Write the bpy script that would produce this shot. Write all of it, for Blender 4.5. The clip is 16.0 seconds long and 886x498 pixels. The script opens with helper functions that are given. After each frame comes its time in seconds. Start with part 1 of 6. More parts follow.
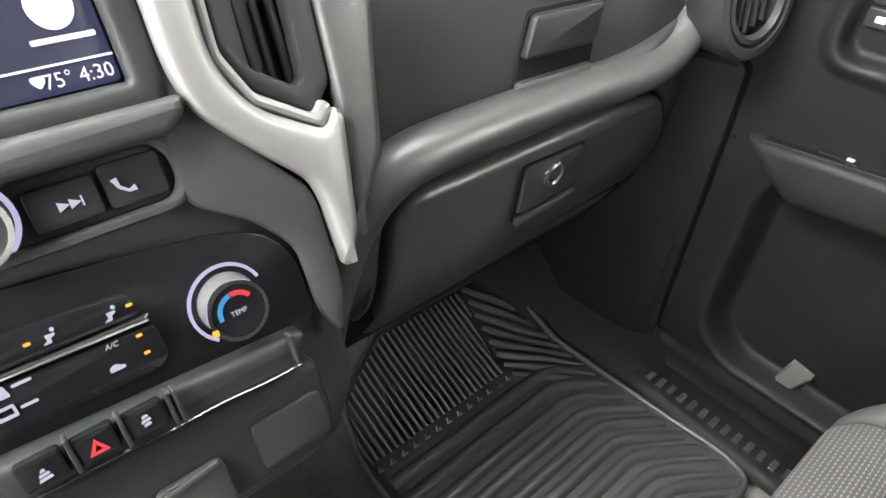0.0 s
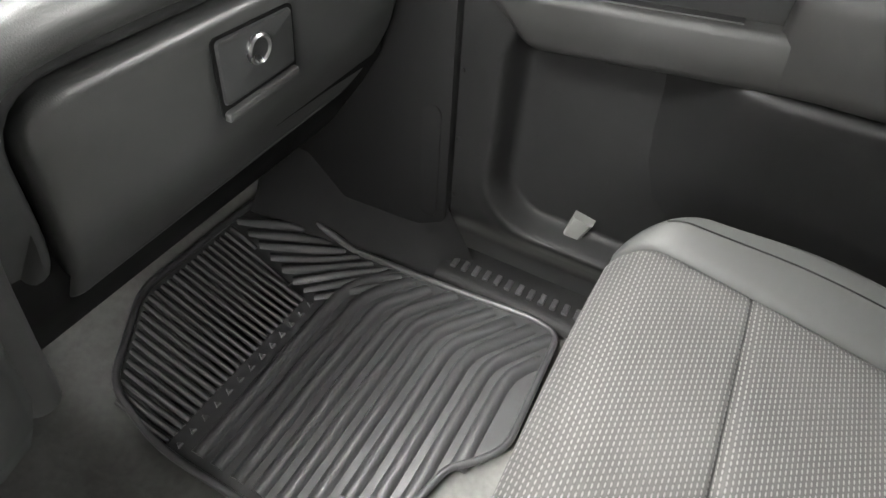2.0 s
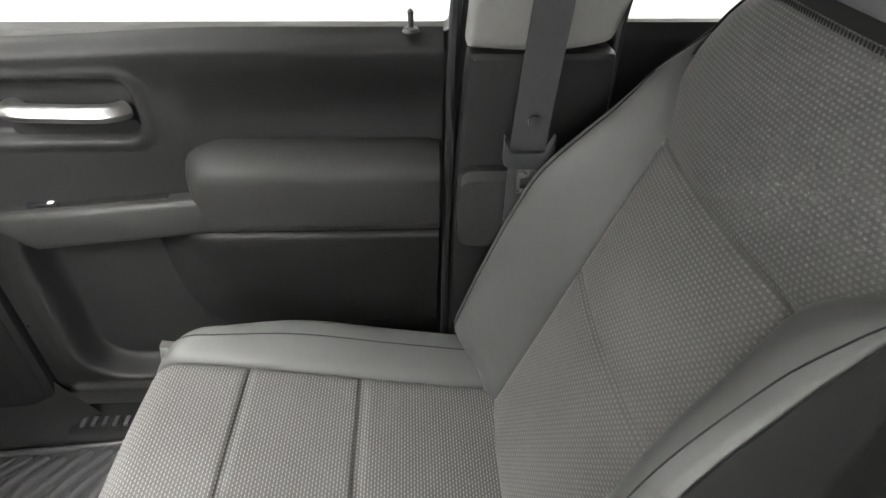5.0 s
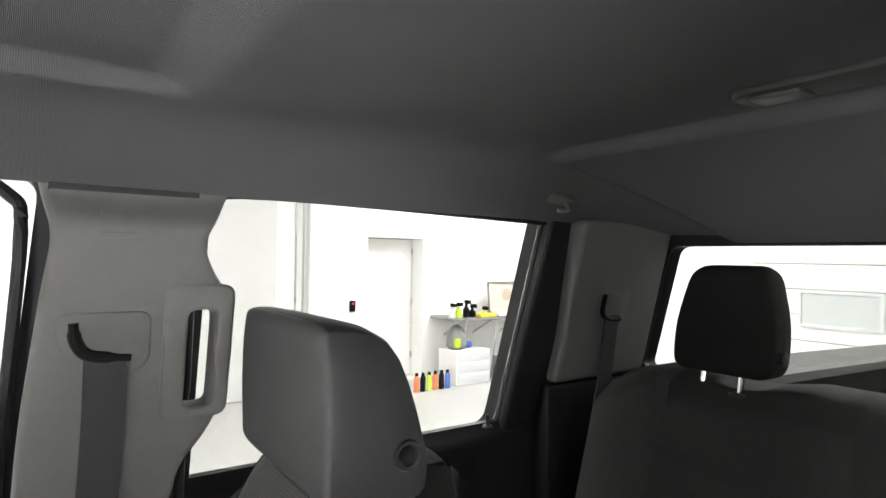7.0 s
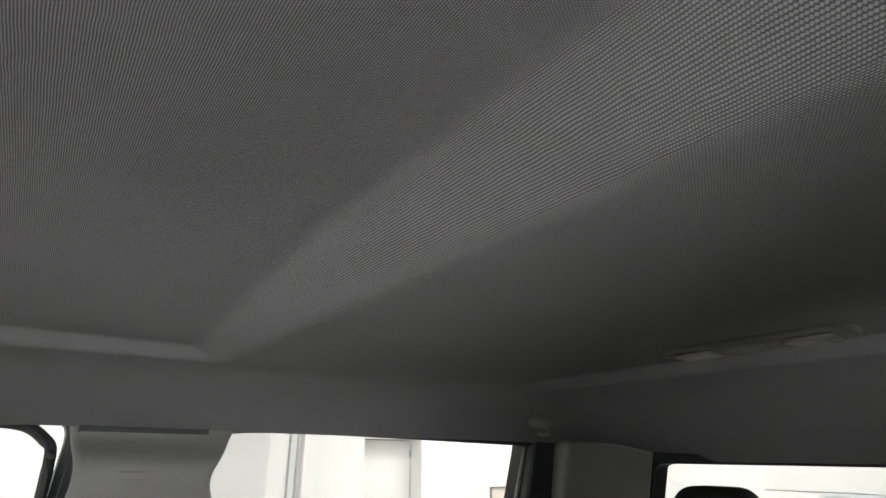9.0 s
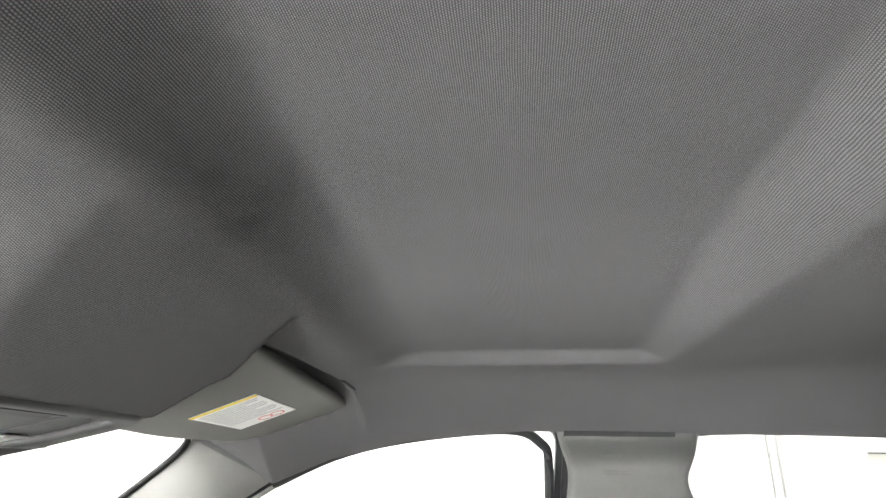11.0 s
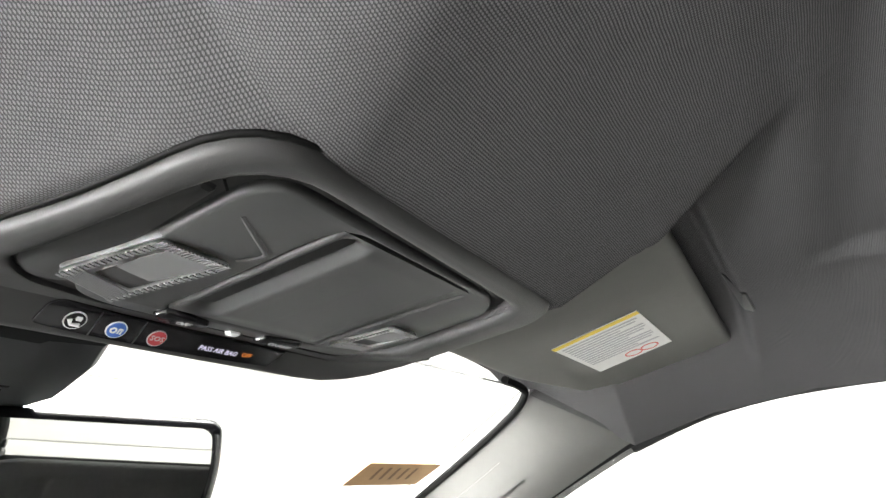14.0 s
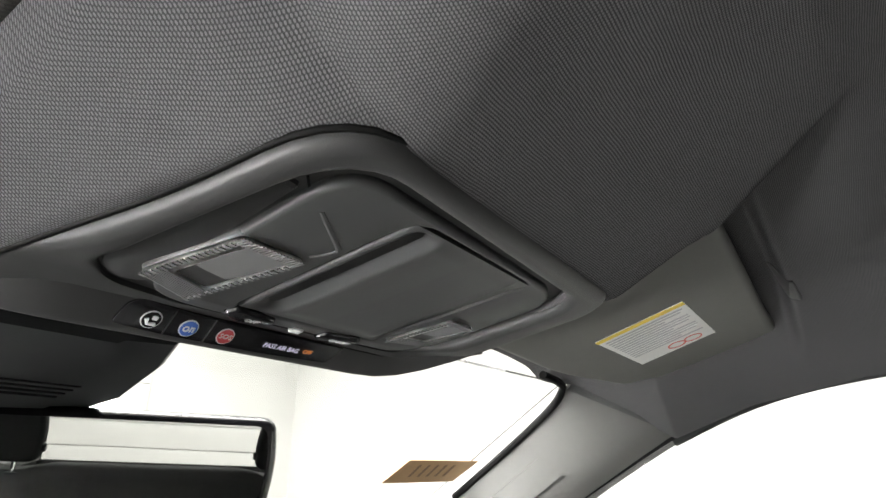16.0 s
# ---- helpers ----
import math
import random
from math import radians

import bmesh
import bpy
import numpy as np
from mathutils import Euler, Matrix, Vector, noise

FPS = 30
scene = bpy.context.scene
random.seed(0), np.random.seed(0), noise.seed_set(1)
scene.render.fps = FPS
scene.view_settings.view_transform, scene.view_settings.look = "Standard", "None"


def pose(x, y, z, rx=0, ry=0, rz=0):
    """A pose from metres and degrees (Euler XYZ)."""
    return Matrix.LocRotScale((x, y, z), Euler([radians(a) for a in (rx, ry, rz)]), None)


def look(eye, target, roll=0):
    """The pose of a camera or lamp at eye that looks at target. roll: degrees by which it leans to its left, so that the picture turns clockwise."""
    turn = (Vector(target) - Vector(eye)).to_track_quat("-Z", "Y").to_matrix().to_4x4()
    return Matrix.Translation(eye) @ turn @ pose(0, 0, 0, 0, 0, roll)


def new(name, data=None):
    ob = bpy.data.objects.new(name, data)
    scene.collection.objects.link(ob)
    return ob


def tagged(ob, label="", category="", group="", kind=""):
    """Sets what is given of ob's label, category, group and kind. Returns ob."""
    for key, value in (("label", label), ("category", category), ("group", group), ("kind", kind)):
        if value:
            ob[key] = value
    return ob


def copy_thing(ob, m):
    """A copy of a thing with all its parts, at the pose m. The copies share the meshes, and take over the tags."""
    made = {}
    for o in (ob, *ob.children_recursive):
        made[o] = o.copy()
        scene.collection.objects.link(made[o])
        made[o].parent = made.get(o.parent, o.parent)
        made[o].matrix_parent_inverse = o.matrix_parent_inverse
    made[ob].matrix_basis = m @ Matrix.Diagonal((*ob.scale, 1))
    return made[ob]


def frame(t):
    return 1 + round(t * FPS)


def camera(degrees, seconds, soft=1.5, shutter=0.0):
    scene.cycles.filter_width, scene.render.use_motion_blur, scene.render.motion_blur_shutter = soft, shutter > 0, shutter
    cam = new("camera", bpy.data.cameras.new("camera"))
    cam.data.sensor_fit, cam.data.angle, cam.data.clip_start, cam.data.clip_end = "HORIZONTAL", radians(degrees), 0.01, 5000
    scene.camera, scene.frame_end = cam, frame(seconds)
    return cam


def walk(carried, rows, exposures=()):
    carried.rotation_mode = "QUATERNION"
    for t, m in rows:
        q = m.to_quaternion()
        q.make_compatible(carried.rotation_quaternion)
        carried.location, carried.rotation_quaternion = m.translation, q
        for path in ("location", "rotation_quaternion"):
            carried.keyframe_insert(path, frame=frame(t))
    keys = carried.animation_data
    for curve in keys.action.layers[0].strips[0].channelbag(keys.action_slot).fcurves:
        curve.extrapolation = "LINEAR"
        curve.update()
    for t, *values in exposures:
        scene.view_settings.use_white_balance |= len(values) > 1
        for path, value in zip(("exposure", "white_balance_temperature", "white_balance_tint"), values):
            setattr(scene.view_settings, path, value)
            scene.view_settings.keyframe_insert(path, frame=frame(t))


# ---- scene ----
cam = camera(74.13, 16.0)
# camera: seconds, place, turn
PATH = [
    (0, -0.0308, 0.3689, 0.9116, 50.36, -1.75, -40.31),
    (0.5, 0.0046, 0.3804, 0.9010, 50.76, -2.18, -46.00),
    (1, 0.0601, 0.3678, 0.8720, 50.89, -2.32, -50.37),
    (1.5, 0.0761, 0.3531, 0.8167, 48.59, -2.74, -57.33),
    (2, 0.0712, 0.3293, 0.8230, 44.10, -2.80, -61.11),
    (2.5, 0.0436, 0.3254, 0.8700, 43.53, -3.04, -64.35),
    (3, -0.0167, 0.2734, 0.9011, 43.55, -3.39, -68.10),
    (3.2, -0.0307, 0.2588, 0.9107, 43.67, -3.41, -69.36),
    (5.3, -0.0342, -0.0877, 1.0725, 56.44, -0.78, -98.60),
    (5.5, -0.0362, -0.0941, 1.0784, 59.44, -0.88, -102.55),
    (6, -0.0651, -0.1089, 1.1096, 67.18, -1.03, -110.45),
    (6.5, -0.1301, -0.1100, 1.1476, 79.87, -1.02, -117.69),
    (7, -0.2086, -0.1606, 1.1780, 90.76, -0.89, -124.46),
    (7.5, -0.2822, -0.1377, 1.2028, 101.01, -0.81, -128.08),
    (8, -0.3121, -0.1383, 1.2176, 107.62, -0.61, -128.93),
    (8.2, -0.3176, -0.1366, 1.2238, 108.65, -0.46, -129.10),
    (10.3, -0.3602, -0.0495, 1.2282, 109.65, -0.16, -101.00),
    (11, -0.3657, -0.0970, 1.2031, 110.49, -0.77, -82.76),
    (11.5, -0.3542, -0.0970, 1.2013, 110.28, -1.50, -74.55),
    (12, -0.3308, -0.0655, 1.1917, 110.05, -2.21, -67.11),
    (12.5, -0.2987, 0.0024, 1.1714, 110.25, -1.82, -61.92),
    (13, -0.2606, 0.0055, 1.1586, 110.00, -2.10, -58.80),
    (13.5, -0.2267, 0.0400, 1.1455, 109.76, -2.10, -58.69),
    (14, -0.2012, 0.1085, 1.1466, 109.82, -1.69, -58.65),
    (14.5, -0.2000, 0.1405, 1.1440, 109.68, -1.45, -58.79),
    (15, -0.2011, 0.1383, 1.1341, 109.51, -1.48, -58.07),
    (15.5, -0.2080, 0.1236, 1.1431, 109.73, -1.10, -57.20),
    (16, -0.2141, 0.1283, 1.1426, 109.68, -0.92, -56.51),
]
# the film camera's own exposure, brighter in the footwell and darker towards the windows
EXPOSURE = [(0, -0.6), (1.0, -0.57), (2.0, -0.13), (3.2, -0.1), (5.3, -0.2), (6.5, -0.35), (7.3, -1.25), (8.2, -1.6), (10.3, -0.33), (12.0, -0.1), (13.5, -0.25), (14.5, -0.66), (16, -1.03)]
walk(cam, [(t, pose(*p)) for t, *p in PATH], EXPOSURE)

# ---- light: white workshop seen through the glass, lit by ceiling panels ----
GROUND = -0.62
world = bpy.data.worlds.new("world")
scene.world = world
world.use_nodes = True
world.node_tree.nodes["Background"].inputs[0].default_value = (0.9, 0.95, 1.0, 1)
world.node_tree.nodes["Background"].inputs[1].default_value = 0.15


def area_lamp(x, y, z, sx, sy, watts, tone=(1.0, 0.985, 0.96)):
    data = bpy.data.lights.new("ceiling_panel_light", "AREA")
    data.shape, data.size, data.size_y, data.energy, data.color = "RECTANGLE", sx, sy, watts, tone
    ob = new("ceiling_panel_light", data)
    ob.matrix_world = pose(x, y, z)
    return ob


def fill_lamp(name, m, sx, sy, watts, tone=(1.0, 0.995, 0.985)):
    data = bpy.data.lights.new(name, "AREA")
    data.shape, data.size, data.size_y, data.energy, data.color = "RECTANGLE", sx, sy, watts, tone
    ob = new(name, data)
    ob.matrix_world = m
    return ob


LAMP = 300.0
for px, py, w in ((2.6, 1.0, 0.15), (3.4, -3.0, 1.0), (-1.9, 0.9, 4.0), (0.75, 1.75, 1.1), (2.0, 6.2, 2.2), (0.0, -5.6, 0.95), (5.2, -6.0, 1.5)):
    area_lamp(px, py, 2.93, 1.2, 2.4, LAMP * w)
# added fill lights by the walls beside and ahead of the truck
west_fill = fill_lamp("fill_light_west", look((-2.9, 1.1, 0.45), (-0.1, 0.2, 1.55)), 1.8, 0.9, 135.0)
west_fill.data.spread = radians(50)
side_fill = fill_lamp("fill_light_side", look((-2.9, -0.35, 1.5), (0.4, 0.7, 0.42)), 1.3, 0.9, 35.0)
side_fill.data.spread = radians(70)
fill_lamp("fill_light_east", look((6.9, 1.2, 0.9), (0, 1.2, 0.9)), 5.0, 2.4, 12.0)
fill_lamp("fill_light_north", look((0.6, 7.85, 0.7), (0.6, 0, 0.9)), 7.0, 2.2, 540.0)


# ---- materials ----
def shader(name, base, rough=0.5, metal=0.0, spec=0.5):
    m = bpy.data.materials.new(name)
    m.use_nodes = True
    b = m.node_tree.nodes["Principled BSDF"]
    b.inputs["Base Color"].default_value = (*base, 1)
    b.inputs["Roughness"].default_value = rough
    b.inputs["Metallic"].default_value = metal
    b.inputs["Specular IOR Level"].default_value = spec
    return m, m.node_tree, b


def node(nt, kind, **ins):
    n = nt.nodes.new(kind)
    for k, v in ins.items():
        key = k.replace("_", " ")
        n.inputs[int(k[1:]) if k[0] == "i" and k[1:].isdigit() else key].default_value = v
    return n


def maths(nt, op, a, b=None):
    n = nt.nodes.new("ShaderNodeMath")
    n.operation = op
    for i, v in enumerate((a, b)):
        if v is None:
            continue
        if isinstance(v, (int, float)):
            n.inputs[i].default_value = v
        else:
            nt.links.new(v, n.inputs[i])
    return n.outputs[0]


def coords(nt):
    return nt.nodes.new("ShaderNodeTexCoord").outputs["Object"]


def blotch(nt, b, base, amount, scale, rough=None, rough_amount=0.0):
    """Broad uneven tone over a fine one."""
    co = coords(nt)
    n1, n2 = node(nt, "ShaderNodeTexNoise", Scale=scale, Detail=4.0), node(nt, "ShaderNodeTexNoise", Scale=scale * 14, Detail=3.0)
    nt.links.new(co, n1.inputs["Vector"]), nt.links.new(co, n2.inputs["Vector"])
    mix = maths(nt, "ADD", maths(nt, "MULTIPLY", n1.outputs["Fac"], 0.65), maths(nt, "MULTIPLY", n2.outputs["Fac"], 0.35))
    ramp = nt.nodes.new("ShaderNodeMapRange")
    ramp.inputs["From Min"].default_value, ramp.inputs["From Max"].default_value = 0.3, 0.7
    ramp.inputs["To Min"].default_value, ramp.inputs["To Max"].default_value = 1 - amount, 1 + amount
    nt.links.new(mix, ramp.inputs["Value"])
    col = nt.nodes.new("ShaderNodeVectorMath")
    col.operation = "SCALE"
    col.inputs[0].default_value = base
    nt.links.new(ramp.outputs[0], col.inputs["Scale"])
    nt.links.new(col.outputs[0], b.inputs["Base Color"])
    if rough is not None:
        r = nt.nodes.new("ShaderNodeMapRange")
        r.inputs["From Min"].default_value, r.inputs["From Max"].default_value = 0.3, 0.7
        r.inputs["To Min"].default_value, r.inputs["To Max"].default_value = rough - rough_amount, rough + rough_amount
        nt.links.new(n1.outputs["Fac"], r.inputs["Value"])
        nt.links.new(r.outputs[0], b.inputs["Roughness"])
    return col.outputs[0]


def relief(nt, b, height, strength, dist):
    n = node(nt, "ShaderNodeBump", Strength=strength, Distance=dist)
    nt.links.new(height, n.inputs["Height"])
    nt.links.new(n.outputs[0], b.inputs["Normal"])


def plastic(name, base, rough=0.5, grain=700.0, depth=0.00025, amount=0.12, spec=0.4):
    """Moulded plastic with a leather-like grain."""
    m, nt, b = shader(name, base, rough, 0.0, spec)
    blotch(nt, b, base, amount, 6.0, rough, 0.06)
    v = node(nt, "ShaderNodeTexVoronoi", Scale=grain)
    v.feature = "DISTANCE_TO_EDGE"
    nt.links.new(coords(nt), v.inputs["Vector"])
    relief(nt, b, v.outputs["Distance"], 0.35, depth)
    return m


def plain(name, base, rough=0.4, metal=0.0, amount=0.06, spec=0.5, scale=8.0):
    m, nt, b = shader(name, base, rough, metal, spec)
    blotch(nt, b, base, amount, scale, rough, 0.05)
    return m


def woven(name, base, dot, a, b_axis, pitch_a, pitch_b, rough=0.85, wide=0.3, tall=0.2, depth=0.0006, sheen=0.04, spec=0.2, wobble=0.0):
    """Cloth with staggered lighter dots, laid out along two axes (0 x, 1 y, 2 z)."""
    m, nt, b = shader(name, base, rough, 0.0, spec)
    sep = nt.nodes.new("ShaderNodeSeparateXYZ")
    nt.links.new(coords(nt), sep.inputs[0])
    u, v = sep.outputs[a], sep.outputs[b_axis]
    if wobble:
        drift = node(nt, "ShaderNodeTexNoise", Scale=55.0, Detail=1.0)
        nt.links.new(coords(nt), drift.inputs["Vector"])
        tint = nt.nodes.new("ShaderNodeSeparateColor")
        nt.links.new(drift.outputs["Color"], tint.inputs[0])
        u = maths(nt, "ADD", u, maths(nt, "MULTIPLY", tint.outputs[0], wobble))
        v = maths(nt, "ADD", v, maths(nt, "MULTIPLY", tint.outputs[1], wobble))
    u, v = maths(nt, "DIVIDE", u, pitch_a), maths(nt, "DIVIDE", v, pitch_b)
    row = maths(nt, "MULTIPLY", maths(nt, "FLOOR", v), 0.5)
    du = maths(nt, "SUBTRACT", maths(nt, "FRACT", maths(nt, "ADD", u, row)), 0.5)
    dv = maths(nt, "SUBTRACT", maths(nt, "FRACT", v), 0.5)
    d = maths(nt, "ADD", maths(nt, "POWER", maths(nt, "DIVIDE", maths(nt, "ABSOLUTE", du), wide), 2.0),
              maths(nt, "POWER", maths(nt, "DIVIDE", maths(nt, "ABSOLUTE", dv), tall), 2.0))
    mask = nt.nodes.new("ShaderNodeMapRange")
    mask.inputs["From Min"].default_value, mask.inputs["From Max"].default_value = 1.4, 0.6
    nt.links.new(d, mask.inputs["Value"])
    tone = blotch(nt, b, base, 0.18, 9.0)
    fibre = node(nt, "ShaderNodeTexNoise", Scale=1400.0, Detail=2.0)
    nt.links.new(coords(nt), fibre.inputs["Vector"])
    mix = nt.nodes.new("ShaderNodeMix")
    mix.data_type = "RGBA"
    mix.inputs["B"].default_value = (*dot, 1)
    nt.links.new(maths(nt, "MULTIPLY", mask.outputs[0], maths(nt, "ADD", fibre.outputs["Fac"], 0.35)), mix.inputs["Factor"])
    nt.links.new(tone, mix.inputs["A"])
    nt.links.new(mix.outputs["Result"], b.inputs["Base Color"])
    relief(nt, b, maths(nt, "ADD", mask.outputs[0], maths(nt, "MULTIPLY", fibre.outputs["Fac"], 0.5)), 0.5, depth)
    b.inputs["Sheen Weight"].default_value = sheen
    return m


def glow(name, colour, strength):
    m, nt, b = shader(name, (0.02, 0.02, 0.02), 0.3)
    b.inputs["Emission Color"].default_value = (*colour, 1)
    b.inputs["Emission Strength"].default_value = strength
    return m


def glass(name, tint=(1, 1, 1), rough=0.0):
    m, nt, b = shader(name, tint, rough)
    b.inputs["Transmission Weight"].default_value = 1.0
    b.inputs["IOR"].default_value = 1.45
    return m


DASH = plastic("dash_grained_plastic", (0.033, 0.034, 0.034), 0.42, 650.0, 0.0004, 0.12, 0.5)
DASH_SOFT = plastic("soft_touch_dash", (0.050, 0.051, 0.050), 0.34, 520.0, 0.0004, 0.12, 0.65)
PANEL = plastic("satin_dark_panel", (0.020, 0.021, 0.022), 0.42, 900.0, 0.0002, 0.12, 0.25)
STACK = plastic("centre_stack_plastic", (0.038, 0.040, 0.039), 0.45, 900.0, 0.0002, 0.12, 0.3)
DOOR = plastic("door_trim_plastic", (0.008, 0.008, 0.008), 0.48, 650.0, 0.0004, 0.12, 0.13)
DOOR_SOFT = plastic("door_armrest_vinyl", (0.012, 0.012, 0.0116), 0.58, 520.0, 0.0004, 0.12, 0.22)
SILVER = plain("brushed_silver_paint", (0.30, 0.30, 0.295), 0.36, 0.55)
CHROME = plain("chrome", (0.8, 0.8, 0.8), 0.12, 1.0, 0.02)
DULL_METAL = plain("satin_metal", (0.5, 0.5, 0.5), 0.3, 1.0)
KNOB_SILVER = plain("knob_silver_paint", (0.17, 0.17, 0.17), 0.36, 0.5)
GLOSS = plain("gloss_black", (0.008, 0.008, 0.009), 0.18, 0.0)
BLACK = plain("matt_black", (0.007, 0.007, 0.007), 0.6, 0.0, 0.06, 0.1)
RUBBER = plastic("black_rubber", (0.042, 0.042, 0.043), 0.38, 900.0, 0.0001, 0.03, 0.65)
SEAL = plain("door_seal_rubber", (0.008, 0.008, 0.009), 0.55, 0.0, 0.06, 0.25)
CARPET = plastic("carpet", (0.16, 0.16, 0.152), 0.95, 900.0, 0.002, 0.3, 0.1)
VINYL = plastic("grey_seat_vinyl", (0.045, 0.046, 0.0447), 0.52, 900.0, 0.0002, 0.06, 0.35)
CLOTH_FLAT = woven("seat_cloth_cushion", (0.046, 0.045, 0.0435), (0.155, 0.152, 0.146), 0, 1, 0.0068, 0.0046, wide=0.37, tall=0.17)
CLOTH_BACK = woven("seat_cloth_back", (0.055, 0.054, 0.052), (0.105, 0.103, 0.098), 0, 2, 0.0068, 0.0050, wide=0.34, tall=0.22)
CLOTH_DARK = woven("seat_cloth_shoulder", (0.042, 0.0415, 0.040), (0.072, 0.071, 0.068), 0, 2, 0.0062, 0.0046, wide=0.32, tall=0.26)
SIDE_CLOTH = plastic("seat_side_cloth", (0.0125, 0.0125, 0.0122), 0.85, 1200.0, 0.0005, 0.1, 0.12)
DULL_GREY = plain("dull_grey_plastic", (0.085, 0.085, 0.083), 0.45)
# darker copy of the headrest vinyl, the sides' shade put into its colour
HEAD_SHADED = plastic("headrest_shaded_vinyl", (0.020, 0.020, 0.0205), 0.55, 900.0, 0.0002, 0.06, 0.3)
HEADREST = plastic("headrest_vinyl", (0.043, 0.043, 0.044), 0.5, 900.0, 0.0002, 0.06, 0.35)
REAR_CLOTH = plastic("rear_bench_cloth", (0.036, 0.0355, 0.035), 0.85, 700.0, 0.0012, 0.15, 0.12)
LINER = woven("headliner_knit", (0.046, 0.0455, 0.0467), (0.128, 0.127, 0.1295), 0, 1, 0.0014, 0.00115, 0.92, 0.44, 0.34, 0.0004, 0.0, 0.08, 0.0012)
PILLAR = plastic("pillar_trim_plastic", (0.105, 0.105, 0.101), 0.6, 800.0, 0.0002, 0.05, 0.18)
VISOR = plastic("visor_vinyl", (0.13, 0.13, 0.119), 0.6, 900.0, 0.0002, 0.06, 0.3)
VISOR_KNIT = woven("visor_knit", (0.088, 0.086, 0.081), (0.104, 0.101, 0.095), 0, 1, 0.0022, 0.0018, 0.95, 0.42, 0.30, 0.0003)
CONSOLE = plastic("overhead_console_plastic", (0.042, 0.042, 0.042), 0.45, 1100.0, 0.0002, 0.06, 0.25)
CONSOLE_IN = plastic("overhead_console_inner", (0.052, 0.0525, 0.0525), 0.40, 1400.0, 0.0001, 0.05, 0.3)
WEBBING = plastic("belt_webbing", (0.022, 0.022, 0.0235), 0.7, 1500.0, 0.0004, 0.08, 0.3)
LAMP_GREY = plain("lamp_inner_grey", (0.15, 0.15, 0.153), 0.4)
PRISM = plain("lamp_prism", (0.20, 0.20, 0.203), 0.35)
LENS = glass("lamp_lens", (0.95, 0.95, 0.95), 0.35)
GLASS = glass("window_glass", (0.97, 0.98, 0.975))
PRIVACY = glass("tinted_privacy_glass", (0.70, 0.71, 0.705))
MIRROR = plain("mirror_silvering", (0.86, 0.87, 0.85), 0.01, 1.0, 0.0)
PAPER = plain("label_paper", (0.72, 0.72, 0.70), 0.6, 0.0, 0.04)
GREY_INK = plain("label_print", (0.42, 0.42, 0.43), 0.6)
YELLOW_INK = plain("label_yellow", (0.72, 0.55, 0.06), 0.6)
RED_INK = plain("label_red", (0.65, 0.12, 0.10), 0.6)
TAN = plain("kraft_paper", (0.50, 0.32, 0.16), 0.75, 0.0, 0.1)
TAN_INK = plain("pencil_marks", (0.24, 0.15, 0.08), 0.8)
WHITE_INK = plain("white_print", (0.75, 0.75, 0.75), 0.5)
ICON = glow("lit_icon_white", (0.85, 0.8, 1.0), 1.0)
RING = glow("lit_ring", (0.72, 0.66, 1.0), 1.1)
AMBER = glow("lit_amber", (1.0, 0.42, 0.02), 2.2)
REDLIT = glow("lit_red", (1.0, 0.02, 0.04), 1.5)
BLUELIT = glow("lit_blue", (0.02, 0.40, 0.9), 1.1)
SCREEN = glow("screen_glow", (0.025, 0.03, 0.14), 0.8)
SCREENW = glow("screen_white", (1.0, 0.95, 1.0), 1.7)
BLUE_BADGE = plain("blue_badge", (0.05, 0.14, 0.50), 0.4)
RED_BADGE = plain("red_badge", (0.55, 0.06, 0.07), 0.4)
WHITE_WALL = plain("white_wall_paint", (0.80, 0.80, 0.78), 0.6, 0.0, 0.03, 0.3, 1.5)
WHITE_PANEL = plain("white_door_panel", (0.80, 0.79, 0.77), 0.45, 0.0, 0.03, 0.4, 2.0)
OFF_WHITE = plain("off_white_door_paint", (0.62, 0.62, 0.61), 0.5, 0.0, 0.03, 0.4, 2.0)
CONCRETE = plain("sealed_concrete", (0.45, 0.45, 0.435), 0.4, 0.0, 0.15, 0.4, 1.2)
RAIL_CAP = plain("bed_rail_cap", (0.075, 0.075, 0.075), 0.5)
BENCH_TOP = plain("bench_laminate", (0.20, 0.20, 0.20), 0.5)
CLEAR_PLASTIC = plain("milky_plastic", (0.62, 0.64, 0.66), 0.35)
GREEN_P = plain("lime_plastic", (0.50, 0.65, 0.05), 0.4)
ORANGE_P = plain("orange_plastic", (0.75, 0.20, 0.08), 0.4)
BLUE_P = plain("blue_plastic", (0.06, 0.14, 0.50), 0.4)
YELLOW_P = plain("yellow_plastic", (0.75, 0.62, 0.05), 0.4)
TRUCK_PAINT = plain("truck_white_paint", (0.70, 0.70, 0.69), 0.25, 0.0, 0.02)


# ---- building helpers ----
def smooth(a, b, v):
    t = min(1.0, max(0.0, (v - a) / (b - a)))
    return t * t * (3 - 2 * t)


def lerp(a, b, t):
    return a + (b - a) * t


def ramp(v, pairs):
    """Straight-line interpolation through (v, value) pairs."""
    for (v0, a), (v1, b) in zip(pairs, pairs[1:]):
        if v <= v1:
            return lerp(a, b, max(0.0, (v - v0) / (v1 - v0)))
    return pairs[-1][1]


def steps(a, b, n):
    return [a + (b - a) * i / n for i in range(n + 1)]


def finish(me, mat, sharp=35.0):
    me.materials.clear()
    me.materials.append(mat)
    me.polygons.foreach_set("use_smooth", [True] * len(me.polygons))
    me.set_sharp_from_angle(angle=radians(sharp))
    me.update()
    return me


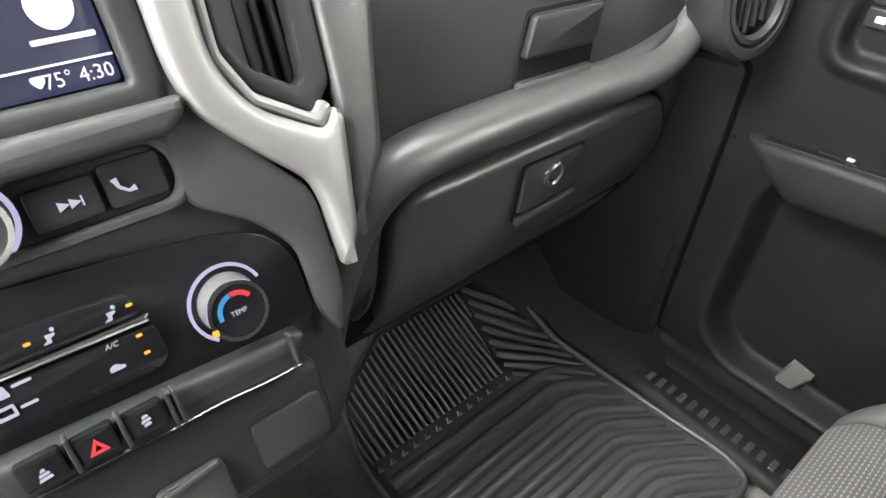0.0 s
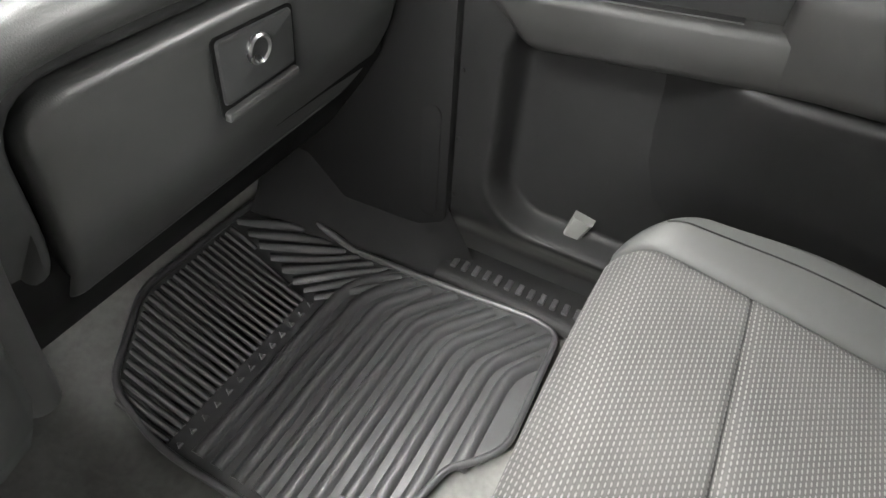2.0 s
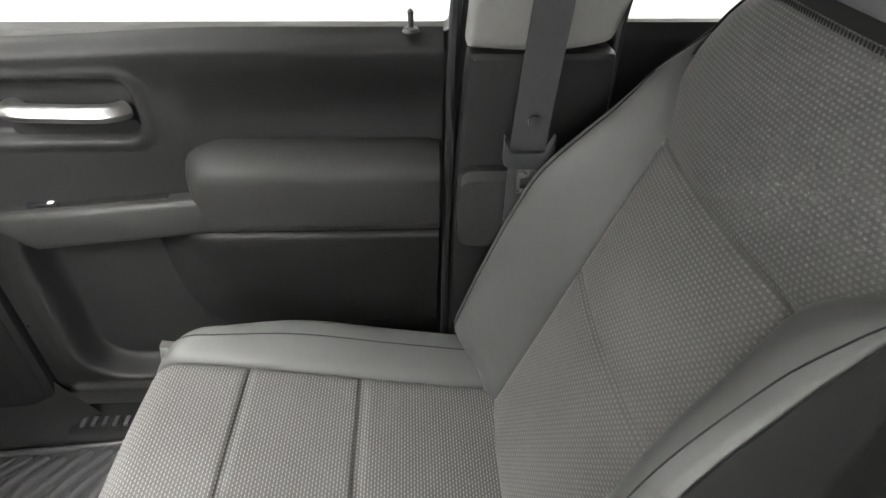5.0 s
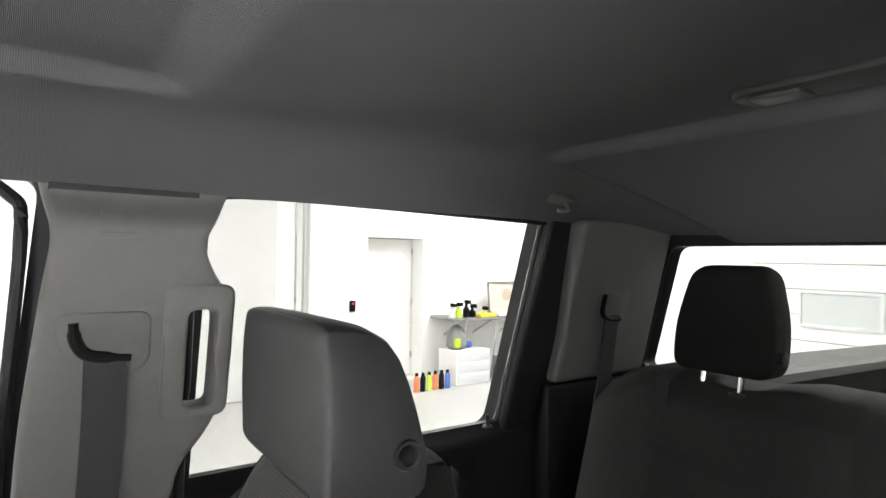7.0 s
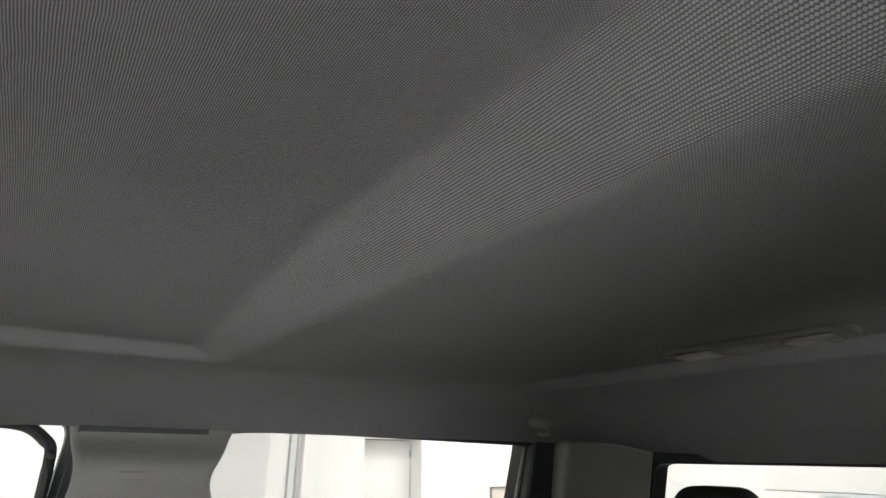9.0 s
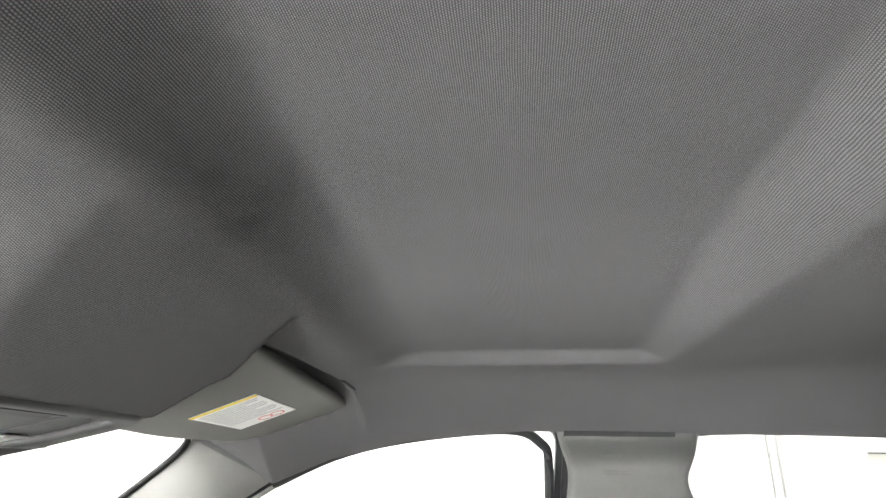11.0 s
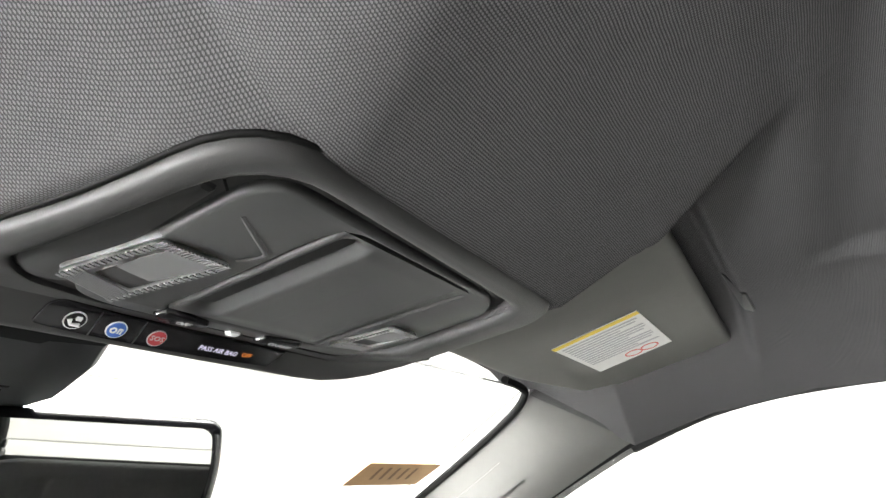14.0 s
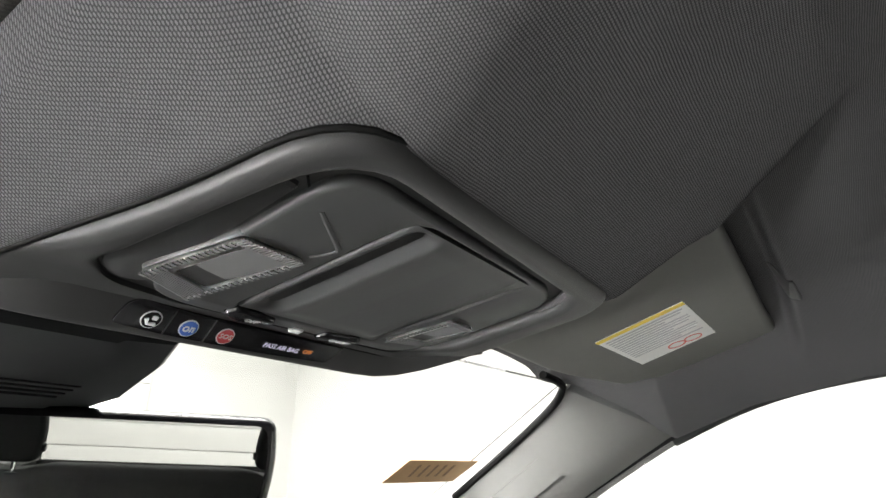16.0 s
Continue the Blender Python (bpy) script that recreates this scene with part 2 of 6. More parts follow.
def tidy(bm, name):
    bmesh.ops.recalc_face_normals(bm, faces=bm.faces)
    me = bpy.data.meshes.new(name)
    bm.to_mesh(me)
    bm.free()
    return me


def thing(name, at, label, category, group="", kind=""):
    ob = new(name)
    ob.empty_display_size = 0.05
    ob.location = at
    return tagged(ob, label, category, group, kind)


def part(name, me, mat, parent=None, label="", sharp=35.0):
    """One mesh object, its mesh given in world places, under a thing or a part."""
    ob = new(name, finish(me, mat, sharp))
    if parent is not None:
        ob.parent = parent
        bpy.context.view_layer.update()
        ob.matrix_parent_inverse = parent.matrix_world.inverted()
    return tagged(ob, label) if label else ob


def sheet(fn, us, vs, close_u=False, thick=None):
    """A mesh over a grid of (u, v); thick: a second skin moved by that vector, closed round the edge."""
    pts = [fn(u, v) for v in vs for u in us]
    nu, nv = len(us), len(vs)
    faces = []
    for j in range(nv - 1):
        for i in range(nu if close_u else nu - 1):
            k = (i + 1) % nu
            faces.append((j * nu + i, j * nu + k, (j + 1) * nu + k, (j + 1) * nu + i))
    if thick is not None:
        n = len(pts)
        pts += [tuple(c + d for c, d in zip(p, thick)) for p in pts]
        faces += [tuple(n + i for i in reversed(f)) for f in faces]
        if not close_u:
            rim = [(j * nu) for j in range(nv)]
            rim2 = [(j * nu + nu - 1) for j in range(nv)]
            for a, b in zip(rim, rim[1:]):
                faces.append((a, b, b + n, a + n))
            for a, b in zip(rim2, rim2[1:]):
                faces.append((b, a, a + n, b + n))
        for i in range(nu if close_u else nu - 1):
            k = (i + 1) % nu
            faces.append((k, i, i + n, k + n))
            t = (nv - 1) * nu
            faces.append((t + i, t + k, t + k + n, t + i + n))
    me = bpy.data.meshes.new("sheet")
    me.from_pydata(pts, [], faces)
    bm = bmesh.new()
    bm.from_mesh(me)
    bpy.data.meshes.remove(me)
    return tidy(bm, "sheet")


def loft(rings, caps=True):
    """A closed skin through rings of equally many points."""
    n = len(rings[0])
    pts = [p for r in rings for p in r]
    faces = [(j * n + i, j * n + (i + 1) % n, (j + 1) * n + (i + 1) % n, (j + 1) * n + i) for j in range(len(rings) - 1) for i in range(n)]
    if caps:
        faces += [tuple(reversed(range(n))), tuple(range((len(rings) - 1) * n, len(rings) * n))]
    me = bpy.data.meshes.new("loft")
    me.from_pydata(pts, [], faces)
    bm = bmesh.new()
    bm.from_mesh(me)
    bpy.data.meshes.remove(me)
    return tidy(bm, "loft")


def box(x0, x1, y0, y1, z0, z1, bevel=0.003, seg=2, turn=None):
    bm = bmesh.new()
    bmesh.ops.create_cube(bm, size=1.0)
    for v in bm.verts:
        v.co = Vector((lerp(x0, x1, v.co.x + 0.5), lerp(y0, y1, v.co.y + 0.5), lerp(z0, z1, v.co.z + 0.5)))
    if bevel:
        bmesh.ops.bevel(bm, geom=bm.edges[:], offset=bevel, segments=seg, affect="EDGES", profile=0.6)
    if turn is not None:
        bmesh.ops.transform(bm, matrix=turn, verts=bm.verts)
    return tidy(bm, "box")


def arc(cx, cy, r, a0, a1, n):
    return [(cx + r * math.cos(radians(a)), cy + r * math.sin(radians(a))) for a in steps(a0, a1, n)]


def rounded(pts, r, n=4):
    """A polygon with its corners rounded by r (one number or one each)."""
    out = []
    for i, p in enumerate(pts):
        rr = r[i] if isinstance(r, (list, tuple)) else r
        p, a, b = Vector(p), Vector(pts[i - 1]), Vector(pts[(i + 1) % len(pts)])
        if rr <= 0:
            out.append(tuple(p))
            continue
        u, w = (a - p), (b - p)
        k = min(rr, u.length * 0.48, w.length * 0.48)
        s, e = p + u.normalized() * k, p + w.normalized() * k
        for t in steps(0, 1, n):
            out.append(tuple((1 - t) ** 2 * s + 2 * t * (1 - t) * p + t * t * e))
    return out


def rect(x0, y0, x1, y1, r=0.0, n=4):
    return rounded([(x0, y0), (x1, y0), (x1, y1), (x0, y1)], r, n)


def from_curve(cu):
    ob = bpy.data.objects.new("tmp", cu)
    scene.collection.objects.link(ob)
    bpy.context.view_layer.update()
    me = bpy.data.meshes.new_from_object(ob.evaluated_get(bpy.context.evaluated_depsgraph_get()))
    bpy.data.objects.remove(ob)
    bpy.data.curves.remove(cu)
    return me


def mapped(me, fn):
    bm = bmesh.new()
    bm.from_mesh(me)
    bpy.data.meshes.remove(me)
    bmesh.ops.remove_doubles(bm, verts=bm.verts, dist=1e-5)
    for v in bm.verts:
        v.co = Vector(fn(*v.co))
    return tidy(bm, "slab")


def slab(outlines, fn, depth, bevel=0.0, w0=0.0, seg=2):
    """A plate with rounded edges: outlines (the first outer, the rest holes) in (u, v), laid into the world by fn(u, v, w); w from w0 to w0 + depth."""
    cu = bpy.data.curves.new("slab", "CURVE")
    cu.dimensions, cu.fill_mode = "2D", "BOTH"
    cu.extrude, cu.bevel_depth, cu.bevel_resolution, cu.offset = max(0.0, depth / 2 - bevel), bevel, seg - 1, -bevel
    for line in outlines:
        sp = cu.splines.new("POLY")
        sp.points.add(len(line) - 1)
        for q, (u, v) in zip(sp.points, line):
            q.co = (u, v, 0, 1)
        sp.use_cyclic_u = True
    return mapped(from_curve(cu), lambda u, v, w: fn(u, v, w + w0 + depth / 2))


def words(text, fn, size, depth=0.0004, w0=0.0, shear=0.0):
    cu = bpy.data.curves.new("words", "FONT")
    cu.body, cu.size, cu.extrude, cu.align_x, cu.align_y, cu.shear, cu.resolution_u = text, size, depth / 2, "CENTER", "CENTER", shear, 2
    return mapped(from_curve(cu), lambda u, v, w: fn(u, v, w + w0))


def tube(path, r, n=10, flat=1.0, up=(0, 0, 1), caps=True):
    """A round or flattened bar along a path; r: one radius or one for each point."""
    rings = []
    for i, p in enumerate(path):
        d = (Vector(path[min(i + 1, len(path) - 1)]) - Vector(path[max(i - 1, 0)])).normalized()
        s = d.cross(Vector(up)).normalized()
        t = s.cross(d)
        rr = r[i] if isinstance(r, (list, tuple)) else r
        rings.append([tuple(Vector(p) + s * rr * math.cos(a) + t * rr * flat * math.sin(a)) for a in (2 * math.pi * k / n for k in range(n))])
    return loft(rings, caps)


def spun(profile, fn, n=32):
    """A turned piece: profile of (radius, height), laid into the world by fn(u, v, w)."""
    hollow = profile[0][0] > 0.004
    rings = [[fn(r * math.cos(a), r * math.sin(a), h) for a in (2 * math.pi * k / n for k in range(n))] for r, h in (list(profile) + [profile[0]] if hollow else profile)]
    return loft(rings, not hollow)


def band(path, width_dir, w, thick_dir, t):
    """A flat strap along a path."""
    a, b = Vector(width_dir) * w / 2, Vector(thick_dir) * t / 2
    return loft([[tuple(Vector(p) + sa * a + sb * b) for sa, sb in ((-1, -1), (1, -1), (1, 1), (-1, 1))] for p in path])


def soft_path(pts, n=6):
    """A smooth way through the points."""
    out = []
    P = [Vector(p) for p in pts]
    for i in range(len(P) - 1):
        a, b, c, d = P[max(i - 1, 0)], P[i], P[i + 1], P[min(i + 2, len(P) - 1)]
        for t in steps(0, 1, n)[:-1]:
            out.append(tuple(0.5 * ((2 * b) + (c - a) * t + (2 * a - 5 * b + 4 * c - d) * t * t + (3 * b - a - 3 * c + d) * t ** 3)))
    return out + [tuple(P[-1])]


# ---- workshop round the truck ----
def wall(name, x0, x1, y0, y1, z0, z1, mat=None, label="white painted workshop wall"):
    ob = part(name, box(x0, x1, y0, y1, z0, z1, 0.0), mat or WHITE_WALL)
    return tagged(ob, label, "wall", kind="structure")


tagged(part("ground", box(-3.3, 7.8, -9.3, 9.2, GROUND - 0.2, GROUND, 0.0), CONCRETE), "grey sealed concrete workshop floor", "floor", kind="structure")
EAST, WEST, NORTH, SOUTH, TOP = 7.1, -3.0, 8.06, -9.0, 3.0
# west wall is unseen, set close so it bounces light into the cab
wall("wall_west_bounce", WEST - 0.2, WEST, SOUTH, NORTH, GROUND, TOP)
wall("wall_north", WEST, EAST, NORTH, NORTH + 0.2, GROUND, TOP)
wall("wall_south", WEST, EAST, SOUTH - 0.2, SOUTH, GROUND, TOP)
tagged(part("ceiling", box(WEST, EAST, SOUTH, NORTH, TOP, TOP + 0.2, 0.0), WHITE_WALL), "white workshop ceiling", "ceiling", kind="structure")
# east wall with a doorway
DY0, DY1, DZ = -4.82, -3.91, 1.44
east = tagged(part("wall_east", slab([[(SOUTH, GROUND), (NORTH, GROUND), (NORTH, TOP), (SOUTH, TOP)], [(DY0, GROUND + 0.002), (DY1, GROUND + 0.002), (DY1, DZ), (DY0, DZ)]],
              lambda u, v, w: (EAST + w, u, v), 0.45), WHITE_WALL), "white painted wall with a recessed doorway", "wall", kind="structure")
door = thing("door_1", (EAST + 0.31, -4.36, GROUND), "white flush service door, closed, in a recessed frame", "door", kind="structure")
part("door_leaf", box(EAST + 0.30, EAST + 0.34, DY0 + 0.012, DY1 - 0.012, GROUND + 0.01, DZ - 0.012, 0.003), WHITE_PANEL, door)
for z in (-0.35, 0.45, 1.2):
    part("hinge", box(EAST + 0.282, EAST + 0.30, DY0 + 0.0, DY0 + 0.03, z, z + 0.1, 0.002), DULL_METAL, door)
part("door_handle", tube([(EAST + 0.30, DY1 - 0.07, 0.38), (EAST + 0.24, DY1 - 0.07, 0.38), (EAST + 0.24, DY1 - 0.18, 0.38)], 0.011, 8), DULL_METAL, door)
for y in (-2.87, -2.97):
    tagged(part("trim", box(EAST - 0.03, EAST, y - 0.008, y + 0.008, GROUND, TOP, 0.002), DULL_METAL), "thin metal door track on the white wall", "trim", kind="structure")
tagged(part("trim", box(EAST - 0.12, EAST, -3.18, -3.02, GROUND, TOP, 0.004), WHITE_PANEL), "white boxed wall edge", "trim", kind="structure")
# sectional doors: one in the east wall's front half, one behind the truck
def sectional_door(name, fn, a0, a1, label, rows=6, glazed=(), mat=None):
    ob = thing(name, fn((a0 + a1) / 2, GROUND, 0), label, "garage door", kind="structure")
    h = 3.2 / rows
    for i in range(rows):
        z0 = GROUND + 0.005 + i * h
        part("panel", slab([rect(a0, z0, a1, z0 + h - 0.012, 0.0)], fn, 0.05, 0.008), mat or WHITE_PANEL, ob)
    for (u0, v0, u1, v1) in glazed:
        fr = part("window_frame", slab([rect(u0 - 0.05, v0 - 0.05, u1 + 0.05, v1 + 0.05, 0.03), rect(u0, v0, u1, v1, 0.02)], fn, 0.03, 0.006, w0=0.051), CLEAR_PLASTIC, ob, "grey window frame")
        part("pane", slab([rect(u0, v0, u1, v1, 0.02)], fn, 0.008, 0.0, w0=0.052), plain("frosted_pane", (0.55, 0.58, 0.57), 0.2), fr)
    return ob


sectional_door("garage_door_1", lambda u, v, w: (EAST - 0.002 - w, u, v), -2.6, 0.2, "off-white smooth garage door in the side wall", 1, (), OFF_WHITE)
sectional_door("garage_door_2", lambda u, v, w: (u, SOUTH + 0.002 + w, v), -2.8, 4.5, "white ribbed sectional garage door behind the truck", 9, ((2.78, 0.33, 3.71, 0.75),))
sectional_door("garage_door_3", lambda u, v, w: (u, NORTH - 0.002 - w, v), -2.8, 4.4, "white sectional garage door ahead of the truck")
tagged(part("drain_pipe", tube([(EAST - 0.03, 8.03, GROUND), (EAST - 0.03, 8.03, TOP)], 0.022, 12), DULL_GREY), "grey metal vertical pipe on the side wall", "pipe")
sw = thing("wall_switch", (EAST, -3.68, 0.5), "small black and red wall control box", "switch")
part("case", box(EAST - 0.03, EAST, -3.72, -3.64, 0.41, 0.56, 0.005), BLACK, sw)
part("push_button", spun([(0.001, 0), (0.018, 0), (0.018, 0.012), (0.001, 0.014)], lambda u, v, w: (EAST - 0.03 - w, -3.68 + u, 0.52 + v), 12), RED_BADGE, sw)

# work corner: wall shelf with a framed print, tools, drawers
shelf = thing("wall_shelf", (6.75, -5.75, 0.27), "dark laminate wall shelf on metal brackets", "shelf")
part("board", box(6.45, 7.08, -6.7, -4.95, 0.27, 0.305, 0.004), BENCH_TOP, shelf)
for y in (-6.3, -5.75, -5.2):
    part("bracket", tube([(7.08, y, 0.0), (7.06, y, 0.02), (6.6, y, 0.262)], 0.012, 6), DULL_METAL, shelf)
    part("leg", tube([(6.5, y, 0.268), (6.62, y, GROUND)], 0.011, 6), DULL_METAL, shelf)
pic = thing("framed_print", (6.9, -6.28, 0.305), "framed pale brown print leaning on the shelf", "picture")
part("picture_frame", slab([rect(-6.70, 0.305, -5.87, 0.80, 0.01), rect(-6.67, 0.345, -5.89, 0.78, 0.0)], lambda u, v, w: (6.85 + 0.1 * (v - 0.3) - w, u, v), 0.03, 0.004), BENCH_TOP, pic)
part("sheet", slab([rect(-6.67, 0.345, -5.89, 0.78)], lambda u, v, w: (6.85 + 0.1 * (v - 0.3) - w, u, v), 0.008), plain("print_paper", (0.62, 0.55, 0.48), 0.7), pic)
part("motif", slab([arc(-6.25, 0.60, 0.10, 0, 345, 12)], lambda u, v, w: (6.85 + 0.1 * (v - 0.3) - 0.009 - w, u, v), 0.002), plain("print_ink", (0.46, 0.38, 0.30), 0.7), pic)


def bottle(y, mat, tall, label, r=0.05, x=6.62):
    ob = thing("spray_bottle", (x, y, 0.305), label, "bottle", "bottles on the shelf")
    part("body", spun([(0.002, 0), (r, 0.002), (r, tall * 0.6), (r * 0.4, tall * 0.78), (r * 0.4, tall)], lambda u, v, w: (x + u, y + v, 0.305 + w), 14), mat, ob)
    part("cap", box(x - 0.09, x + 0.025, y - 0.02, y + 0.02, 0.305 + tall, 0.305 + tall + 0.05, 0.006), BLACK, ob)


for y, mat, tall, label in ((-5.02, CLEAR_PLASTIC, 0.16, "milky spray bottle on the shelf"), (-5.13, GREEN_P, 0.17, "lime green spray bottle on the shelf"), (-5.27, BLACK, 0.2, "black bottle on the shelf"),
                            (-5.38, BLACK, 0.14, "short black can on the shelf"), (-5.6, YELLOW_P, 0.1, "squat yellow tub on the shelf")):
    bottle(y, mat, tall, label)
tagged(part("folded_cloth", box(6.46, 6.6, -5.72, -5.42, 0.307, 0.36, 0.02, 3), YELLOW_P), "folded bright yellow cloth on the shelf", "cloth")
tagged(part("cable_box", box(6.5, 6.66, -5.98, -5.78, 0.307, 0.40, 0.01), WHITE_PANEL), "white carton on the shelf", "box")
bag = thing("tool_bag", (6.6, -5.1, 0.03), "grey and lime work bag on the drawers", "bag")
part("sack", loft([[(6.62 + r * math.cos(a), -5.1 + r * 1.1 * math.sin(a), z) for a in (k * math.pi / 8 for k in range(16))] for z, r in ((-0.135, 0.10), (-0.08, 0.14), (0.08, 0.13), (0.17, 0.08), (0.2, 0.03))]), BENCH_TOP, bag)
part("pocket", box(6.45, 6.52, -5.06, -4.98, -0.10, 0.03, 0.02), GREEN_P, bag)
dr = thing("drawer_tower", (6.6, -5.25, GROUND), "white plastic drawer tower with milky fronts", "drawers")
part("frame", box(6.4, 6.85, -5.55, -4.95, GROUND + 0.0, -0.138, 0.012), WHITE_PANEL, dr)
for i in range(3):
    d = part("drawer", box(6.385, 6.41, -5.52, -4.98, GROUND + 0.03 + i * 0.155, GROUND + 0.17 + i * 0.155, 0.008), CLEAR_PLASTIC, dr)
    part("handle", box(6.37, 6.386, -5.33, -5.17, GROUND + 0.13 + i * 0.155, GROUND + 0.15 + i * 0.155, 0.004), WHITE_PANEL, d)
tagged(part("storage_case", box(6.2, 6.5, -5.95, -5.68, GROUND, GROUND + 0.36, 0.012), BENCH_TOP), "dark grey storage case on the floor", "case")
tagged(part("carton", box(6.2, 6.7, -6.5, -6.08, GROUND, GROUND + 0.26, 0.006), CLEAR_PLASTIC), "pale plastic crate on the floor", "crate")
tagged(part("rag_roll", tube([(6.62, -5.35, -0.09), (6.62, -5.15, -0.09)], 0.045, 12), BLUE_P), "blue rag roll on the drawers", "roll")
for i, (mat, lab) in enumerate(((ORANGE_P, "orange spray can on the floor"), (BLACK, "black spray can on the floor"), (GREEN_P, "lime spray can on the floor"), (ORANGE_P, "orange spray can on the floor"), (BLACK, "black spray can on the floor"), (BLUE_P, "blue spray can on the floor"))):
    y = -4.30 - 0.1 * i
    can = thing("spray_can", (6.4, y, GROUND), lab, "can", "cans on the floor")
    part("body", spun([(0.002, 0), (0.036, 0.002), (0.036, 0.19), (0.02, 0.215)], lambda u, v, w: (6.4 + u, y + v, GROUND + w), 12), mat, can)
    part("cap", spun([(0.002, 0.2), (0.022, 0.2), (0.022, 0.25), (0.002, 0.252)], lambda u, v, w: (6.4 + u, y + v, GROUND + w), 10), BLACK, can)

# the truck's own bed behind the rear glass
bed = thing("truck_bed", (0, -2.6, 0.2), "dark pickup bed with grey rail caps, behind the cab", "truck bed")
for sx in (-1, 1):
    part("bed_side", box(-0.98 if sx < 0 else 0.82, -0.82 if sx < 0 else 0.98, -3.9, -1.64, -0.1, 0.74, 0.02), BLACK, bed)
    part("bed_rail", loft([[(sx * x, y, z + dz) for x, z in ((0.76, 0.0), (0.76, 0.03), (0.775, 0.045), (0.985, 0.045), (1.0, 0.03), (1.0, 0.0))] for y, dz in ((-1.62, 0.785), (-2.3, 0.77), (-3.94, 0.715))]), RAIL_CAP, bed, "dark grey bed rail cap")
    part("rail_lip", loft([[(sx * x, y, z + dz) for x, z in ((0.79, -0.10), (0.77, -0.09), (0.77, 0.0), (0.79, 0.0))] for y, dz in ((-1.64, 0.785), (-2.3, 0.77), (-3.92, 0.715))]), BLACK, bed)
part("headboard", box(-0.82, 0.82, -1.66, -1.61, -0.1, 0.76, 0.01), BLACK, bed)
part("tailgate", box(-0.82, 0.82, -3.93, -3.87, -0.1, 0.72, 0.01), BLACK, bed)
part("bed_floor", box(-0.82, 0.82, -3.87, -1.66, -0.1, -0.06, 0.0), BLACK, bed)

# hood is out of view; white so it bounces lamp light onto the headliner
hood = thing("engine_hood", (0, 1.9, 0.5), "unseen engine hood ahead of the windscreen, white to bounce light", "hood")
part("hood_panel", sheet(lambda u, v: (u * lerp(0.80, 0.72, v), lerp(1.22, 2.55, v), 0.80 + 0.03 * math.cos(u * 1.4) - 0.10 * v ** 3), steps(-1, 1, 16), steps(0, 1, 12), thick=(0, 0, -0.04)), TRUCK_PAINT, hood)
for sx in (-1, 1):
    part("fender", loft([[(sx * x, y, z) for x, z in ((0.74, 0.0), (0.74, 0.76), (0.90, 0.72), (0.97, 0.60), (0.97, 0.0))] for y in (1.30, 1.9, 2.55)]), TRUCK_PAINT, hood)

# ---- cab shell ----
SLOPE = 0.26


def side_x(z):
    """Inner face of the side glass, leaning in above the belt line."""
    return 0.795 - SLOPE * (z - 0.82)


def side_map(sx, out=0.0):
    return lambda u, v, w: (sx * (side_x(v) + out + w), u, v)


def pane(line, fn, depth, w0=0.0):
    """A closed sheet of glass inside an outline."""
    return loft([[fn(u, v, w) for u, v in line] for w in (w0, w0 + depth)])


FWIN = rounded([(-0.115, 0.80), (0.62, 0.80), (0.72, 0.90), (0.60, 1.012), (0.48, 1.094), (0.375, 1.156), (0.300, 1.197), (0.226, 1.224), (0.10, 1.252), (-0.03, 1.267), (-0.158, 1.275)], [0.01, 0.02, 0.03, 0.05, 0.05, 0.05, 0.05, 0.05, 0.05, 0.05, 0.035], 5)
RWIN = rounded([(-1.012, 0.80), (-0.366, 0.80), (-0.366, 1.268), (-0.47, 1.280), (-1.035, 1.266)], [0.03, 0.01, 0.06, 0.03, 0.012], 5)
for sx, nm in ((1, "wall_right"), (-1, "wall_left")):
    outer = [(-1.55, 0.77), (1.25, 0.77), (1.25, 0.80), (0.98, 0.86), (0.75, 0.985), (0.52, 1.14), (0.36, 1.225), (0.1, 1.32), (-1.55, 1.34)]
    # the driver's door stands open: its opening goes down to the sill
    opening = [(-0.115, 0.772)] + [(max(-0.115, min(0.68, y)), max(z, 0.772)) for y, z in FWIN if z > 0.9] if sx < 0 else FWIN
    if sx < 0:
        opening = [(-0.115, 0.772), (0.69, 0.772), (0.69, 0.94), (0.60, 1.005), (0.48, 1.086), (0.358, 1.162), (0.226, 1.214), (0.102, 1.240), (-0.03, 1.256), (-0.14, 1.258)]
    lines = [outer, opening, RWIN]
    tagged(part(nm, slab(lines, side_map(sx, 0.012), 0.05, 0.0), SEAL), "black painted cab side with door window openings", "cab wall", kind="structure")
    low = [(-1.55, -0.12), (1.25, -0.12), (1.25, 0.775), (-1.55, 0.775)] if sx > 0 else [(-1.55, -0.12), (1.25, -0.12), (1.25, 0.775), (0.69, 0.775), (0.69, 0.01), (-0.115, 0.01), (-0.115, 0.775), (-1.55, 0.775)]
    tagged(part("door_skin", slab([low], lambda u, v, w: (sx * (0.885 + w), u, v), 0.05), SEAL), "black painted lower cab side", "cab wall", kind="structure")
    for k, hole in (("window_front_side", FWIN), ("window_rear_side", RWIN))[0 if sx > 0 else 1:]:
        win = thing(k, (sx * 0.8, hole[0][0], 0.82), "clear side window glass in a dark frame", "window", kind="structure")
        p = part("pane", pane(hole, side_map(sx, 0.022), 0.004), GLASS if hole is FWIN else PRIVACY, win)
        p.visible_shadow = False
# cab floor and toe board as one carpeted sheet
def floor_z(y):
    return 0.0 if y < 0.86 else (y - 0.86) * 0.5 if y < 1.02 else 0.08 + (y - 1.02) * 1.6


